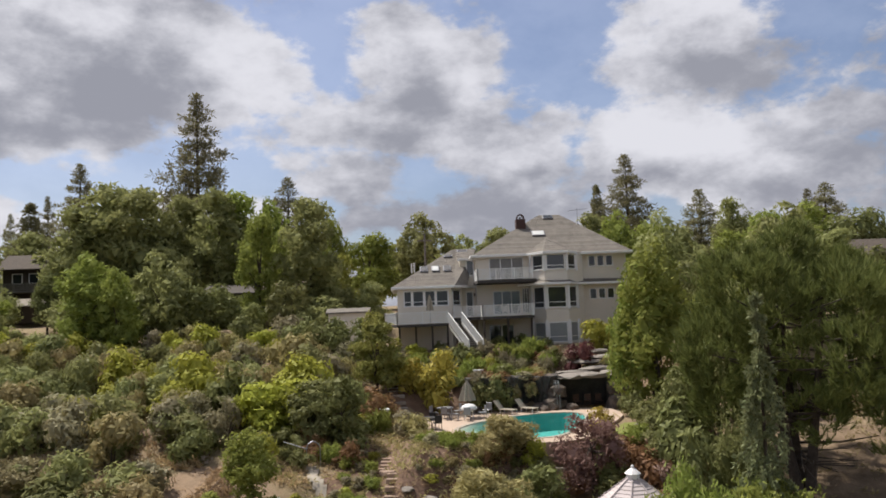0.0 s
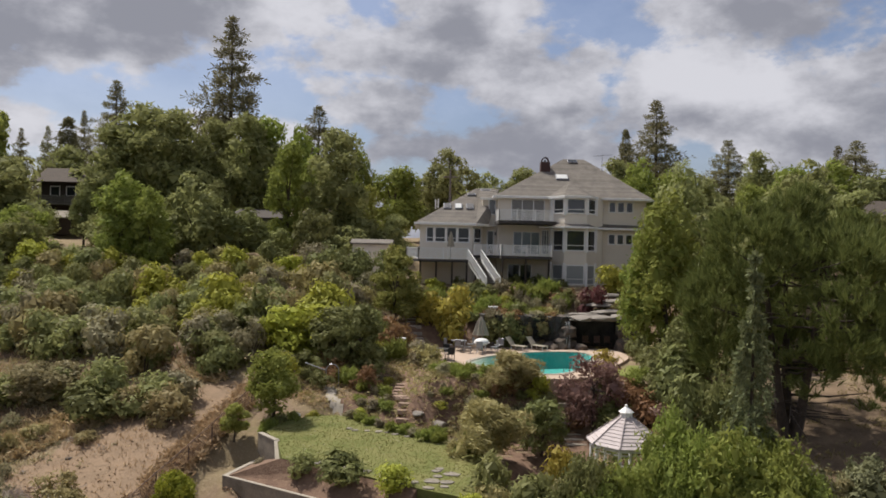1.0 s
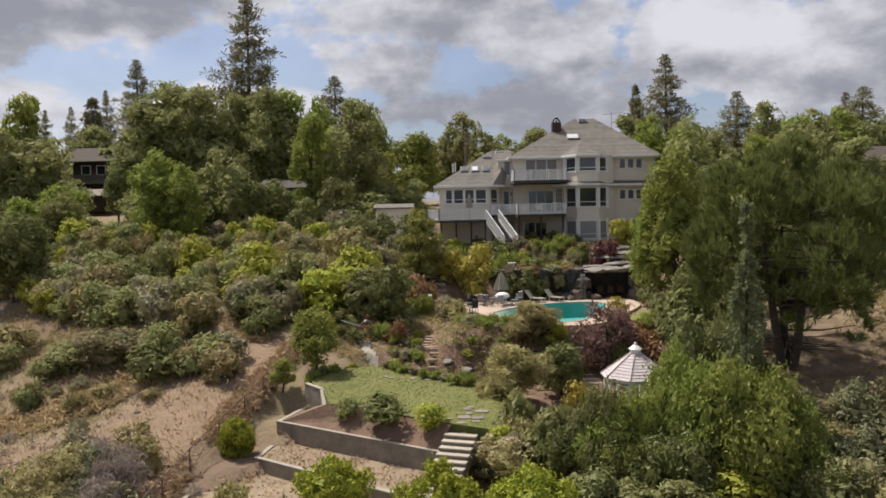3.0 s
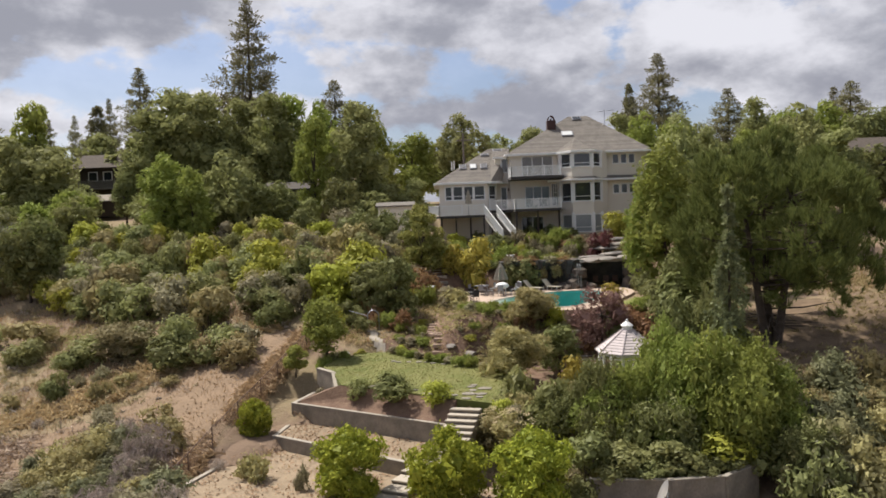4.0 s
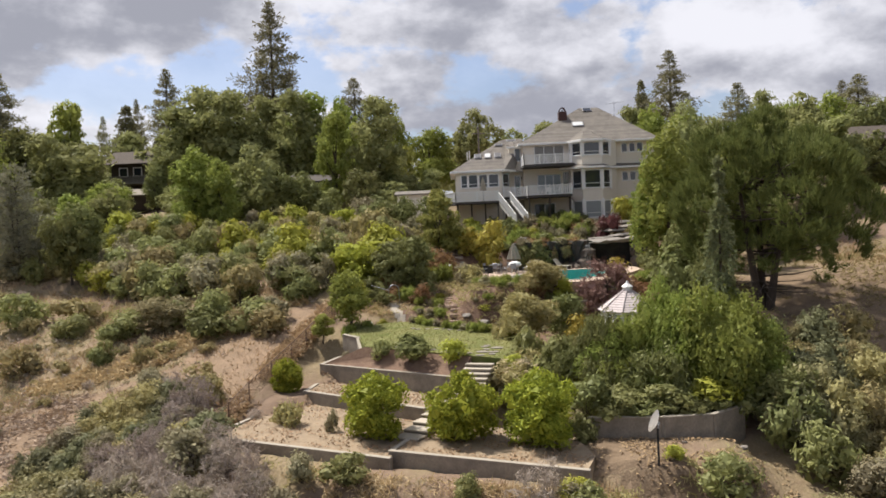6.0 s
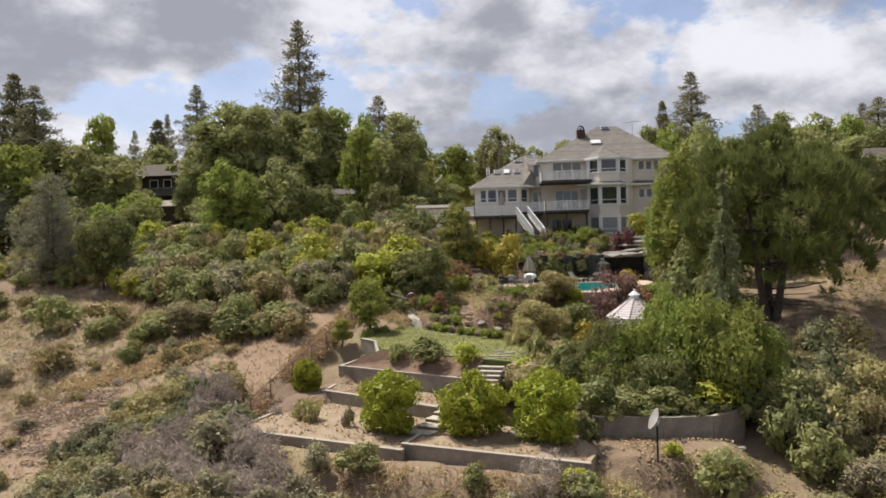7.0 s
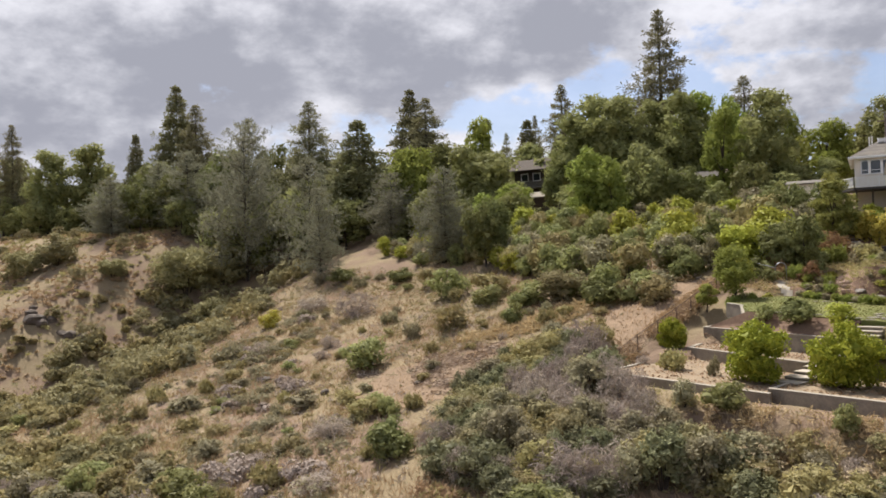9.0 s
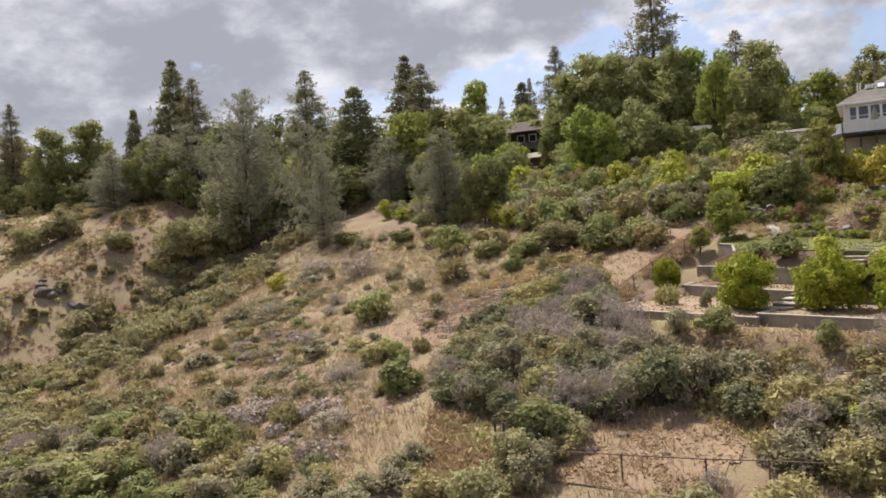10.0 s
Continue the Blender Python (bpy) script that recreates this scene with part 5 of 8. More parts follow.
for x, t in ((8.6, 0), (9.5, 10), (10.6, -8)):
    patio_chair(x, 75.6, 23.38, t, M_METAL, "grey chair on the upper balcony")
umbrella(2.6, 72.8, 19.72)
patio_table(2.6, 73.6, 19.72, M_WHITE, "white table on the wing deck")


# ---- satellite dish ----
def dish():
    d = thing("satellite_dish", (7.9, 23.2, rough_z(7.9, 23.2)), "pale grey satellite dish on a dark pole", "satellite dish", turn=15)
    bm = bmesh.new()
    tube(bm, (0, 0, -0.3), (0, 0, 1.5), 0.05, 0.05, 8)
    part("pole", bm, M_DARK, d)
    bm = bmesh.new()
    rows = []
    for r, h in ((0.0, 0.0), (0.2, 0.02), (0.4, 0.09), (0.52, 0.16)):
        rows.append([bm.verts.new((r * 0.62 * math.cos(2 * math.pi * k / 20), h, r * math.sin(2 * math.pi * k / 20))) for k in range(20)] if r else [bm.verts.new((0, 0, 0))] * 20)
    for a, b in zip(rows, rows[1:]):
        for k in range(20):
            vs = list(dict.fromkeys((a[k], a[(k + 1) % 20], b[(k + 1) % 20], b[k])))
            bm.faces.new(vs)
    bmesh.ops.solidify(bm, geom=list(bm.faces), thickness=0.02)
    o = part("reflector", bm, M_WHITE, d, "shallow pale reflector bowl")
    o.matrix_basis = pose(0, 0.06, 1.75, 20, 0, 30)
    bm = bmesh.new()
    beam(bm, (0, 0, 1.45), (0.35, 0.55, 1.55), 0.03)
    box(bm, 0.3, 0.4, 0.5, 0.62, 1.5, 1.62, 0.01)
    part("feed_arm", bm, M_METAL, d)


dish()


# ---- chain-link fence ----
def fence(pts, height, label, mesh=True):
    f = thing("chain_link_fence", (0, 0, 0), label, "fence")
    fine = []
    for (ax, ay), (bx, by) in zip(pts, pts[1:]):
        n = max(1, round(math.hypot(bx - ax, by - ay) / 2.6))
        fine += [(ax + (bx - ax) * k / n, ay + (by - ay) * k / n) for k in range(n)]
    P = [Vector((x, y, rough_z(x, y))) for x, y in fine + [pts[-1]]]
    for a, b in zip(P, P[1:]):
        bm = bmesh.new()
        tube(bm, a - Vector((0, 0, 0.3)), a + Vector((0, 0, height + 0.05)), 0.035, 0.035, 6)
        part("post", bm, M_RUST, f)
        bm = bmesh.new()
        tube(bm, a + Vector((0, 0, height)), b + Vector((0, 0, height)), 0.025, 0.025, 6)
        part("top_rail", bm, M_RUST, f)
        if mesh:
            bm = bmesh.new()
            L = (b - a).length
            m = int(L / 0.16)
            for k in range(-int(height / 0.16), m):
                for s in (1, -1):
                    t0, t1 = k * 0.16, k * 0.16 + height
                    c0, c1 = max(0, t0), min(L, t1)
                    if c1 <= c0:
                        continue
                    h0, h1 = c0 - t0, c1 - t0
                    if s < 0:
                        h0, h1 = height - h0, height - h1
                    beam(bm, a.lerp(b, c0 / L) + Vector((0, 0, h0)), a.lerp(b, c1 / L) + Vector((0, 0, h1)), 0.008)
            tagged(part("wire_mesh", bm, M_RUST, f), kind="stuff")


fence([(-13.6, 30.6), (-12.6, 35.6), (-11.3, 41.4), (-10.2, 46.0), (-9.2, 51.0)], 1.15, "rusty chain-link fence down the slope")
fence([(-10.2, 11.4), (-4.0, 11.9), (2.5, 12.6)], 1.1, "thin wire fence at the slope's foot", False)

# ---- neighbouring houses and sheds ----
M_TAN = mat("tan_siding", (0.257, 0.218, 0.164), 0.9, scale=1, fine=30)


def cottage(name, x0, x1, y0, y1, z0, eave, ridge, wall_m, label, openings, roof_m=None, over=0.6):
    """A gabled house: walls, two roof slopes, framed windows and doors on the near wall."""
    h = thing(name, (0, 0, 0), label, "house")
    bm = bmesh.new()
    ym = (y0 + y1) / 2
    prism(bm, [(x0, y0), (x1, y0), (x1, y1), (x0, y1)], z0, eave)
    part("wall", bm, wall_m, h)
    for x in (x0, x1 - 0.15):
        bm = bmesh.new()
        vs = [bm.verts.new((x + d, y, z)) for d in (0, 0.15) for y, z in ((y0, eave), (y1, eave), (ym, ridge - 0.15))]
        for f in ((0, 1, 2), (5, 4, 3), (0, 3, 4, 1), (1, 4, 5, 2), (2, 5, 3, 0)):
            bm.faces.new([vs[k] for k in f])
        part("gable", bm, wall_m, h)
    drop = (ridge - eave) * over / (ym - y0)
    for ya, yb in ((y0 - over, ym), (y1 + over, ym)):
        bm = bmesh.new()
        vs = [bm.verts.new(p) for z in (0, 0.14) for p in ((x0 - over, ya, eave - drop + z), (x1 + over, ya, eave - drop + z), (x1 + over, yb, ridge + z), (x0 - over, yb, ridge + z))]
        for f in ((3, 2, 1, 0), (4, 5, 6, 7), (0, 1, 5, 4), (1, 2, 6, 5), (2, 3, 7, 6), (3, 0, 4, 7)):
            bm.faces.new([vs[k] for k in f])
        bmesh.ops.recalc_face_normals(bm, faces=bm.faces)
        part("roof", bm, roof_m or M_ROOF, h)
    for xa, xb, za, zb in openings:
        window_unit(h, (xa, y0), (xb, y0), za, zb)
    return h


cottage("garage", -22.2, -15.8, 95, 103, 20.0, 23.9, 24.9, M_GREYWALL, "grey-walled garage half hidden by trees", [], M_BROWN)
cottage("house", -15.4, -11.5, 94, 101, 20.0, 23.9, 25.0, M_TAN, "tan cottage roof among the trees", [(-14.4, -13.2, 21.8, 23.0)], M_RUST)
brown = cottage("house", -53.6, -46.2, 113, 121, 21.5, 29.2, 31.0, M_BROWN, "dark brown two-storey house in the woods", [(-52.4, -51.0, 26.9, 28.3), (-50.2, -48.8, 26.9, 28.3), (-52.4, -51.0, 23.0, 24.8)], M_BARK, over=1.1)
bm = bmesh.new()
box(bm, -53.0, -47.5, 110.6, 112.98, 25.6, 25.85, 0.02)
deck = part("porch", bm, M_GREYWALL, brown)
railing(deck, [(-52.9, 110.7), (-47.6, 110.7)], 25.85, paint=M_GREYWALL)
cottage("shed", -49.6, -46.4, 108.5, 110.5, 21.5, 23.9, 24.6, M_BROWN, "low shed with a pale roof", [], M_CAP, 0.3)
cottage("hut", -6.9, -3.2, 79.6, 83, 17.6, 21.0, 21.35, M_STUCCO, "small flat-roofed beige hut beside the house", [(-6.2, -5.3, 19.3, 20.3)], M_ROOF, 0.25)
cottage("shed", -78.5, -71.5, 95.5, 99, 17.0, 20.4, 21.4, M_GREYWALL, "weathered grey shed under dark trees", [(-76.8, -75.6, 18.6, 19.8), (-74.2, -72.8, 17.8, 19.8)], M_BROWN, 0.8)
cottage("house", -152, -140, 112, 120, 18.0, 22.4, 25.4, M_WHITE, "distant pale house on the hill", [(-149, -147, 19.5, 21), (-145, -143, 19.5, 21)], over=0.5)
cottage("house", -196, -178, 104, 112, 19.0, 22.6, 25.0, M_TAN, "distant low house at the field's edge", [(-190, -188, 20, 21.5)], over=0.5)
cottage("house", 45.0, 53.5, 80, 88, 17.5, 25.2, 26.6, M_BROWN, "dark timber house with wide eaves on the hill", [], M_BARK, 1.4)
# deck of the grey shed
bm = bmesh.new()
box(bm, -79.5, -70.5, 91.8, 95.4, 17.6, 17.9, 0.02)
part("porch", bm, M_BROWN, bpy.data.objects["shed.001"])

# ---- plants: how they grow ----
def inner_leaves(rng, C, r):
    """Large ragged leaf sprays that fill each lobe behind its outer leaves."""
    bm = bmesh.new()
    bmesh.ops.create_icosphere(bm, subdivisions=1, radius=1.0)
    T = np.array([[v.co[:] for v in f.verts] for f in bm.faces])
    bm.free()
    V = C[:, None, None, :] + T[None] * r[:, None, None, None]
    V = V.reshape(-1, 3, 3)
    V = V[rng.random(len(V)) < 0.62]
    mid = V.mean(axis=1, keepdims=True)
    return mid + (V - mid) * rng.uniform(0.6, 1.15, (len(V), 3, 1)) + rng.normal(size=V.shape) * r.mean() * 0.12


def leaves_mesh(name, P, Nn, size, material, rng, long=1.5, thin=0.62, more=None):
    """Leaves as small pointed blades at P, facing about Nn."""
    n = len(P)
    a = rng.normal(size=(n, 3))
    t = np.cross(Nn, a)
    t /= np.linalg.norm(t, axis=1)[:, None] + 1e-9
    b = np.cross(Nn, t)
    s = size * rng.uniform(0.65, 1.35, (n, 1))
    tip, side = t * s * long * 0.5, b * s * thin * 0.5
    V = np.stack([P - tip * 0.7 - side, P - tip * 0.5 + side, P + tip * 1.2], 1)
    return blade_mesh(name, V if more is None else np.concatenate([V, more]), material)


def blade_mesh(name, V, material):
    """One mesh of many three-cornered blades."""
    n = len(V)
    me = bpy.data.meshes.new(name)
    me.vertices.add(3 * n)
    me.vertices.foreach_set("co", V.astype(np.float32).ravel())
    me.loops.add(3 * n)
    me.loops.foreach_set("vertex_index", np.arange(3 * n, dtype=np.int32))
    me.polygons.add(n)
    me.polygons.foreach_set("loop_start", np.arange(0, 3 * n, 3, dtype=np.int32))
    me.update(calc_edges=True)
    me.materials.append(material)
    return me


def unit(v):
    return v / (np.linalg.norm(v, axis=1)[:, None] + 1e-9)


def lobed_crown(rng, lobes, count, R, z0, z1, lobe_r, inner=0.1, taper=0.0, lean=0.75, loose=0.03):
    """Leaf places and facings on a heap of lobes: a crown R wide from z0 to z1."""
    C, r = [], []
    while len(C) < lobes:
        d = rng.normal(size=3)
        d /= np.linalg.norm(d)
        k = rng.uniform(0.35, 1.0) ** 0.6
        h = 0.5 + 0.5 * d[2] * k
        wide = R * (1 - taper * h)
        C.append((d[0] * k * (wide - lobe_r * 0.55), d[1] * k * (wide - lobe_r * 0.55), z0 + lobe_r * 0.6 + h * (z1 - z0 - lobe_r * 1.3)))
        r.append(lobe_r * rng.uniform(0.5, 1.4) * (1 - 0.35 * taper * h))
    C, r = np.array(C), np.array(r)
    n = int(count * 1.9)
    w = r ** 2 / (r ** 2).sum()
    idx = rng.choice(lobes, n, p=w)
    # sprays of leaves on each lobe, with gaps between them
    sprays = 10
    spray_d = unit(rng.normal(size=(lobes * sprays, 3)) + (0, 0, 0.3))
    spray_r = rng.uniform(0.78, 1.15, lobes * sprays)
    k = idx * sprays + rng.integers(0, sprays, n)
    d = unit(spray_d[k] + rng.normal(size=(n, 3)) * 0.27)
    P = C[idx] + d * (r[idx] * spray_r[k] * rng.uniform(0.84, 1.06, n))[:, None]
    P[:, 2] = C[idx][:, 2] + (P[:, 2] - C[idx][:, 2]) * 0.8
    P += rng.normal(size=P.shape) * loose * R
    keep = np.ones(n, bool)
    for c, q in zip(C, r):
        keep &= (np.linalg.norm(P - c, axis=1) > q * 0.66) | (rng.random(n) < inner)
    keep &= P[:, 2] > z0 * 0.6
    P, d = P[keep][:count], d[keep][:count]
    Nn = unit(d * lean + rng.normal(size=d.shape) * (1 - lean) * 1.5 + (0, 0, 0.25))
    return P, Nn, C, r


def trunk_mesh(bm, rng, height, r, limbs, forks=0.45, lean=0.04, seg=7):
    """A tapered, slightly crooked trunk with limbs that reach for the crown's lobes."""
    p, rr = Vector((0, 0, -0.3)), r
    n = 5
    for k in range(n):
        q = Vector((rng.normal() * lean * height * 0.5, rng.normal() * lean * height * 0.5, -0.3 + (height + 0.3) * (k + 1) / n))
        tube(bm, p, q, rr, rr * 0.82, seg)
        p, rr = q, rr * 0.82
    for c in limbs:
        h = height * rng.uniform(forks, 0.95)
        a = Vector((0, 0, h))
        c = Vector(c)
        mid = a.lerp(c, 0.5) + Vector((0, 0, 0.12 * (c - a).length))
        w = r * 0.38
        tube(bm, a, mid, w, w * 0.65, 5)
        tube(bm, mid, c, w * 0.65, w * 0.25, 5)


def broadleaf(name, seed, height, R, base, lobes, count, leaf, leaf_m, label, category="tree", lobe_r=None, trunk_r=None, taper=0.15, inner=0.1, stems=1, lean=0.75, long=1.5, thin=0.62, bark=None, loose=0.03, core=True):
    """A broad-leaved tree or shrub with its crown between base and height."""
    rng = np.random.default_rng(seed)
    P, Nn, C, r = lobed_crown(rng, lobes, count, R, base, height, lobe_r or R * 0.42, inner, taper, lean, loose)
    ob = thing(name, (0, 0, 0), label, category)
    bm = bmesh.new()
    tr = trunk_r or height * 0.022
    if stems == 1:
        trunk_mesh(bm, rng, base + (height - base) * 0.55, tr, C[: min(8, lobes)])
    else:
        for k in range(stems):
            c = C[k % len(C)]
            mid = Vector((c[0] * 0.45, c[1] * 0.45, c[2] * 0.55))
            tube(bm, (c[0] * 0.12, c[1] * 0.12, -0.2), mid, tr, tr * 0.7, 5)
            tube(bm, mid, c, tr * 0.7, tr * 0.3, 5)
    tagged(part("trunk" if stems == 1 else "woody_base", bm, bark or M_BARK, ob), kind="" if stems == 1 else "stuff")
    me = leaves_mesh("crown", P, Nn, leaf, leaf_m, rng, long, thin, inner_leaves(rng, C, r * 0.7) if core else None)
    cr = new("crown", me)
    cr.parent = ob
    return ob


def conifer(name, seed, height, R, bare, whorls, per, tufts, needle, leaf_m, label, droop=0.0, shape=0.75, thin=0.16, twist=0.5, blades=7, trunk_r=None, stems=1, ragged=0.25, up=0.35, puffs=0):
    """A needle tree: whorls of limbs, each with tufts of long needles along its outer part."""
    rng = np.random.default_rng(seed)
    ob = thing(name, (0, 0, 0), label, "tree")
    bm = bmesh.new()
    tr = trunk_r or height * 0.014
    tube(bm, (0, 0, -0.4), (0.01 * height * rng.normal(), 0.01 * height * rng.normal(), height * 0.5), tr, tr * 0.6, 8)
    tube(bm, (0, 0, height * 0.48), (0, 0, height * 0.98), tr * 0.62, tr * 0.08, 6)
    for k in range(1, stems):
        a = 2 * math.pi * k / stems + 0.6
        tube(bm, (0.25 * math.cos(a), 0.25 * math.sin(a), -0.4), (R * 0.35 * math.cos(a), R * 0.35 * math.sin(a), height * 0.6), tr * 0.8, tr * 0.3, 7)
    P, D, S = [], [], []
    for w in range(whorls):
        t = (w + rng.uniform(0, 0.8)) / whorls
        z = height * (bare + (1 - bare) * t)
        # limb length over the height: widest low down, round or pointed by shape
        reach = R * ((1 - t) ** shape) * (0.55 + 0.45 * min(1, t / 0.18)) + 0.02 * height * (1 - t)
        a0 = rng.uniform(0, 6.28)
        for k in range(per):
            a = a0 + 6.283 * k / per + rng.normal() * 0.25
            L = reach * rng.uniform(1 - ragged * 1.6, 1 + ragged)
            rise = rng.normal() * 0.12 + up * t - droop
            d = np.array([math.cos(a), math.sin(a), rise])
            start = np.array([0, 0, z])
            end = start + d * L + np.array([0, 0, 0.12 * L if droop <= 0 else -0.05 * L])
            tube(bm, start, end, max(0.02, tr * 0.22 * (1 - t)), 0.012, 4)
            m = max(3, int(tufts * L / R))
            s = np.clip(rng.uniform(0.25, 1.05, m) ** 0.7, 0, 1.05)[:, None]
            pts = start + (end - start) * s + rng.normal(size=(m, 3)) * np.array([1, 1, 0.45]) * L * 0.13
            if puffs:
                c = start + (end - start) * rng.uniform(0.35, 1.0, (puffs, 1)) + rng.normal(size=(puffs, 3)) * L * 0.1
                pts = c[rng.integers(0, puffs, m)] + rng.normal(size=(m, 3)) * np.array([0.36, 0.36, 0.2])
            P.append(pts)
            S.append(np.full(m, 1 - 0.3 * t))
            D.append(unit((end - start)[None, :] * 0.6 / L + rng.normal(size=(m, 3)) * 0.35 + (0, 0, 0.35)))
    P, D, S = np.concatenate(P), np.concatenate(D), np.concatenate(S)
    n = len(P)
    # every tuft: needles fanning out from its twig
    idx = np.repeat(np.arange(n), blades)
    dirs = unit(D[idx] * 0.7 + rng.normal(size=(n * blades, 3)) * 0.75 * twist * 2)
    L = needle * rng.uniform(0.6, 1.25, (n * blades, 1)) * S[idx][:, None]
    side = unit(np.cross(dirs, rng.normal(size=dirs.shape))) * L * thin
    base = P[idx]
    me = blade_mesh("needles", np.stack([base, base + dirs * L + side, base + dirs * L - side], 1), leaf_m)
    part("trunk", bm, M_BARK, ob)
    cr = new("crown", me)
    cr.parent = ob
    return ob


def broad_pine(seed, height, R, base, tufts, leaf_m, label):
    """A wide dome of upright needle tufts on forked trunks, with bare lower limbs."""
    rng = np.random.default_rng(seed)
    P, d, C, r = lobed_crown(rng, 64, tufts, R, base, height, 1.5, 0.2, 0.1, 0.8, 0.015)
    # the crown leans out and hangs lower on one side
    for pts in (P, C):
        pts[:, 0] += 1.3
        pts[:, 2] -= 0.22 * np.maximum(0, pts[:, 0] - 1.0)
    ob = thing("broad_pine", (0, 0, 0), label, "tree")
    bm = bmesh.new()
    for k, (dx, dy) in enumerate(((-0.5, 0.2), (0.55, -0.1), (0.1, 0.7))):
        foot, fork, top = Vector((dx * 0.35, dy * 0.35, -0.4)), Vector((dx, dy, base * 0.95)), Vector((dx * 3.0, dy * 2.4, height * 0.68))
        tube(bm, foot, fork, 0.34, 0.27, 9)
        tube(bm, fork, top, 0.27, 0.09, 8)
        for c in C[k::3]:
            h = max(base * 0.75, min(c[2] - 0.6, height * 0.62))
            a = fork.lerp(top, max(0.0, (h - fork.z) / (top.z - fork.z)))
            mid = a.lerp(Vector(c), 0.55) + Vector((0, 0, -0.15))
            tube(bm, a, mid, 0.075, 0.05, 5)
            tube(bm, mid, Vector(c), 0.05, 0.02, 5)
    for k in range(16):
        a, L = rng.uniform(0, 6.28), rng.uniform(1.6, 4.2)
        z = rng.uniform(base * 0.55, base * 1.2)
        tip = Vector((L * math.cos(a), L * math.sin(a), z - rng.uniform(-0.1, 0.7)))
        tube(bm, (0, 0, z), tip, 0.045, 0.012, 5)
        tube(bm, tip * 0.6 + Vector((0, 0, z * 0.4)), tip + Vector((rng.normal() * 0.5, rng.normal() * 0.5, 0.1)), 0.02, 0.008, 4)
    part("trunk", bm, M_BARK, ob)
    blades = 13
    axis = unit(d * 0.75 + np.array((0, 0, 0.85)) + rng.normal(size=d.shape) * 0.2)
    idx = np.repeat(np.arange(len(P)), blades)
    dirs = unit(axis[idx] + rng.normal(size=(len(idx), 3)) * 0.34)
    L = 0.52 * rng.uniform(0.6, 1.2, (len(idx), 1))
    side = unit(np.cross(dirs, rng.normal(size=dirs.shape))) * L * 0.1
    foot = P[idx] + axis[idx] * rng.uniform(-0.2, 0.12, (len(idx), 1))
    cr = new("crown", blade_mesh("needles", np.stack([foot - side * 0.5, foot + side * 0.5, foot + dirs * L + side * 0.4], 1), leaf_m))
    cr.parent = ob
    return ob


def weeping_cedar(seed, height, R, leaf_m, label):
    """A thin spire whose limbs arch out and hang at the tips, fringed with drooping sprays."""
    rng = np.random.default_rng(seed)
    ob = thing("cedar_tree", (0, 0, 0), label, "tree")
    bm = bmesh.new()
    tube(bm, (0, 0, -0.4), (0.05, 0, height * 0.55), height * 0.014, height * 0.008, 7)
    tube(bm, (0.05, 0, height * 0.55), (0, 0.04, height), height * 0.008, 0.015, 6)
    P, D = [], []
    for w in range(30):
        t = (w + rng.uniform(0, 0.9)) / 30
        z = height * (0.06 + 0.93 * t)
        reach = R * (1 - t) ** 1.5 + 0.16
        for k in range(5):
            a = rng.uniform(0, 6.28)
            L = reach * rng.uniform(0.55, 1.15)
            out = np.array((math.cos(a), math.sin(a), 0.0))
            u = np.linspace(0, 1, 6)
            line = np.array((0, 0, z)) + np.outer(u * L, out) + np.outer(L * (0.34 * u - 0.78 * u ** 2.2), (0, 0, 1))
            for p, q in zip(line, line[1:]):
                tube(bm, p, q, max(0.008, 0.03 * (1 - t)), 0.008, 3)
            m = int(16 + 46 * L / R)
            v = rng.uniform(0.12, 1.0, m)
            pts = np.array((0, 0, z)) + np.outer(v * L, out) + np.outer(L * (0.34 * v - 0.78 * v ** 2.2), (0, 0, 1))
            P.append(pts + rng.normal(size=(m, 3)) * 0.05)
            D.append(unit(out * 0.6 + rng.normal(size=(m, 3)) * 0.5 + np.array((0, 0, -0.45))))
    P, D = np.concatenate(P), np.concatenate(D)
    P, D = np.repeat(P, 3, axis=0), np.repeat(D, 3, axis=0)
    D = unit(D + rng.normal(size=D.shape) * 0.35)
    L = 0.27 * rng.uniform(0.5, 1.3, (len(P), 1))
    side = unit(np.cross(D, rng.normal(size=D.shape))) * L * 0.17
    part("trunk", bm, M_BARK, ob)
    cr = new("crown", blade_mesh("needles", np.stack([P, P + D * L * 0.6 + side, P + D * L - side], 1), leaf_m))
    cr.parent = ob
    return ob


L_OAK = leaf_mat("oak_leaves", (0.185, 0.22, 0.095), (0.32, 0.365, 0.165), through_light=0.4)
L_DARK = leaf_mat("dark_leaves", (0.122, 0.152, 0.062), (0.222, 0.254, 0.108))
L_BRIGHT = leaf_mat("bright_leaves", (0.165, 0.225, 0.055), (0.30, 0.37, 0.105), through_light=0.38)
L_LIME = leaf_mat("lime_leaves", (0.235, 0.30, 0.075), (0.37, 0.43, 0.13), through_light=0.4)
L_CITRUS = leaf_mat("citrus_leaves", (0.135, 0.19, 0.03), (0.37, 0.42, 0.06))
L_OLIVE = leaf_mat("olive_leaves", (0.25, 0.245, 0.12), (0.375, 0.36, 0.19))
L_DUSTY = leaf_mat("dusty_leaves", (0.205, 0.21, 0.115), (0.325, 0.325, 0.19))
L_MAGNOLIA = leaf_mat("magnolia_leaves", (0.16, 0.20, 0.06), (0.38, 0.42, 0.14))
L_CHAPARRAL = leaf_mat("chaparral_leaves", (0.125, 0.147, 0.085), (0.225, 0.248, 0.15))
L_GREY = leaf_mat("grey_green_leaves", (0.205, 0.21, 0.14), (0.315, 0.315, 0.215))
L_LILAC = leaf_mat("dead_lilac_twigs", (0.27, 0.255, 0.235), (0.42, 0.395, 0.37), through_light=0.2)
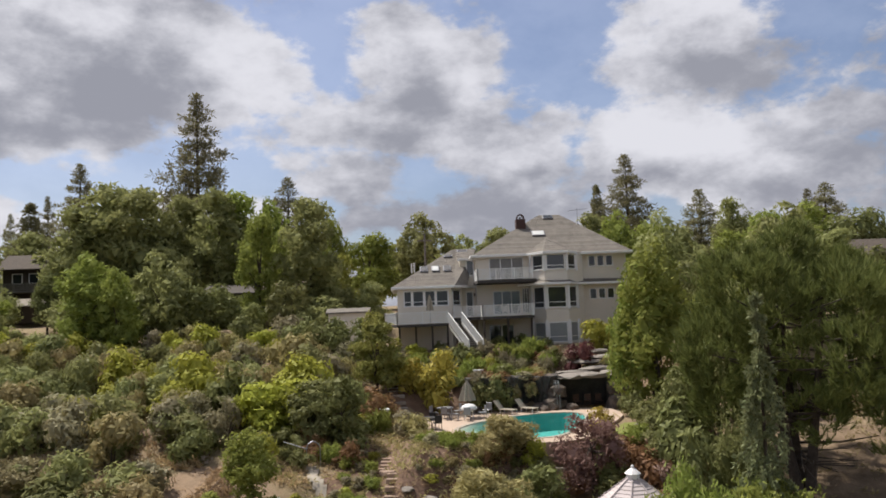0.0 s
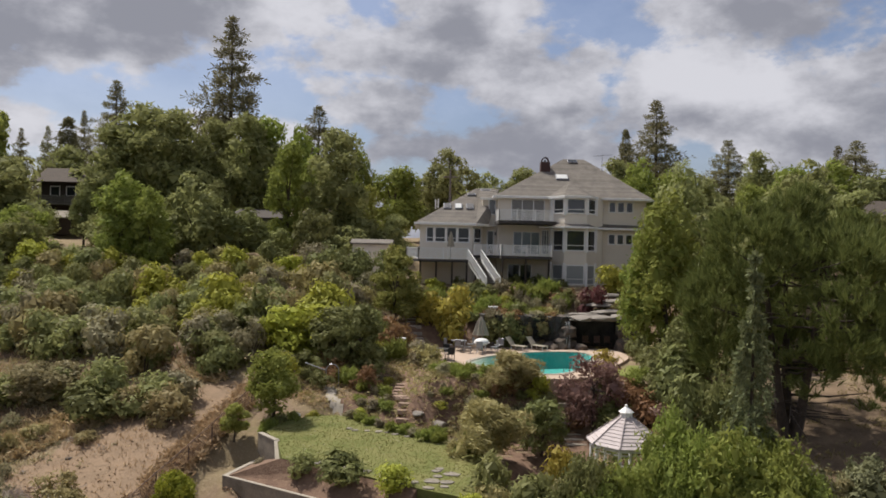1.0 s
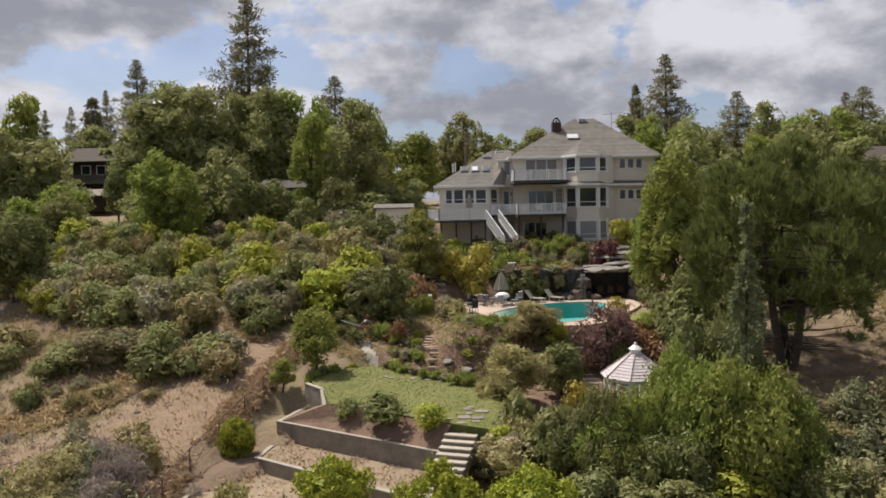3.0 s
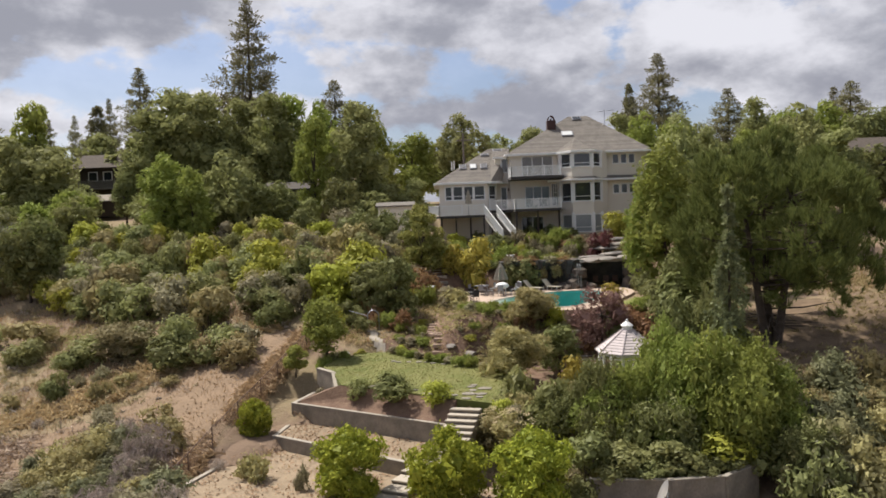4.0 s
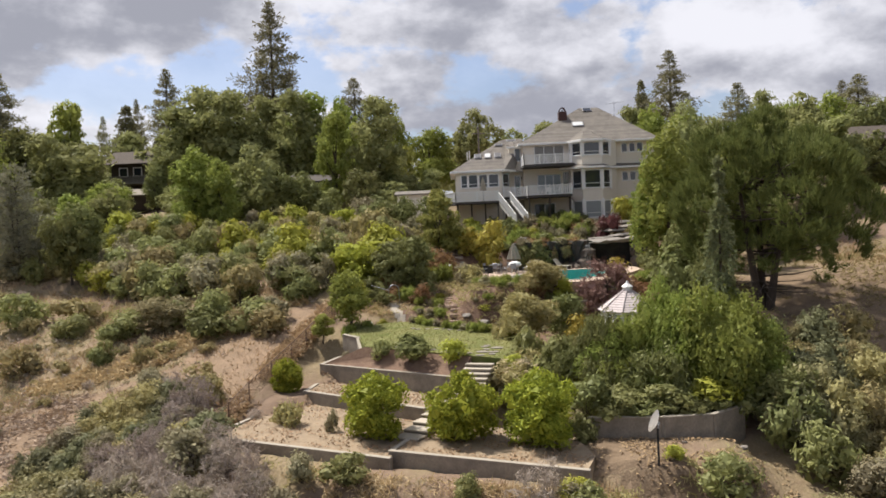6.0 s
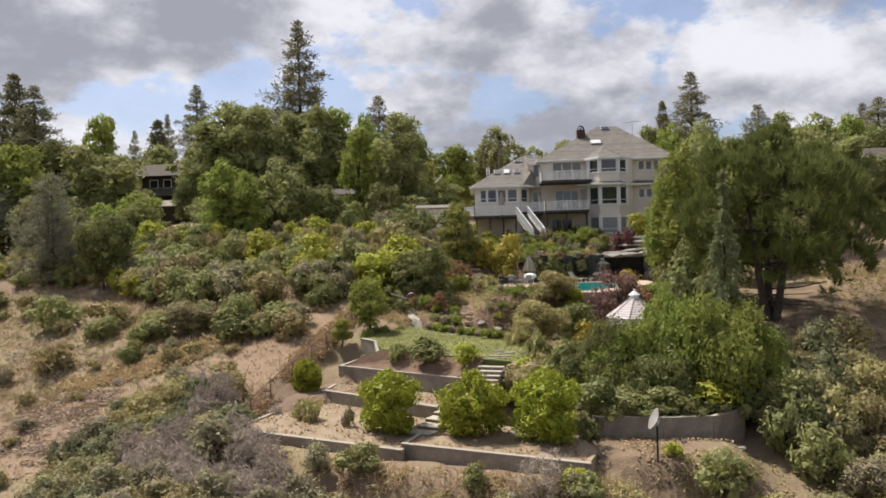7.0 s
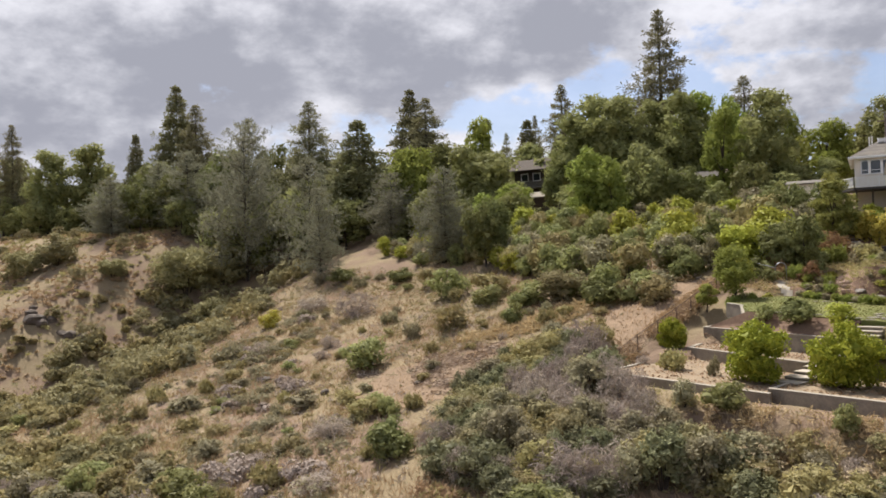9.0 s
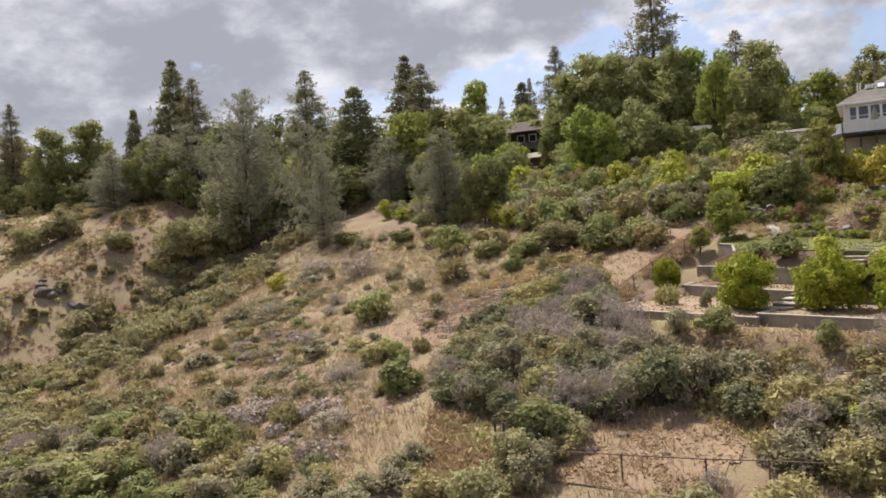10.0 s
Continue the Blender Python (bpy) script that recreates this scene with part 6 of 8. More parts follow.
L_PINE = leaf_mat("pine_needles", (0.155, 0.17, 0.105), (0.275, 0.29, 0.18), through_light=0.3)
L_FIR = leaf_mat("fir_needles", (0.15, 0.165, 0.095), (0.25, 0.27, 0.16), through_light=0.25)
L_GREYPINE = leaf_mat("grey_pine_needles", (0.175, 0.20, 0.152), (0.28, 0.305, 0.235), through_light=0.3)
L_BIGPINE = leaf_mat("broad_pine_needles", (0.088, 0.13, 0.042), (0.205, 0.262, 0.09), through_light=0.3)
L_CEDAR = leaf_mat("cedar_needles", (0.105, 0.14, 0.075), (0.25, 0.29, 0.16), through_light=0.3)
L_PURPLE = leaf_mat("purple_leaves", (0.180, 0.126, 0.114), (0.300, 0.222, 0.198))
L_RED = leaf_mat("dark_red_leaves", (0.095, 0.045, 0.047), (0.165, 0.085, 0.082))
L_RUST = leaf_mat("rusty_leaves", (0.19, 0.125, 0.07), (0.27, 0.185, 0.10))
L_YELLOW = leaf_mat("yellow_leaves", (0.27, 0.265, 0.06), (0.42, 0.385, 0.09))
L_FRESH = leaf_mat("fresh_leaves", (0.25, 0.30, 0.05), (0.40, 0.44, 0.09))
L_STRAW = leaf_mat("straw", (0.32, 0.258, 0.162), (0.45, 0.372, 0.245))

# one of each kind, grown apart from the place, then set where they stand and taken away
KINDS = {}


def kind(key, width, height, makers):
    KINDS[key] = (width, height, makers)


kind("oak", 9, 10, [broadleaf("oak_tree", s, 10, 4.5, 0.4, 34, 2250, 0.4, L_OAK, "round-crowned oak with dull green leaves", lobe_r=1.35, loose=0.04) for s in (1, 2, 3)])
kind("dark", 9, 10, [broadleaf("tree", s, 10, 4.5, 0.3, 34, 2250, 0.4, L_DARK, "dense dark green broad-leaved tree", lobe_r=1.3, loose=0.04) for s in (4, 5)])
kind("bright", 7, 10, [broadleaf("tree", s, 10, 3.5, 0.3, 36, 2700, 0.33, L_BRIGHT, "upright tree with fresh bright green leaves", lobe_r=0.95, taper=0.4, loose=0.05, lean=0.5) for s in (6, 7, 8)])
kind("lime", 6, 10, [broadleaf("tree", s, 10, 3.0, 0.8, 22, 3000, 0.34, L_LIME, "slender tree with yellow-green leaves", lobe_r=1.1, taper=0.5) for s in (9, 10)])
kind("feather", 8, 10, [broadleaf("tree", s, 10, 4.0, 2.5, 20, 2600, 0.36, L_OAK, "loose open-crowned tree against the sky", lobe_r=1.2, inner=0.0, core=False) for s in (11, 12)])
kind("pine", 9, 28, [conifer("pine_tree", s, 28, 5.0, 0.12, 28, 6, 26, 0.9, L_PINE, "tall ragged dark green ponderosa pine", shape=0.85, thin=0.1, ragged=0.35, blades=6) for s in (13, 14, 15)])
kind("fir", 8, 18, [conifer("fir_tree", s, 18, 4.4, 0.04, 26, 7, 18, 0.8, L_FIR, "dense dark conical fir", droop=0.12, shape=0.8, thin=0.15, ragged=0.15) for s in (16, 17)])
kind("greypine", 6, 10, [conifer("grey_pine", s, 10, 3.3, 0.06, 20, 7, 18, 0.46, L_GREYPINE, "wispy grey-green foothill pine", shape=0.55, thin=0.1, up=0.5, ragged=0.5, blades=6) for s in (18, 19, 20)])
kind("cedar", 6, 10, [weeping_cedar(21, 10, 3.0, L_CEDAR, "young cedar with arching limbs and drooping tips")])
kind("bigpine", 14, 13, [broad_pine(60, 13, 7.0, 1.6, 8200, L_BIGPINE, "broad dome-crowned pine with forked trunks")])
kind("citrus", 3.2, 2.9, [broadleaf("citrus_tree", s, 2.9, 1.6, -0.3, 38, 6500, 0.115, L_CITRUS, "round glossy citrus tree, bright green", "tree", lobe_r=0.5, taper=0.2, loose=0.035, lean=0.5) for s in (22, 23)])
kind("magnolia", 6, 8, [broadleaf("magnolia_tree", 24, 8, 3.0, 0.3, 40, 4600, 0.24, L_MAGNOLIA, "magnolia with large pale green leaves", lobe_r=0.8, taper=0.45, inner=0.1, lean=0.5)])
for key, name, lm, label in (("oak", "oak_tree", L_OAK, "tall round-crowned oak with dull green leaves"), ("dark", "tree", L_DARK, "tall dense dark green broad-leaved tree"), ("bright", "tree", L_BRIGHT, "tall tree with fresh bright green leaves")):
    kind(key + "_tall", 9, 17, [broadleaf(name, s, 17, 4.6, 0.6, 52, 3600, 0.42, lm, label, lobe_r=1.5, taper=0.3, loose=0.04, lean=0.6) for s in (64 + len(key), 74 + len(key))])
for key, lm, label in (("big_green", L_DARK, "large spreading dark green shrub"), ("big_bright", L_BRIGHT, "large spreading shrub with long leafy shoots")):
    kind(key, 6, 5, [broadleaf("large_shrub", s, 5, 3.0, -0.3, 44, 6800, 0.17, lm, label, "shrub", lobe_r=0.75, stems=7, trunk_r=0.05, taper=0.3, lean=0.5, loose=0.055, inner=0.2) for s in (len(key) + 90, len(key) + 110)])
kind("big_olive", 6, 5, [broadleaf("large_shrub", s, 5, 3.0, -0.3, 34, 3600, 0.22, L_DUSTY, "large spreading olive-green shrub", "shrub", lobe_r=0.85, stems=7, trunk_r=0.05, taper=0.3, lean=0.6, loose=0.05, inner=0.2) for s in (121, 122)])
kind("plum", 4.5, 4.5, [broadleaf("plum_tree", 90, 4.5, 2.2, 0.3, 26, 2600, 0.15, L_PURPLE, "small tree with dusky purple leaves", lobe_r=0.6, lean=0.5, loose=0.06)])
SHRUB_NAMES = {"s_green": "evergreen_shrub", "s_bright": "leafy_shrub", "s_olive": "olive_shrub", "s_oak": "scrub_oak", "s_grey": "sagebrush", "s_yellow": "yellow_shrub", "s_rust": "rusty_shrub", "s_red": "red_shrub", "s_purple": "purple_shrub"}
for key, lm, seeds, label in (
    ("s_green", L_DARK, (30, 31, 32), "dense dark green shrub on the slope"),
    ("s_bright", L_FRESH, (33, 34, 35), "leafy bright green shrub on the slope"),
    ("s_olive", L_OLIVE, (36, 37, 38), "dusty olive-green shrub in dry soil"),
    ("s_oak", L_OAK, (46, 47, 48), "scrubby dull green oak bush"),
    ("s_grey", L_GREY, (39, 40, 41), "soft grey-green sagebrush in dry soil"),
    ("s_yellow", L_YELLOW, (42,), "shrub dusted with yellow flowers"),
    ("s_rust", L_RUST, (43,), "shrub with rusty brown leaves"),
    ("s_red", L_RED, (44,), "round shrub with dark red leaves"),
    ("s_purple", L_PURPLE, (45,), "shrub with dusky purple leaves"),
):
    kind(key, 3, 2.4, [broadleaf(SHRUB_NAMES[key], s, 2.4, 1.5, -0.3, 14, 640, 0.2, lm, label, "shrub", lobe_r=0.6, stems=7, trunk_r=0.03, taper=0.3, inner=0.15, lean=0.84, loose=0.06) for s in seeds])
    if key in ("s_green", "s_olive", "s_oak", "s_grey"):
        kind(key + "_fine", 3, 2.4, [broadleaf(SHRUB_NAMES[key], s, 2.4, 1.5, -0.3, 20, 1250, 0.14, {"s_green": L_CHAPARRAL, "s_oak": L_DUSTY}.get(key, lm), label, "shrub", lobe_r=0.5, stems=9, trunk_r=0.03, taper=0.3, inner=0.2, lean=0.75, loose=0.06) for s in seeds[:2]])
kind("s_lilac", 3, 2.0, [broadleaf("dead_brush", s, 2.0, 1.55, -0.25, 22, 900, 0.26, L_LILAC, "bare grey-lilac tangle of dead brush", "shrub", lobe_r=0.5, stems=14, trunk_r=0.022, taper=0.2, inner=0.4, lean=0.2, long=2.2, thin=0.16, bark=M_TWIG, core=False) for s in (50, 51)])
kind("s_low", 2, 0.9, [broadleaf("low_shrub", s, 0.9, 1.0, -0.12, 9, 420, 0.19, (L_OLIVE, L_GREY)[s % 2], "low dry shrub among straw grass", "shrub", lobe_r=0.36, stems=6, trunk_r=0.02, lean=0.35, loose=0.09, inner=0.3) for s in (52, 53)])
kind("s_leafy", 1.6, 0.8, [broadleaf("perennial", s, 0.8, 0.8, 0.0, 12, 520, 0.2, L_BRIGHT, "leafy green garden plant", "plant", lobe_r=0.3, stems=6, trunk_r=0.012, long=2.6, thin=0.3, lean=0.3) for s in (54, 55)])
kind("willow", 4, 4, [broadleaf("tree", 56, 4, 2.0, 0.3, 24, 3600, 0.2, L_OLIVE, "small tree with fine grey-olive leaves", lobe_r=0.7, inner=0.2, lean=0.4, long=2.2, thin=0.35)])
L_BLOSSOM = leaf_mat("cream_blossom", (0.46, 0.43, 0.27), (0.62, 0.58, 0.42), through_light=0.2)


def flowering_bush(seed):
    """An olive bush with flat heads of cream flowers over its top."""
    ob = broadleaf("flowering_shrub", seed, 2.0, 1.2, -0.2, 12, 900, 0.15, L_OLIVE, "olive shrub covered in cream flower heads", "shrub", lobe_r=0.5, stems=6, trunk_r=0.025, taper=0.3, lean=0.6)
    rng = np.random.default_rng(seed)
    a, k = rng.uniform(0, 6.28, 46), np.sqrt(rng.uniform(0, 1, 46))
    C = np.stack([1.15 * k * np.cos(a), 1.15 * k * np.sin(a), 2.05 - 0.9 * k ** 2 + rng.normal(size=46) * 0.06], 1)
    P = np.repeat(C, 12, axis=0) + rng.normal(size=(46 * 12, 3)) * (0.07, 0.07, 0.02)
    fl = new("blossom", leaves_mesh("blossom", P, unit(rng.normal(size=P.shape) * 0.5 + (0, 0, 1)), 0.06, L_BLOSSOM, rng, 1.0, 0.9))
    fl.parent = ob
    tagged(fl, "flat heads of cream flowers", kind="stuff")
    return ob


kind("s_blossom", 2.4, 2.0, [flowering_bush(s) for s in (58, 59)])
KIND_RNG = random.Random(5)


def inside(x, y, poly):
    hit = False
    for (ax, ay), (bx, by) in zip(poly, poly[1:] + poly[:1]):
        if (ay > y) != (by > y) and x < (bx - ax) * (y - ay) / (by - ay) + ax:
            hit = not hit
    return hit


def stand_z(x, y):
    """The height of whatever lies uppermost here: terrace, lawn or slope."""
    if inside(x, y, LAWN):
        return lawn_z(x, y)
    return max([rough_z(x, y)] + [z for poly, z in FLATS if inside(x, y, poly)])


def plant(key, x, y, width, height, z=None, label="", group=""):
    if key in ("oak", "dark", "bright") and height > 1.35 * width:
        key += "_tall"
    if key in ("s_green", "s_oak", "s_olive", "s_bright") and width > 5.4:
        key = "big_olive"
    w0, h0, makers = KINDS[key]
    src = makers[KIND_RNG.randrange(len(makers))]
    sx, sz = width / w0, height / h0 * (1.08 if key.split("_")[0] in ("oak", "dark", "bright") else 1.0)
    m = pose(x, y, (stand_z(x, y) if z is None else z) - 0.04, 0, 0, KIND_RNG.uniform(0, 360)) @ Matrix.Diagonal((sx, sx * KIND_RNG.uniform(0.92, 1.08), sz, 1))
    return tagged(copy_thing(src, m), label, group=group)

# ---- single trees and shrubs: place, width, height ----
for row in (
    (-29.8, 122.0, 12.8, 33.1),
    (-53.3, 138.0, 10.6, 26.0),
    (-63.9, 150.0, 5.9, 22.5),
    (-16.2, 120.0, 9.3, 19.6),
    (42.9, 150.0, 11.7, 25.7),
    (49.1, 130.0, 8.8, 15.5),
    (64.7, 120.0, 9.4, 14.4),
    (64.0, 124.0, 6.2, 13.9),
    (-75.3, 160.0, 5.6, 20.8),
    (-83.1, 165.0, 5.8, 20.6),
    (-132.0, 116.0, 13.3, 29.1),
    (-91.1, 104.0, 12.7, 24.1),
    (-73.8, 118.0, 10.9, 23.5),
    (-174.1, 100.0, 9.2, 27.4),
):
    plant('pine', *row)
for row in (
    (37.1, 150.0, 6.4, 20.2),
    (-142.0, 120.0, 16.0, 34.2),
    (-74.8, 96.0, 14.3, 19.0),
    (-79.5, 122.0, 12.5, 25.4),
    (-57.8, 130.0, 8.9, 18.5),
    (-144.5, 110.0, 7.7, 23.5),
):
    plant('fir', *row)
for row in (
    (-55.6, 104.0, 7.5, 19.6),
    (-6.9, 96.0, 4.7, 12.6),
    (-17.4, 106.0, 4.5, 12.2),
    (-9.7, 44.3, 1.9, 2.5),
):
    plant('lime', *row)
for row in (
    (-98.1, 95.0, 11.3, 20.9),
    (-45.3, 70.9, 5.9, 11.5),
    (-64.8, 71.2, 5.5, 12.0),
    (-121.5, 84.0, 7.9, 10.8),
    (-87.5, 82.0, 10.9, 23.2),
    (-108.3, 90.0, 9.3, 14.2),
    (-73.1, 80.0, 7.8, 15.9),
    (-117.8, 92.0, 9.7, 12.5),
    (-60.1, 82.0, 4.1, 7.3),
    (-45.7, 70.7, 6.3, 9.5),
):
    plant('greypine', *row)
for row in (
    (-38.4, 100.0, 9.1, 14.1),
    (-36.1, 102.0, 12.5, 17.4),
    (-28.0, 108.0, 9.8, 15.6),
    (-9.7, 90.0, 8.5, 14.6),
    (14.2, 118.0, 7.5, 10.5),
    (25.6, 108.0, 6.1, 11.4),
    (34.8, 100.0, 7.1, 9.0),
    (46.8, 112.0, 6.3, 11.7),
    (-23.8, 84.0, 7.0, 8.7),
    (-59.5, 106.0, 6.6, 11.9),
    (-56.0, 126.0, 9.7, 13.1),
    (-3.0, 86.0, 4.8, 6.5),
    (-5.7, 86.0, 4.2, 6.2),
    (-153.4, 105.0, 14.0, 20.6),
    (-158.4, 98.0, 12.5, 18.6),
    (-184.4, 108.0, 12.6, 21.0),
    (-52.9, 98.0, 12.5, 12.0),
    (-31.1, 100.0, 10.5, 16.1),
    (-23.2, 105.0, 8.8, 16.0),
):
    plant('oak', *row)
for row in (
    (-30.6, 104.0, 9.5, 15.8),
    (0.0, 116.0, 9.0, 11.2),
    (52.7, 92.0, 9.1, 10.0),
    (-53.9, 100.0, 10.4, 12.4),
    (-10.9, 84.0, 6.5, 6.8),
    (-128.3, 100.0, 12.7, 14.4),
    (-100.7, 108.0, 13.4, 18.0),
    (-85.8, 106.0, 11.6, 14.9),
    (-64.2, 108.0, 9.9, 13.8),
    (-68.6, 94.0, 8.3, 7.2),
    (-83.7, 96.0, 10.8, 11.9),
    (-112.9, 105.0, 13.7, 16.1),
    (-38.3, 68.7, 5.7, 7.9),
    (-5.7, 56.0, 5.0, 3.5),
    (-3.8, 60.0, 3.6, 2.2),
    (-38.3, 67.4, 6.1, 7.7),
    (-40.3, 96.0, 4.0, 7.3),
    (15.4, 46.0, 3.5, 4.6),
    (-3.8, 54.0, 3.8, 4.4),
):
    plant('dark', *row)
for row in (
    (-2.8, 70.2, 3.5, 3.4),
):
    plant('dark', *row)
for row in (
    (-21.7, 108.0, 9.1, 17.1),
    (-16.9, 107.0, 6.8, 15.5),
    (-4.1, 108.0, 9.9, 10.9),
    (25.7, 98.0, 7.6, 13.5),
    (29.3, 96.0, 7.5, 13.7),
    (45.8, 100.0, 6.4, 10.2),
    (49.1, 96.0, 7.5, 10.8),
    (-30.6, 82.0, 6.9, 10.1),
    (-26.8, 80.0, 4.5, 8.6),
    (-61.3, 92.0, 11.5, 13.6),
    (-8.0, 46.4, 4.0, 4.4),
    (17.7, 58.0, 6.1, 11.8),
    (16.6, 60.0, 3.8, 9.7),
    (-8.4, 104.0, 4.4, 12.9),
):
    plant('bright', *row)
for row in (
    (3.5, 112.0, 10.2, 13.9),
    (9.4, 116.0, 7.4, 10.9),
    (39.9, 120.0, 7.6, 9.3),
):
    plant('feather', *row)
for row in (
    (-22.5, 20.7, 2.8, 2.1),
    (-25.8, 45.4, 1.9, 1.6),
    (-59.1, 68.0, 4.6, 2.0),
    (-105.3, 70.6, 5.7, 3.4),
    (-122.0, 67.0, 7.5, 4.7),
    (-18.3, 47.4, 4.6, 2.7),
    (-48.6, 65.4, 4.0, 2.0),
    (-2.9, 37.2, 3.1, 1.8, 9.75),
    (14.9, 44.0, 4.0, 4.2),
    (7.3, 62.5, 2.6, 3.0),
    (6.0, 62.0, 2.6, 2.9),
    (-22.4, 51.0, 3.4, 2.3),
    (-19.1, 49.2, 4.1, 2.1),
    (-13.0, 53.0, 3.2, 2.7),
    (-26.4, 50.2, 3.4, 1.8),
    (5.7, 28.2, 2.9, 2.3, 8.2),
    (15.0, 26.4, 3.3, 3.8),
    (-31.4, 78.0, 4.9, 3.7),
):
    plant('s_green', *row)
for row in (
    (5.3, 26.8, 1.8, 1.5),
    (8.3, 27.5, 2.0, 0.9, 8.3),
    (11.9, 28.0, 1.8, 1.0, 8.3),
    (10.7, 46.8, 1.8, 1.5),
):
    plant('s_green', *row)
for row in (
    (-28.5, 28.6, 2.8, 1.5),
    (-36.0, 38.4, 5.1, 2.9),
    (-83.3, 70.0, 9.0, 3.8),
    (-119.2, 70.8, 9.5, 5.6),
    (-94.0, 75.1, 13.3, 8.5),
    (-22.9, 50.8, 5.5, 3.0),
    (-26.0, 50.6, 4.1, 2.5),
    (-31.6, 53.0, 3.8, 2.2),
    (-5.1, 38.6, 2.1, 1.4, 9.75),
    (3.7, 36.0, 3.3, 4.1),
    (5.2, 33.5, 3.9, 4.1),
    (-18.7, 49.2, 4.1, 3.8),
    (-15.3, 47.7, 3.9, 2.7),
    (-25.6, 45.9, 2.1, 2.0),
    (-37.9, 57.0, 5.3, 3.4),
    (7.2, 27.7, 2.6, 1.7, 8.3),
    (9.3, 28.0, 2.9, 1.6, 8.4),
    (14.0, 28.6, 2.7, 1.8, 7.8),
    (-0.1, 21.4, 1.5, 1.6),
    (4.5, 19.6, 1.7, 1.4),
    (10.2, 22.0, 2.9, 2.3),
):
    plant('s_oak', *row)
for row in (
    (-5.2, 23.3, 2.6, 1.6),
    (15.4, 24.7, 3.4, 3.3),
    (-34.4, 80.0, 5.0, 4.0),
    (-5.4, 55.0, 3.5, 3.3),
    (2.4, 32.8, 1.4, 1.2, 8.8),
    (6.6, 27.7, 1.8, 0.9, 8.3),
    (10.4, 27.6, 1.9, 0.9, 8.3),
    (7.4, 46.3, 1.8, 1.4),
):
    plant('s_oak', *row)
for row in (
    (-32.5, 31.2, 3.1, 1.1),
    (-28.3, 45.1, 1.7, 1.3),
    (-31.8, 46.1, 3.7, 2.7),
    (-90.8, 80.5, 10.9, 6.4),
    (-13.7, 46.2, 3.8, 2.6),
    (-42.8, 62.0, 3.8, 2.6),
    (0.8, 52.5, 2.4, 1.8),
    (10.8, 65.0, 3.2, 3.2),
    (-18.0, 53.8, 4.8, 4.2),
    (-16.5, 47.7, 2.9, 2.2),
    (-21.1, 45.6, 1.9, 1.2),
    (-17.7, 44.6, 1.7, 0.8),
    (-32.3, 55.7, 4.7, 2.8),
    (-28.3, 60.4, 4.5, 4.3),
    (17.4, 27.3, 3.1, 3.6),
    (-35.6, 79.0, 4.4, 3.6),
    (3.7, 34.4, 1.9, 1.6, 9.3),
):
    plant('s_olive', *row)
for row in (
    (-57.3, 59.6, 5.3, 1.7),
    (-48.5, 55.6, 5.5, 3.0),
    (-28.8, 24.2, 3.2, 1.4),
    (-11.8, 33.6, 1.1, 0.6),
):
    plant('s_lilac', *row)
for row in (
    (-61.1, 56.4, 3.3, 2.2),
    (2.7, 63.0, 4.4, 4.5),
    (0.7, 64.0, 3.1, 2.9),
    (6.5, 34.0, 2.4, 2.6),
):
    plant('s_yellow', *row)
for row in (
    (-0.6, 35.8, 2.4, 1.5, 9.75),
    (11.8, 28.3, 2.9, 1.6, 8.4),
    (8.6, 23.6, 1.2, 0.8),
    (9.2, 31.4, 3.0, 2.7),
    (-38.3, 80.0, 5.0, 4.0),
    (2.6, 34.0, 1.7, 1.5, 9.2),
):
    plant('s_bright', *row)
for row in (
    (-36.4, 31.1, 3.4, 1.3),
    (-49.8, 32.2, 4.2, 1.4),
    (-24.1, 59.6, 4.4, 3.5),
    (-14.9, 56.3, 4.2, 3.3),
    (-13.9, 48.7, 2.9, 2.2),
    (-7.3, 24.2, 1.7, 1.5),
    (0.3, 54.0, 2.6, 1.9),
    (3.2, 33.4, 1.8, 1.5, 9.0),
    (-7.7, 41.8, 1.0, 0.7, 9.1),
):
    plant('s_grey', *row)
for row in (
    (-31.8, 22.9, 1.8, 0.7),
    (-57.6, 45.6, 3.5, 1.7),
    (-23.3, 47.4, 1.6, 0.9),
    (-21.0, 41.6, 1.3, 0.9),
    (-9.6, 31.9, 2.1, 1.2),
    (-6.9, 30.0, 0.7, 1.1),
):
    plant('s_low', *row)
for row in (
    (-10.8, 38.0, 2.2, 2.3),
):
    plant('citrus', *row)
for row in (
    (-2.2, 57.0, 3.0, 2.6),
    (12.9, 44.0, 3.6, 2.6),
    (5.2, 46.9, 2.2, 2.0),
    (-2.0, 57.0, 2.5, 2.4),
    (9.2, 45.9, 1.9, 1.4),
):
    plant('s_rust', *row)
for row in (
    (-1.9, 64.0, 5.2, 6.7),
):
    plant('magnolia', *row)
for row in (
    (10.0, 45.5, 4.6, 4.9),
):
    plant('plum', *row)
for row in (
    (14.2, 66.0, 2.9, 3.5),
):
    plant('s_red', *row)
for row in (
    (13.9, 32.9, 5.0, 11.7),
):
    plant('cedar', *row)
for row in (
    (12.6, 30.0, 5.3, 7.2),
    (15.3, 31.0, 4.3, 4.2),
    (7.5, 31.5, 4.3, 3.9),
    (10.5, 31.5, 4.2, 4.3),
    (13.0, 32.5, 4.0, 4.0),
    (11.4, 32.2, 4.6, 3.9),
    (13.6, 33.0, 5.0, 4.6),
    (9.6, 31.8, 3.6, 3.0),
    (10.8, 31.6, 3.8, 3.4),
):
    plant('big_bright', *row)
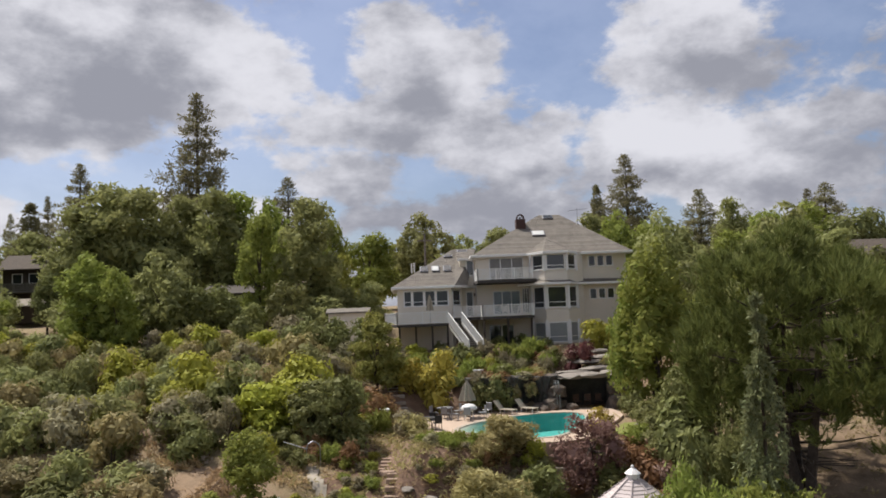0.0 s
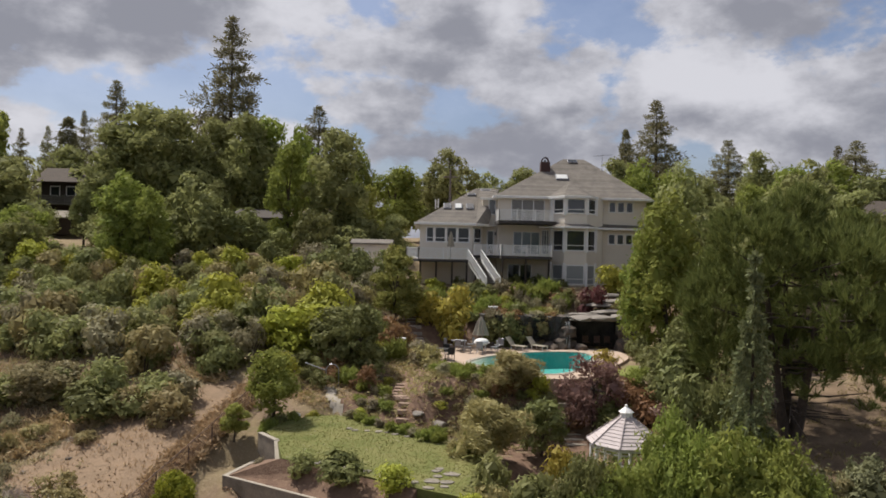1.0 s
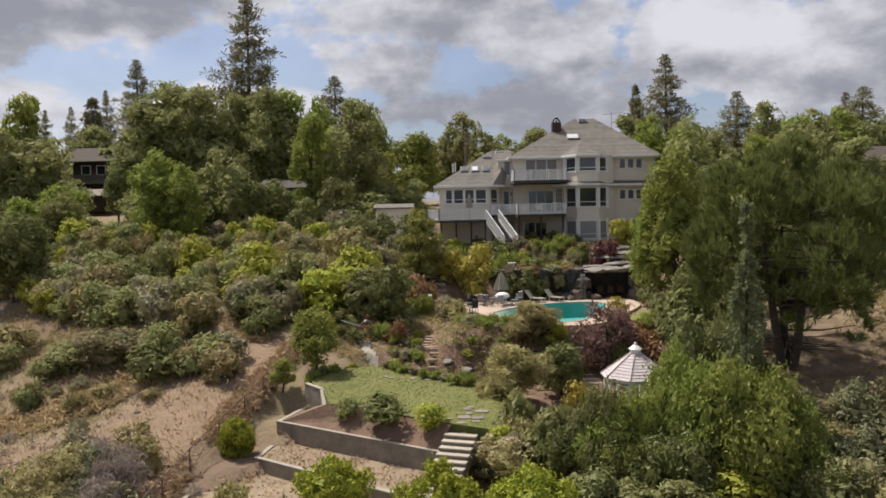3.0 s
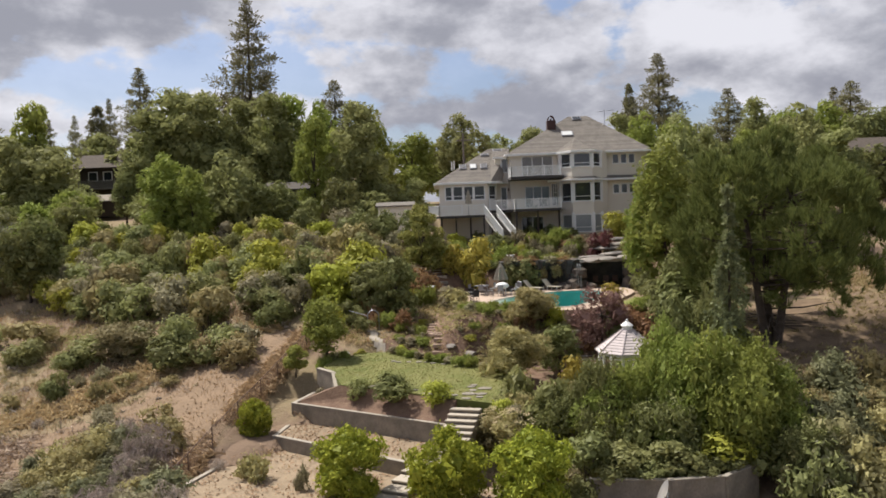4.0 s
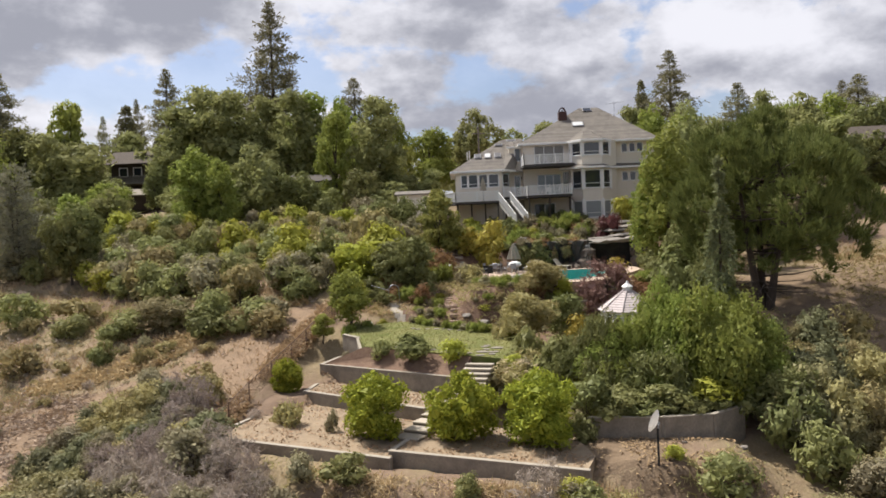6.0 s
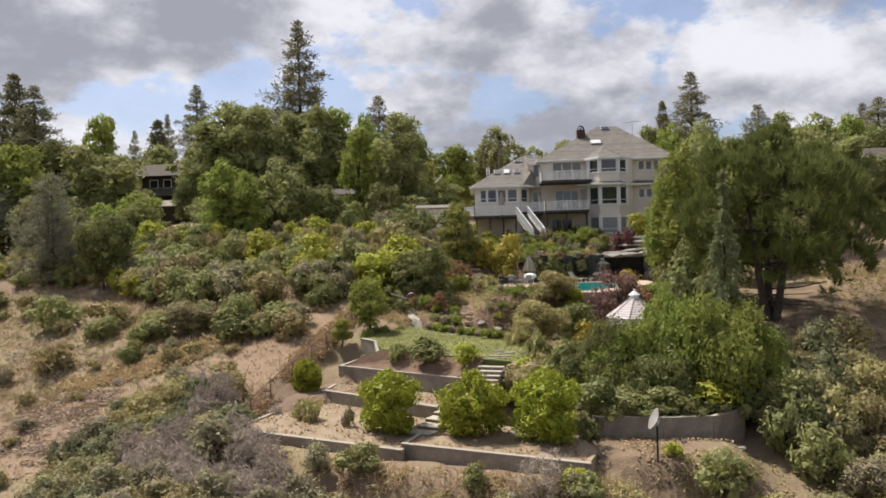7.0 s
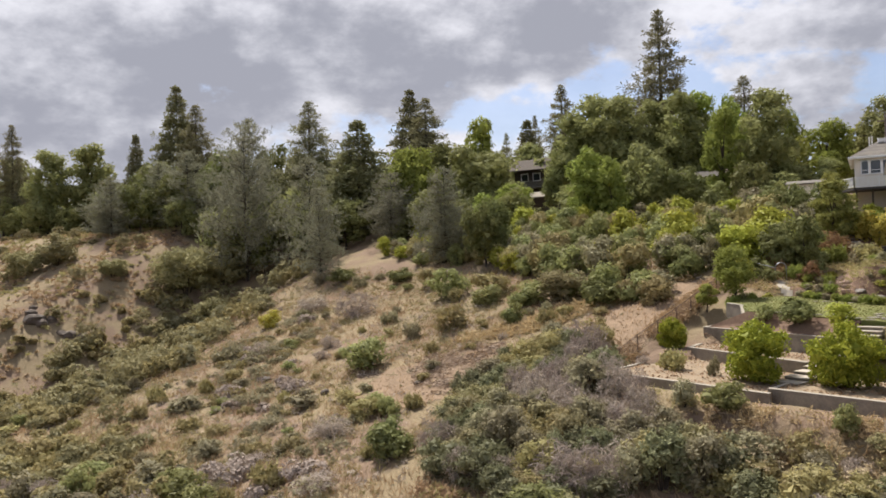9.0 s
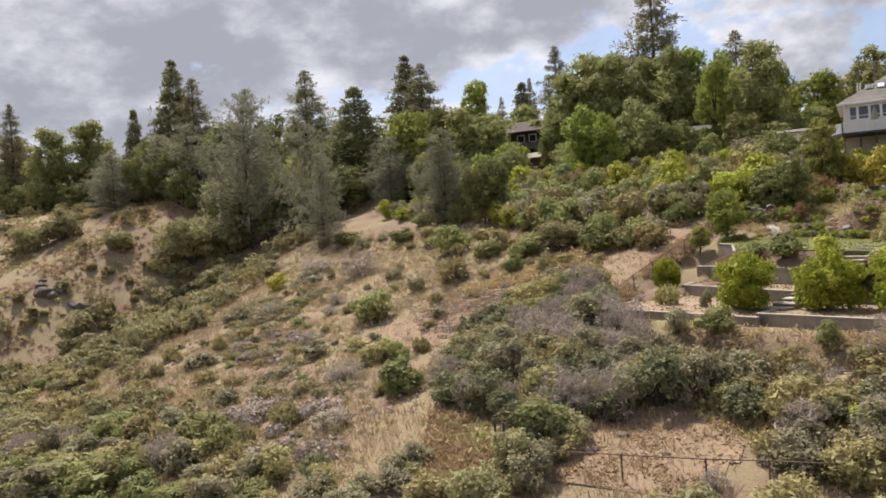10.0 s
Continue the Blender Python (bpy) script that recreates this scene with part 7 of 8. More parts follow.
for row in (
    (9.3, 29.3, 5.0, 5.2),
    (5.4, 33.0, 3.6, 3.2),
    (15.6, 28.0, 3.7, 3.6),
    (7.6, 30.6, 3.4, 4.4),
    (14.2, 31.0, 3.6, 4.7),
    (12.6, 30.2, 4.8, 4.4),
):
    plant('big_green', *row)
for row in (
    (3.8, 40.5, 4.2, 3.6),
):
    plant('willow', *row)
for row in (
    (2.1, 50.5, 1.8, 0.6),
    (-7.2, 40.6, 1.0, 0.6, 9.1),
):
    plant('s_leafy', *row)
tagged(copy_thing(KINDS["bigpine"][2][0], pose(19.2, 41.0, stand_z(19.2, 41.0) - 0.04) @ Matrix.Diagonal((0.93, 0.93, 1.0, 1))))

for key, row in (
    ("s_bright", (16.6, 70.0, 3.4, 3.0)), ("s_bright", (17.8, 70.6, 2.4, 2.2)), ("big_bright", (9.0, 31.3, 4.4, 6.0)), ("big_green", (7.0, 31.5, 3.6, 5.0)), ("big_bright", (10.6, 31.6, 4.0, 6.2)), ("dark", (17.6, 47.0, 5.0, 6.4)), ("dark", (21.0, 53.0, 6.4, 8.4)), ("oak", (24.4, 58.0, 6.4, 8.0)), ("dark", (42.6, 72.0, 7.6, 7.6)), ("oak", (47.0, 70.0, 8.0, 7.4)), ("oak", (38.0, 70.0, 6.5, 8.8)), ("s_olive", (14.8, 65.4, 1.6, 0.8, 15.6)), ("s_low", (16.2, 65.2, 1.6, 0.8, 16.0)), ("s_low", (13.4, 66.6, 1.8, 0.8, 16.0)), ("willow", (5.6, 46.9, 3.9, 2.8)), ("s_bright", (7.1, 46.6, 1.7, 2.0)), ("dark", (6.8, 42.9, 3.2, 3.0)), ("s_yellow", (11.6, 49.4, 2.4, 1.8, 13.0)),
    ("s_yellow", (7.0, 37.2, 2.0, 1.4, 10.1)), ("s_green", (12.6, 36.2, 2.6, 5.6)), ("big_green", (14.6, 36.6, 4.0, 6.2)),
    ("citrus", (-4.7, 28.7, 3.9, 3.6, 7.47)), ("citrus", (-0.4, 27.3, 3.7, 3.75, 7.56)), ("citrus", (3.1, 26.0, 4.1, 3.9, 7.56)),
    ("bright", (-15.4, 91.0, 5.6, 13.2)), ("oak", (-16.0, 86.0, 4.6, 3.8)), ("dark", (-23.6, 91.0, 4.6, 8.6)), ("lime", (-13.6, 97.0, 3.6, 13.5)),
    ("big_bright", (12.0, 31.0, 4.6, 6.2)), ("big_bright", (7.8, 30.6, 4.0, 4.7)), ("big_bright", (14.2, 31.2, 4.8, 5.8)), ("big_bright", (10.4, 30.3, 4.4, 5.9)), ("s_bright", (4.9, 34.0, 2.8, 2.6)),
    ("s_oak", (-40.0, 10.8, 5.0, 2.4)), ("s_oak", (-36.4, 11.8, 4.6, 2.2)), ("s_green", (-23.0, 21.4, 2.9, 2.2)), ("s_olive", (-28.4, 27.0, 2.6, 1.7)), ("s_oak", (-26.8, 27.4, 2.2, 1.6)),
    ("s_lilac", (-29.9, 24.9, 3.0, 0.7)), ("s_lilac", (-24.8, 17.5, 3.2, 0.9)), ("s_lilac", (-33.0, 21.8, 3.0, 0.7)), ("s_green", (-11.2, 13.9, 3.0, 2.2)), ("s_blossom", (-3.6, 19.4, 2.3, 1.7)), ("s_blossom", (0.6, 18.6, 2.2, 1.5)), ("s_blossom", (3.0, 31.6, 2.6, 1.9, 8.6)), ("s_blossom", (2.2, 32.6, 1.8, 1.4, 9.0)),
    ("s_green", (3.4, 72.4, 1.6, 1.3, 17.1)), ("s_green", (8.6, 73.6, 1.9, 1.5, 17.1)), ("s_green", (10.6, 74.2, 2.2, 1.6, 17.1)), ("s_green", (12.9, 73.4, 1.3, 1.2, 17.1)), ("s_rust", (7.4, 63.0, 2.2, 0.9, 15.3)), ("s_grey", (9.0, 62.9, 2.0, 0.8, 15.3)), ("s_rust", (10.2, 63.1, 1.8, 0.8, 15.3)), ("s_low", (5.8, 62.8, 1.8, 0.9, 15.2)), ("s_olive", (8.3, 62.3, 1.3, 1.5, 14.0)), ("s_olive", (9.6, 62.2, 1.2, 1.3, 14.2)), ("s_red", (5.0, 71.4, 1.2, 1.5, 16.9)),
):
    plant(key, *row)
FRINGE = random.Random(19)
for k in range(11):
    x = -3.6 + 0.62 * k
    plant("s_leafy" if k % 3 else "s_grey", x + FRINGE.uniform(-0.15, 0.15), 46.75 - 0.56 * k + FRINGE.uniform(-0.2, 0.2), FRINGE.uniform(0.8, 1.2), FRINGE.uniform(0.45, 0.7), group="plants along the lawn's back")

# ---- the brush on the slopes ----
SLOPE = random.Random(11)


CLEARING = [(-9.9, 13.6), (-8.6, 16.6), (-6, 17.2), (-3.4, 16.8), (-3.0, 14.4), (-4.2, 11.2), (-9.8, 11.0)]
FOOT_STRAW = [(-18.6, 17.4), (-15.0, 16.4), (-13.4, 14.2), (-11.2, 10.2), (-15.4, 9.6)]


def brush(poly, count, gap, kinds, wide, tall, group, keep=None, pick=None):
    """Shrubs strewn over a patch, at least gap apart (in shares of their width), clumped by kind."""
    xs, ys = [p[0] for p in poly], [p[1] for p in poly]
    put, tries = [], 0
    while len(put) < count and tries < count * 60:
        tries += 1
        x, y = SLOPE.uniform(min(xs), max(xs)), SLOPE.uniform(min(ys), max(ys))
        w = SLOPE.uniform(*wide)
        if not inside(x, y, poly) or any((x - a) ** 2 + (y - b) ** 2 < (gap * (w + c) / 2) ** 2 for a, b, c in put):
            continue
        if keep and not keep(x, y) or inside(x, y, CLEARING) or inside(x, y, FOOT_STRAW):
            continue
        put.append((x, y, w))
        if group == "chaparral on the slope" and y > 68:
            w *= 0.72
        n = noise.noise(Vector((x * 0.09, y * 0.09, 3))) * 0.9 + SLOPE.uniform(0, 1)
        key = pick(x, y) if pick else kinds[int(abs(n) * len(kinds)) % len(kinds)]
        if y < 38 and -24 < x < 24 and key + "_fine" in KINDS:
            key += "_fine"
        plant(key, x, y, w, w * SLOPE.uniform(*tall), group=group)


# dense chaparral below the woods
brush([(-5, 57), (-10, 55.5), (-16, 53.5), (-24, 56), (-30, 60), (-38, 66), (-48, 70), (-58, 76), (-60, 86), (-30, 84), (-12, 80), (-8, 80), (-4, 70)], 230, 0.4,
      ["s_green", "s_bright", "s_olive", "s_oak", "s_grey", "s_bright", "s_oak", "s_olive"], (2.4, 5.4), (0.7, 1.1), "chaparral on the slope")
# thicket in front of the terraces: each kind keeps to its own patch
PATCHES = (
    ([(-19.2, 21.0), (-22.6, 29.0), (-20.0, 32.0), (-16.6, 23.0)], ("s_green", "s_oak")),
    ([(-21.6, 33.0), (-20.6, 37.6), (-17.0, 36.0), (-18.0, 32.0)], ("s_olive", "s_yellow", "s_olive")),
    ([(-17.6, 27.2), (-16.6, 31.0), (-12.2, 27.4), (-7.8, 23.4), (-7.4, 19.6), (-11.7, 21.6)], ("s_lilac", "s_lilac", "s_lilac", "s_grey")),
    ([(-16.6, 31.0), (-16.0, 37.0), (-14.2, 36.6), (-12.6, 31.0)], ("s_grey", "s_olive", "s_lilac")),
    ([(-8.6, 23.4), (-3.6, 22.8), (-3.2, 20.0), (-7.2, 19.4)], ("s_green", "s_oak", "s_green")),
    ([(-18.6, 21.0), (-16.8, 26.6), (-11.0, 20.4), (-13.6, 17.6)], ("s_grey", "s_grey", "s_olive", "s_oak")),
)


def thicket_kind(x, y):
    for poly, keys in PATCHES:
        if inside(x, y, poly):
            return SLOPE.choice(keys)
    return SLOPE.choice(("s_grey", "s_olive", "s_green", "s_lilac"))


brush([(-21.5, 34.5), (-20, 37.5), (-15.2, 37), (-14.2, 31.5), (-11.0, 26.2), (-5.4, 21.4), (-3.4, 18.6), (-8, 17.4), (-13, 15.6), (-18.6, 18.6), (-22.6, 28.6)], 150, 0.34, [], (1.8, 3.4), (0.6, 0.9), "thicket below the garden", pick=thicket_kind)
# sparse dry slope
brush([(-15, 48), (-24, 52), (-34, 62), (-46, 68), (-66, 72), (-72, 40), (-48, 14), (-24, 12), (-22, 32)], 110, 1.1,
      ["s_low", "s_olive", "s_low", "s_grey", "s_low", "s_oak", "s_lilac"], (0.9, 2.4), (0.4, 0.7), "shrubs on the dry slope",
      keep=lambda x, y: not (y > 24 and y < 50 and x > -27 + (y - 24) * 0.32 and x > -24))
# lower left and the foot of the slope
brush([(-66, 26), (-40, 20), (-26, 13), (-14, 10), (-14, 8), (-40, 9), (-66, 14)], 66, 0.5,
      ["s_olive", "s_grey", "s_oak", "s_olive", "s_grey", "s_lilac"], (1.8, 3.6), (0.5, 0.8), "brush at the foot of the slope")
brush([(-3, 18), (4, 20.5), (9, 20), (16, 24), (24, 28), (24, 18), (8, 14), (-2, 12)], 52, 0.6,
      ["s_olive", "s_green", "s_grey", "s_oak", "s_bright", "s_olive"], (1.7, 3.4), (0.5, 0.8), "brush at the foot of the slope")
brush([(14, 25), (24, 30), (30, 40), (38, 42), (38, 26), (20, 18)], 60, 0.55,
      ["s_olive", "s_green", "s_oak", "s_olive"], (1.8, 3.4), (0.6, 0.9), "brush beside the garden")
brush([(14.5, 27), (18, 26), (21.5, 30), (20.5, 35), (16, 34.5)], 26, 0.4, ["s_olive", "s_oak", "s_green", "s_olive"], (2.2, 3.8), (0.8, 1.1), "brush beside the garden")
brush([(2, 18.5), (6, 19.5), (12, 20.8), (13, 17.5), (8, 15), (2, 15.5)], 40, 0.38, ["s_olive", "s_lilac", "s_grey", "s_olive", "s_lilac", "s_green"], (1.6, 2.8), (0.6, 0.9), "thicket below the garden")
# gardens: the bank below the pool, the beds below the house, the bank beside the steps
brush([(-3.5, 47.5), (0.4, 45.8), (4, 43.5), (7, 45.5), (5.2, 48.6), (1.2, 51.5), (-3.5, 53)], 62, 0.45, ["s_leafy", "s_low", "s_grey", "s_leafy", "s_bright", "s_olive"], (0.6, 1.5), (0.4, 0.7), "plants on the garden bank", keep=lambda x, y: abs(x + 0.35) > 1.1)
brush([(-3, 67), (1, 64.5), (10, 64.3), (11.5, 66.5), (13, 69.8), (-3, 70.5)], 95, 0.4, ["s_olive", "s_leafy", "s_bright", "s_rust", "s_green", "s_low"], (1.1, 2.2), (0.5, 0.8), "shrubs below the house")
brush([(-8.2, 44.5), (-5.5, 48), (-3.2, 48), (-3.4, 46.9), (-5, 47.6), (-7.6, 46)], 12, 0.6, ["s_leafy", "s_bright", "s_green"], (0.8, 1.5), (0.5, 0.8), "plants beside the lawn")
brush([(1.5, 34), (5, 31), (8, 30), (12, 31), (13.5, 33.5), (7, 33), (5.5, 37), (4.2, 36)], 46, 0.42, ["s_bright", "s_oak", "s_green", "s_bright"], (1.6, 3.0), (0.7, 1.0), "shrubs beside the gazebo")
brush([(10.5, 38.5), (16, 40), (16, 47), (11, 46)], 26, 0.5, ["s_green", "s_rust", "s_purple", "s_green"], (1.6, 3.0), (0.7, 0.95), "shrubs beside the gazebo")
brush([(5.6, 47.3), (8, 45), (12, 45.6), (14.5, 49.5), (13.6, 50.2), (11.4, 47.6), (9, 46.4), (7, 46.9)], 10, 0.45, ["s_oak", "s_leafy", "s_rust", "s_green"], (0.9, 1.5), (0.5, 0.7), "shrubs below the pool")
brush([(-9, 51), (-3, 51), (-1.6, 56), (-1.5, 63), (-9, 64)], 34, 0.5, ["s_green", "s_oak", "s_bright", "s_rust", "s_leafy"], (1.4, 3.2), (0.6, 0.9), "shrubs above the lawn")
brush([(6.3, 62.2), (11, 62.6), (11.2, 64), (6.3, 64)], 9, 0.5, ["s_green", "s_oak"], (1.2, 2.0), (0.5, 0.7), "shrubs over the grotto")
brush([(14.6, 50), (19, 50), (19, 58), (15.8, 58), (15.2, 54)], 14, 0.5, ["s_green", "s_bright", "s_oak"], (1.6, 2.8), (0.6, 0.9), "shrubs beside the pool")
brush([(-72, 40), (-60, 22), (-48, 15), (-50, 12), (-66, 14), (-92, 30)], 44, 0.6, ["s_olive", "s_grey", "s_lilac", "s_oak"], (1.6, 3.4), (0.4, 0.7), "brush at the foot of the slope")
FOOT = [(-16.5, 10.0), (-3.4, 11.9), (-4.8, 16.6), (-12.9, 14.0), (-17.5, 11.7)]
brush(FOOT, 40, 0.45, ["s_olive", "s_lilac", "s_grey", "s_oak", "s_grey", "s_olive"], (1.3, 2.8), (0.45, 0.8), "brush at the foot of the slope")
# shrubs between the woods' trees
brush([(-60, 84), (-28, 83), (-6, 84), (-6, 92), (-26, 93), (-46, 108), (-64, 108)], 46, 0.5, ["dark", "oak", "oak", "bright"], (4.5, 7.5), (0.75, 1.0), "understorey of the woods", keep=lambda x, y: not (-22.5 < x * 100 / y < -12 and y > 82) and not -54 < x * 113 / y < -44)
brush([(-128, 86), (-98, 84), (-62, 80), (-60, 94), (-70, 94), (-82, 100), (-128, 110)], 34, 0.55, ["dark", "oak", "dark", "greypine", "oak"], (6.0, 10.0), (0.9, 1.3), "woods above the gully", keep=lambda x, y: not (-81 < x < -69 and y > 88))
brush([(-210, 95), (-130, 92), (-130, 112), (-210, 125)], 26, 0.6, ["oak", "dark", "oak"], (7.0, 12.0), (0.8, 1.1), "woods at the field's edge", keep=lambda x, y: not (x < -176 and y < 106))
# the foot of the slope, seen last
brush([(-6, 21), (4, 20.5), (6.5, 14), (0, 12.8), (-3, 16.5)], 34, 0.42, ["s_grey", "s_green", "s_olive", "s_oak", "s_lilac"], (1.5, 3.0), (0.5, 0.85), "thicket below the garden")
brush([(-13, 20), (-8.5, 17), (-9, 13), (-14, 12.5)], 14, 0.5, ["s_green", "s_olive", "s_grey"], (1.4, 2.8), (0.5, 0.85), "thicket below the garden")
brush([(-48, 16), (-30, 13.5), (-18, 12.5), (-6, 11.5), (8, 12.5), (8, 8.5), (-48, 8.5)], 60, 0.45, ["s_olive", "s_grey", "s_oak", "s_grey", "s_green", "s_olive"], (1.6, 3.4), (0.45, 0.75), "brush at the foot of the slope")
# trees beside and behind the house
brush([(24, 62), (46, 58), (66, 92), (26, 92)], 24, 0.75, ["bright", "oak", "dark", "oak"], (6.0, 9.0), (1.05, 1.35), "trees beside the house", keep=lambda x, y: not (38 < x * 80 / y < 54))


def brush_mass(name, poly, count, seed, wide, label, m, leaf=0.36, leaves=330, tall=(0.4, 0.8)):
    """Far brush that nobody could count: one mesh of many heaped bushes."""
    rng = np.random.default_rng(seed)
    xs, ys = [p[0] for p in poly], [p[1] for p in poly]
    P, Nn = [], []
    while len(P) < count:
        x, y = rng.uniform(min(xs), max(xs)), rng.uniform(min(ys), max(ys))
        if not inside(x, y, poly) or noise.noise(Vector((x * 0.09, y * 0.09, seed))) < -0.12:
            continue
        w = rng.uniform(*wide)
        p, n, _, _ = lobed_crown(rng, 8, leaves, w / 2, 0.0, w * rng.uniform(*tall), w * 0.24)
        P.append(p + (x, y, ground_z(x, y) - 0.1))
        Nn.append(n)
    me = leaves_mesh(name, np.concatenate(P), np.concatenate(Nn), leaf, m, rng)
    tagged(new(name, me), label, "brush", kind="stuff")


GULLY = [(-112, 30), (-98, 34), (-78, 30), (-60, 36), (-66, 52), (-70, 78), (-92, 88), (-98, 70), (-98, 52)]
brush_mass("gully_brush", GULLY, 110, 21, (2.4, 5.0), "dull green brush filling the gully", L_DUSTY)
brush_mass("gully_sage", GULLY, 60, 22, (1.6, 3.2), "grey-green sage in the gully", L_GREY)
brush_mass("gully_scrub", GULLY, 110, 23, (1.6, 4.0), "olive scrub in the gully", L_OLIVE)
FARBANK = [(-170, 36), (-94, 38), (-92, 56), (-96, 70), (-96, 92), (-170, 97)]
brush_mass("far_bank_brush", FARBANK, 34, 24, (1.5, 4.0), "scattered dull green brush on the far bank", L_DUSTY)
brush_mass("far_bank_scrub", FARBANK, 60, 25, (0.8, 2.2), "low olive scrub on the far bank", L_OLIVE)


LOWER = [(-94, 46), (-66, 38), (-48, 27), (-36, 19), (-30, 13), (-44, 10), (-70, 16), (-98, 32)]
brush_mass("slope_foot_brush", LOWER, 90, 26, (1.4, 3.2), "dull olive brush below the dry slope", L_OLIVE, 0.25, 480)
brush_mass("slope_foot_scrub", LOWER, 70, 27, (1.4, 3.4), "green scrub below the dry slope", L_DUSTY, 0.25, 480)


SAGE = [(-22, 13), (-27, 22), (-34, 27), (-43, 38), (-50, 50), (-58, 60), (-66, 56), (-56, 42), (-44, 28), (-36, 18), (-30, 12)]
brush_mass("slope_sage", SAGE, 55, 28, (0.9, 2.8), "soft grey sage in low patches on the dry slope", L_GREY, 0.17, 360, (0.22, 0.4))
brush_mass("slope_dead_brush", SAGE, 32, 29, (1.0, 3.0), "low grey-lilac dead brush on the dry slope", L_LILAC, 0.2, 330, (0.15, 0.3))
brush_mass("slope_scrub", SAGE, 30, 30, (0.8, 2.2), "low olive scrub on the dry slope", L_OLIVE, 0.17, 360, (0.3, 0.5))


def dry_grass():
    """Tufts of straw over the open slope."""
    rng = np.random.default_rng(31)
    n = 85000
    x = rng.uniform(-75, 34, n)
    y = rng.uniform(-2, 70, n)
    clump = np.array([noise.noise(Vector((a * 0.22, b * 0.22, 9))) for a, b in zip(x, y)])
    keep = (clump + rng.uniform(-0.35, 0.35, n) > -0.05) & ~((x > -12.8) & (x < 18) & (y > 22) & (y < 70))
    keep &= np.array([not inside(a, b, TRACK) for a, b in zip(x, y)]) | (rng.random(n) < 0.4)
    keep &= (x - 22) ** 2 + (y - 38) ** 2 > 170
    x, y = x[keep], y[keep]
    P, D = [], []
    for a, b in zip(x, y):
        z = rough_z(a, b)
        for _ in range(3):
            P.append((a + rng.normal() * 0.16, b + rng.normal() * 0.16, z + 0.1))
            D.append((rng.normal() * 0.45, rng.normal() * 0.45, 1))
    P, D = np.array(P), unit(np.array(D))
    L = rng.uniform(0.12, 0.42, (len(P), 1))
    side = unit(np.cross(D, rng.normal(size=D.shape))) * L * 0.09
    me = blade_mesh("dry_grass", np.stack([P - side - D * 0.15, P + side - D * 0.15, P + D * L], 1), L_STRAW)
    tagged(new("dry_grass", me), "pale straw-coloured tufts of dry grass", "grass", kind="stuff")


dry_grass()


def dry_weeds(name, count, seed, m, label, poly, size):
    """Low weeds, too many to tell apart."""
    rng = np.random.default_rng(seed)
    xs, ys = [p[0] for p in poly], [p[1] for p in poly]
    P = []
    while len(P) < count:
        x, y = rng.uniform(min(xs), max(xs)), rng.uniform(min(ys), max(ys))
        if not inside(x, y, poly) or inside(x, y, PATHWAY) or noise.noise(Vector((x * 0.15, y * 0.15, seed))) + rng.uniform(-0.3, 0.3) < 0.02 or (inside(x, y, TRACK) and rng.random() > (0.5 if seed in (43, 56, 57) else 0.06)):
            continue
        r = rng.uniform(0.15, 0.6)
        q = rng.normal(size=(14, 3)) * (r * 0.5, r * 0.5, r * 0.3)
        q[:, 2] = np.abs(q[:, 2]) + 0.03
        P.append(q + (x, y, rough_z(x, y)))
    P = np.concatenate(P)
    me = leaves_mesh(name, P, unit(rng.normal(size=P.shape) + (0, 0, 0.6)), size, m, rng, 2.0, 0.4)
    tagged(new(name, me), label, "weeds", kind="stuff")


OPEN = [(-14.5, 36), (-11.5, 54), (-24, 57), (-34, 64), (-50, 70), (-72, 74), (-72, 36), (-48, 8), (-20, 4), (-20, 20), (-22, 32)]
dry_weeds("dry_weeds", 2600, 41, L_OLIVE, "low olive weeds on the dry slope", OPEN, 0.16)
dry_weeds("grey_weeds", 2200, 42, L_GREY, "low grey weeds on the dry slope", OPEN, 0.15)
dry_weeds("twig_litter", 600, 43, L_LILAC, "grey twigs and litter on bare dirt", OPEN, 0.2)
dry_weeds("bank_weeds", 900, 44, L_OLIVE, "low weeds on the bank beside the pine", [(16, 30), (34, 30), (40, 60), (18, 56)], 0.16)
dry_weeds("far_bank_straw", 2600, 46, L_STRAW, "dry straw on the far bank", FARBANK, 0.34)
dry_weeds("far_bank_weeds", 1500, 47, L_OLIVE, "low weeds on the far bank", FARBANK, 0.34)
dry_weeds("fence_straw", 420, 56, L_STRAW, "tall straw along the fence", [(-14.6, 31), (-10.8, 51.8), (-9.2, 51.8), (-13.0, 31)], 0.3)
dry_weeds("track_straw", 520, 57, L_STRAW, "tall straw at the track's edge", [(-27, 41), (-20, 44.5), (-12, 52.4), (-14, 54), (-22, 48), (-30, 43)], 0.3)
dry_weeds("terrace_weeds", 420, 45, L_STRAW, "dry weeds on the dirt terraces", [(-12.5, 30.2), (-4, 26), (-2.8, 31), (-9.5, 36.5)], 0.14)


BANK = [(-9, 50), (-4.5, 47.6), (-1.2, 46), (2, 44.4), (5, 43), (8, 44.5), (7, 47.2), (5.6, 49.2), (3.4, 49.7), (1.4, 52.4), (0.5, 60), (-3, 62), (-9, 60)]
dry_weeds("bank_herbs", 900, 51, L_OLIVE, "low herbs on the garden bank", BANK, 0.16)
dry_weeds("bank_straw", 500, 52, L_STRAW, "dry grass on the garden bank", BANK, 0.14)
dry_weeds("bed_herbs", 500, 53, L_GREY, "low herbs in the bed below the house", [(-4, 62), (6.5, 63.8), (17.5, 65), (18, 71), (-4, 72)], 0.16)
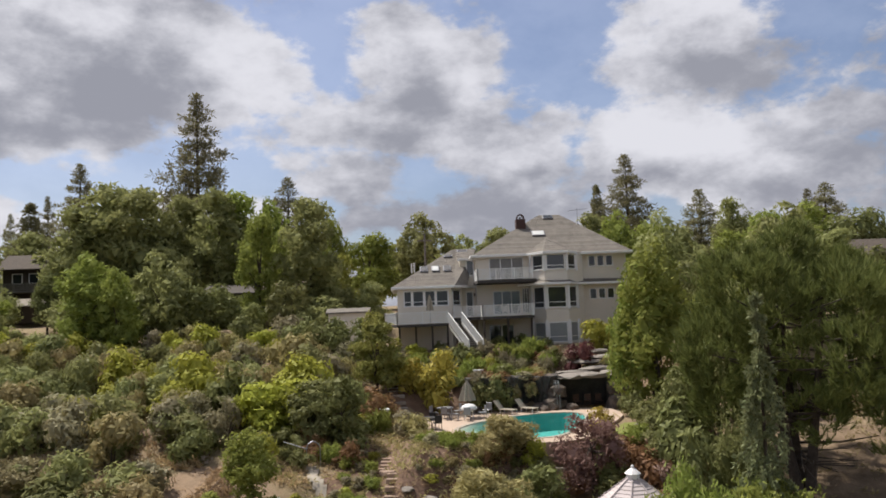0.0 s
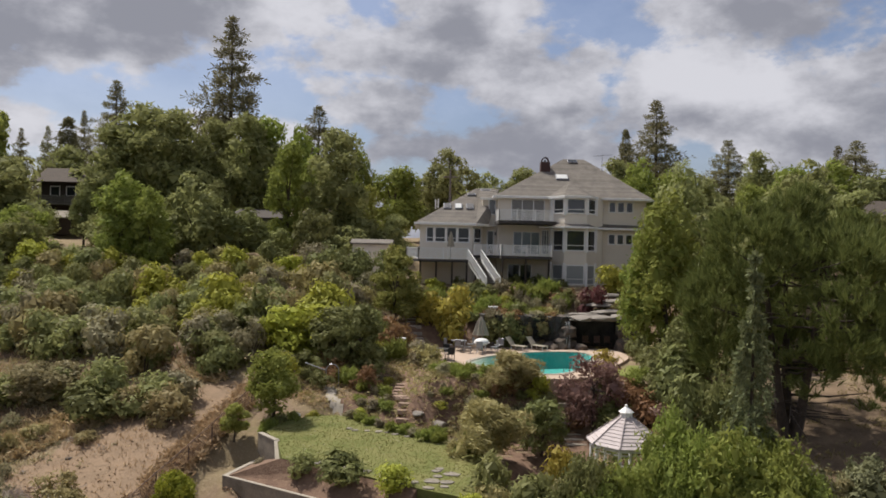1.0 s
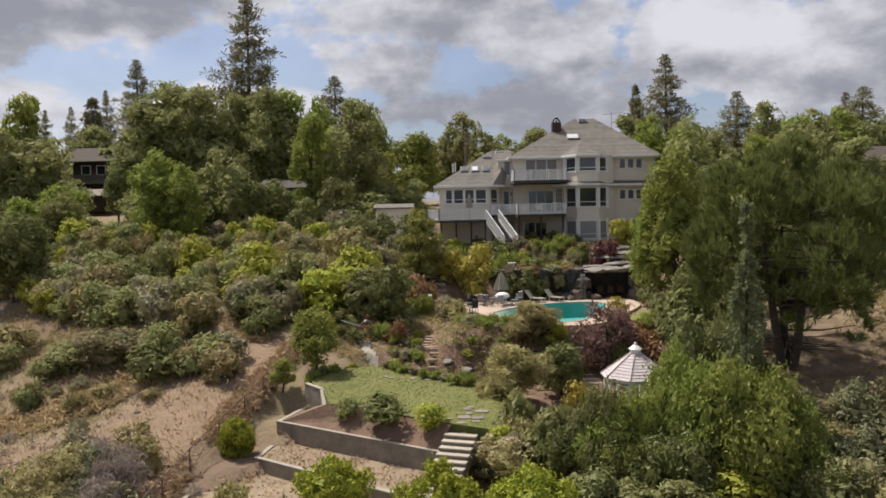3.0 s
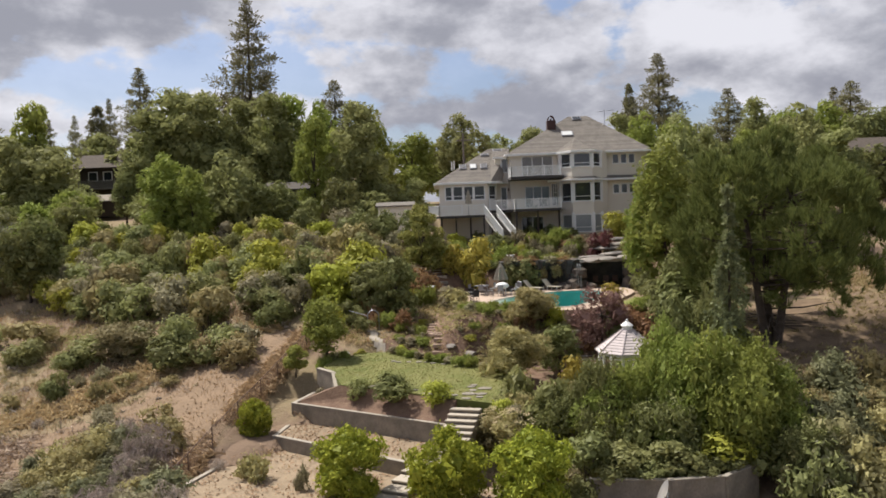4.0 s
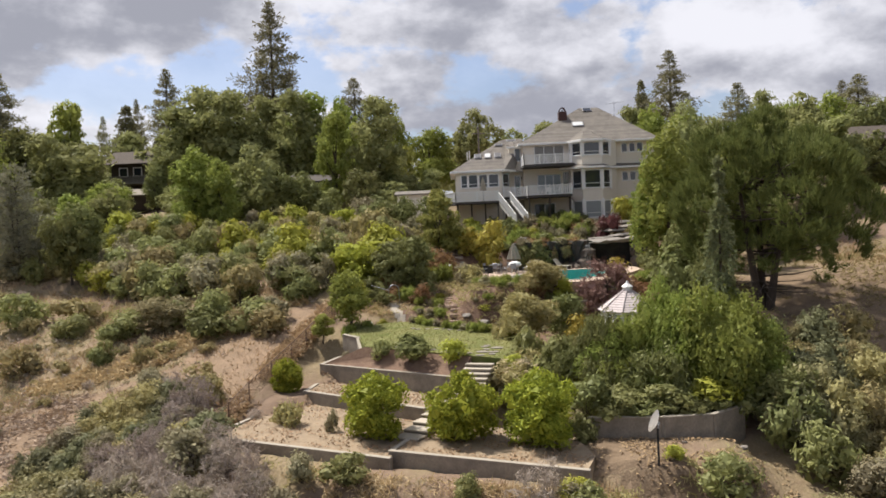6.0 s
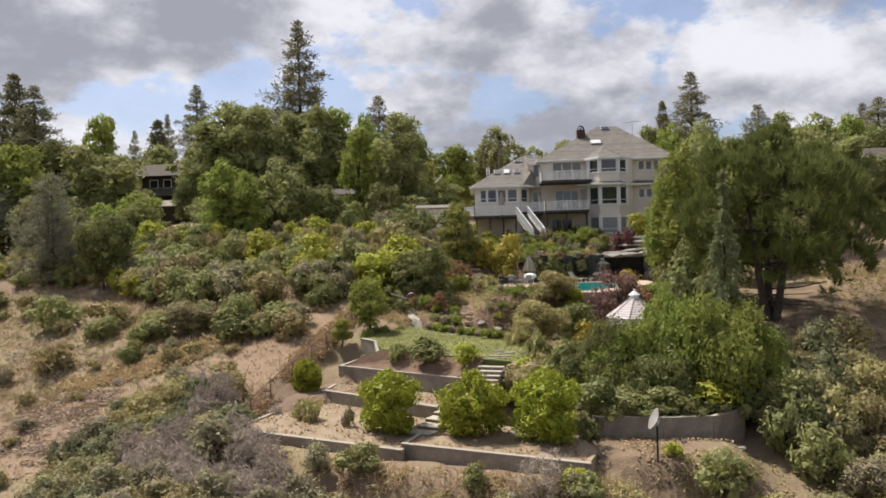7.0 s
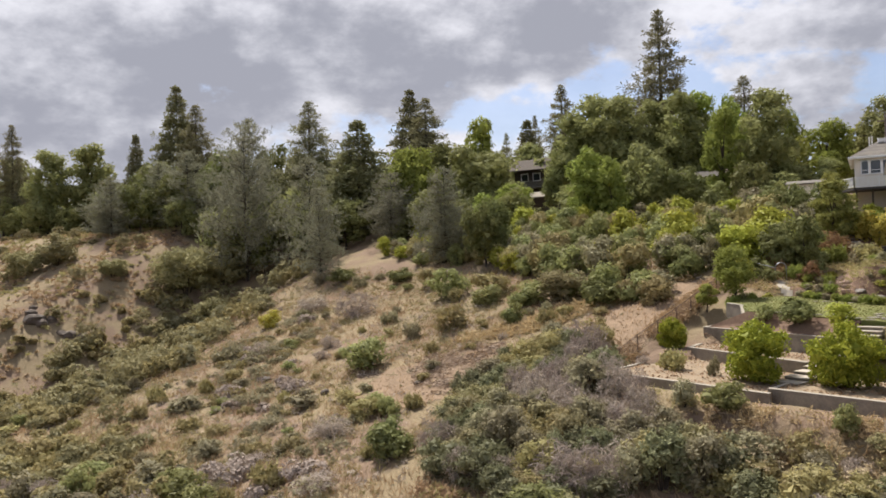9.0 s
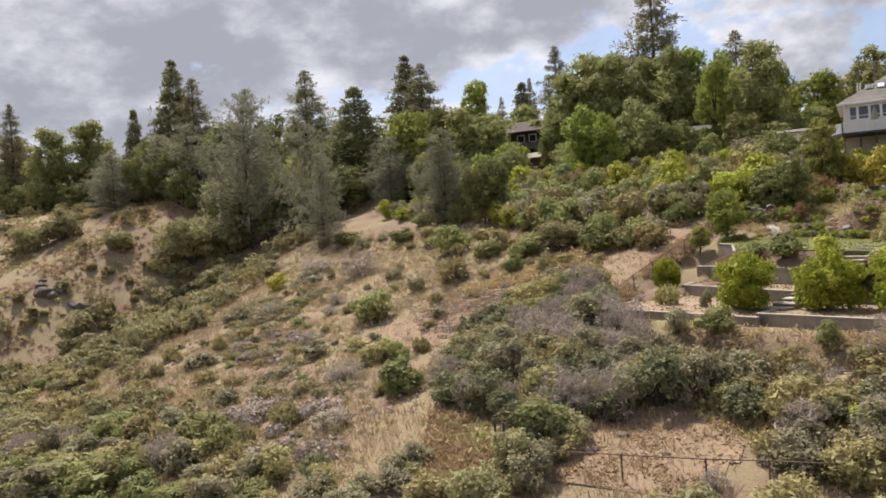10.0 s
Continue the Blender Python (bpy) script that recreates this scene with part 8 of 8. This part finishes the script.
dry_weeds("foot_weeds", 900, 54, L_STRAW, "dry weeds below the lowest walls", [(-14, 28), (-3.6, 23.6), (5, 20.5), (12, 23), (14, 20), (-2, 15), (-14, 24)], 0.14)
dry_weeds("foot_herbs", 700, 55, L_OLIVE, "low green weeds below the lowest walls", [(-14, 28), (-3.6, 23.6), (5, 20.5), (14, 26), (14, 20), (-2, 15), (-14, 24)], 0.15)


def litter(name, count, seed, m, label, poly, size):
    """Clods, leaves and chips lying on the bare ground."""
    rng = np.random.default_rng(seed)
    xs, ys = [p[0] for p in poly], [p[1] for p in poly]
    P = []
    while len(P) < count:
        x, y = rng.uniform(min(xs), max(xs)), rng.uniform(min(ys), max(ys))
        if inside(x, y, poly) and noise.noise(Vector((x * 0.7, y * 0.7, seed))) + rng.uniform(-0.4, 0.4) > 0:
            P.append((x, y, stand_z(x, y) + 0.07))
    P = np.array(P)
    up = unit(rng.normal(size=P.shape) * 0.45 + (0, 0, 1))
    tagged(new(name, leaves_mesh(name, P, up, size, m, rng, 1.2, 0.8)), label, "litter", kind="stuff")


L_LEAFLITTER = leaf_mat("leaf_litter", (0.20, 0.15, 0.095), (0.38, 0.295, 0.195), through_light=0.05)
T1 = [(-12.8, 30.0), (-3.7, 25.3), (-2.6, 31.3), (-9.5, 36.7), (-11.4, 34.6)]
T3 = [(-3.2, 26), (4.6, 22.3), (5.2, 24.0), (4.8, 27.0), (-2.0, 30.7)]
litter("terrace_litter", 1300, 61, L_LEAFLITTER, "dry leaves and clods on the lowest terrace", T1, 0.12)
litter("terrace_litter", 1300, 62, L_LEAFLITTER, "dry leaves under the citrus trees", T3, 0.11)
litter("terrace_litter", 1200, 63, L_LEAFLITTER, "dry weeds and clods on the middle terrace", [(-9.4, 37), (-2.4, 31.6), (-0.8, 34.2), (-9.0, 40)], 0.11)
litter("soil_litter", 1600, 64, L_LEAFLITTER, "dry leaves and clods below the curved wall", [(5, 21), (14, 22), (14, 27), (5.6, 27)], 0.12)
litter("track_litter", 2200, 65, L_LEAFLITTER, "clods and chips on the dirt track", TRACK, 0.11)


dry_weeds("foot_straw", 420, 58, L_STRAW, "tall pale straw beside the thicket", FOOT_STRAW, 0.26)
dry_weeds("foot_grass", 160, 59, L_OLIVE, "yellow-green grass beside the thicket", FOOT_STRAW, 0.26)
earth_bed("dirt_clearing", CLEARING, M_TRACK, "bare reddish dirt with clods below the thicket", 0.04, 0.4)
litter("clearing_litter", 1500, 66, L_LEAFLITTER, "clods and chips on the bare dirt", CLEARING, 0.13)
for x, y in ((-13.1, 13.1), (-12.5, 12.7), (-10.6, 10.9)):
    bm = bmesh.new()
    tube(bm, (0, 0, -0.3), (0.03, 0, 1.5), 0.06, 0.05, 7)
    one_mesh("fence_post", bm, M_BARK, "weathered dark fence post standing alone", "fence post", (x, y, rough_z(x, y)), group="old fence posts")


def debris():
    """A strip of grey cut brush and bark lying on the dirt track."""
    rng = np.random.default_rng(48)
    P, D = [], []
    while len(P) < 4600:
        x, y = rng.uniform(-32, -14), rng.uniform(30, 43)
        if not inside(x, y, DEBRIS) or noise.noise(Vector((x * 0.5, y * 0.9, 5))) + rng.uniform(-0.3, 0.3) < -0.05:
            continue
        P.append((x, y, rough_z(x, y) + rng.uniform(0.05, 0.2)))
        D.append((rng.normal(), rng.normal() * 0.7, rng.normal() * 0.2))
    P, D = np.array(P), unit(np.array(D))
    L = rng.uniform(0.1, 0.75, (len(P), 1)) ** 1.5 + 0.08
    side = unit(np.cross(D, rng.normal(size=D.shape))) * (0.02 + 0.03 * rng.random((len(P), 1)))
    me = blade_mesh("cut_brush", np.stack([P - D * L / 2 - side, P - D * L / 2 + side, P + D * L / 2], 1), L_DEBRIS)
    tagged(new("cut_brush", me), "grey twigs and bark strewn on the dirt track", "debris", kind="stuff")


L_DEBRIS = leaf_mat("grey_bark_litter", (0.225, 0.19, 0.158), (0.41, 0.355, 0.30), through_light=0.05)
debris()


def far_woods():
    """Woods behind the houses, far off."""
    rng = np.random.default_rng(77)
    P, Nn = [], []
    for k in range(220):
        a = rng.uniform(-1.25, 0.85)
        d = rng.uniform(135, 330)
        x, y = d * math.sin(a), d * math.cos(a) - 10
        if y < 60 or (x < -60 and y < 108):
            continue
        h, r = rng.uniform(7, 13), rng.uniform(4, 7)
        p, n, _, _ = lobed_crown(rng, 9, 300, r, 0.5, h, r * 0.5)
        P.append(p + (x, y, ground_z(x, y)))
        Nn.append(n)
    me = leaves_mesh("far_woods", np.concatenate(P), np.concatenate(Nn), 1.3, L_OAK, rng)
    tagged(new("far_woods", me), "dull green woods behind the houses", "woods", kind="stuff")


far_woods()

# the grown samples themselves leave
for _, _, makers in KINDS.values():
    for ob in makers:
        for o in (*ob.children_recursive, ob):
            bpy.data.objects.remove(o)
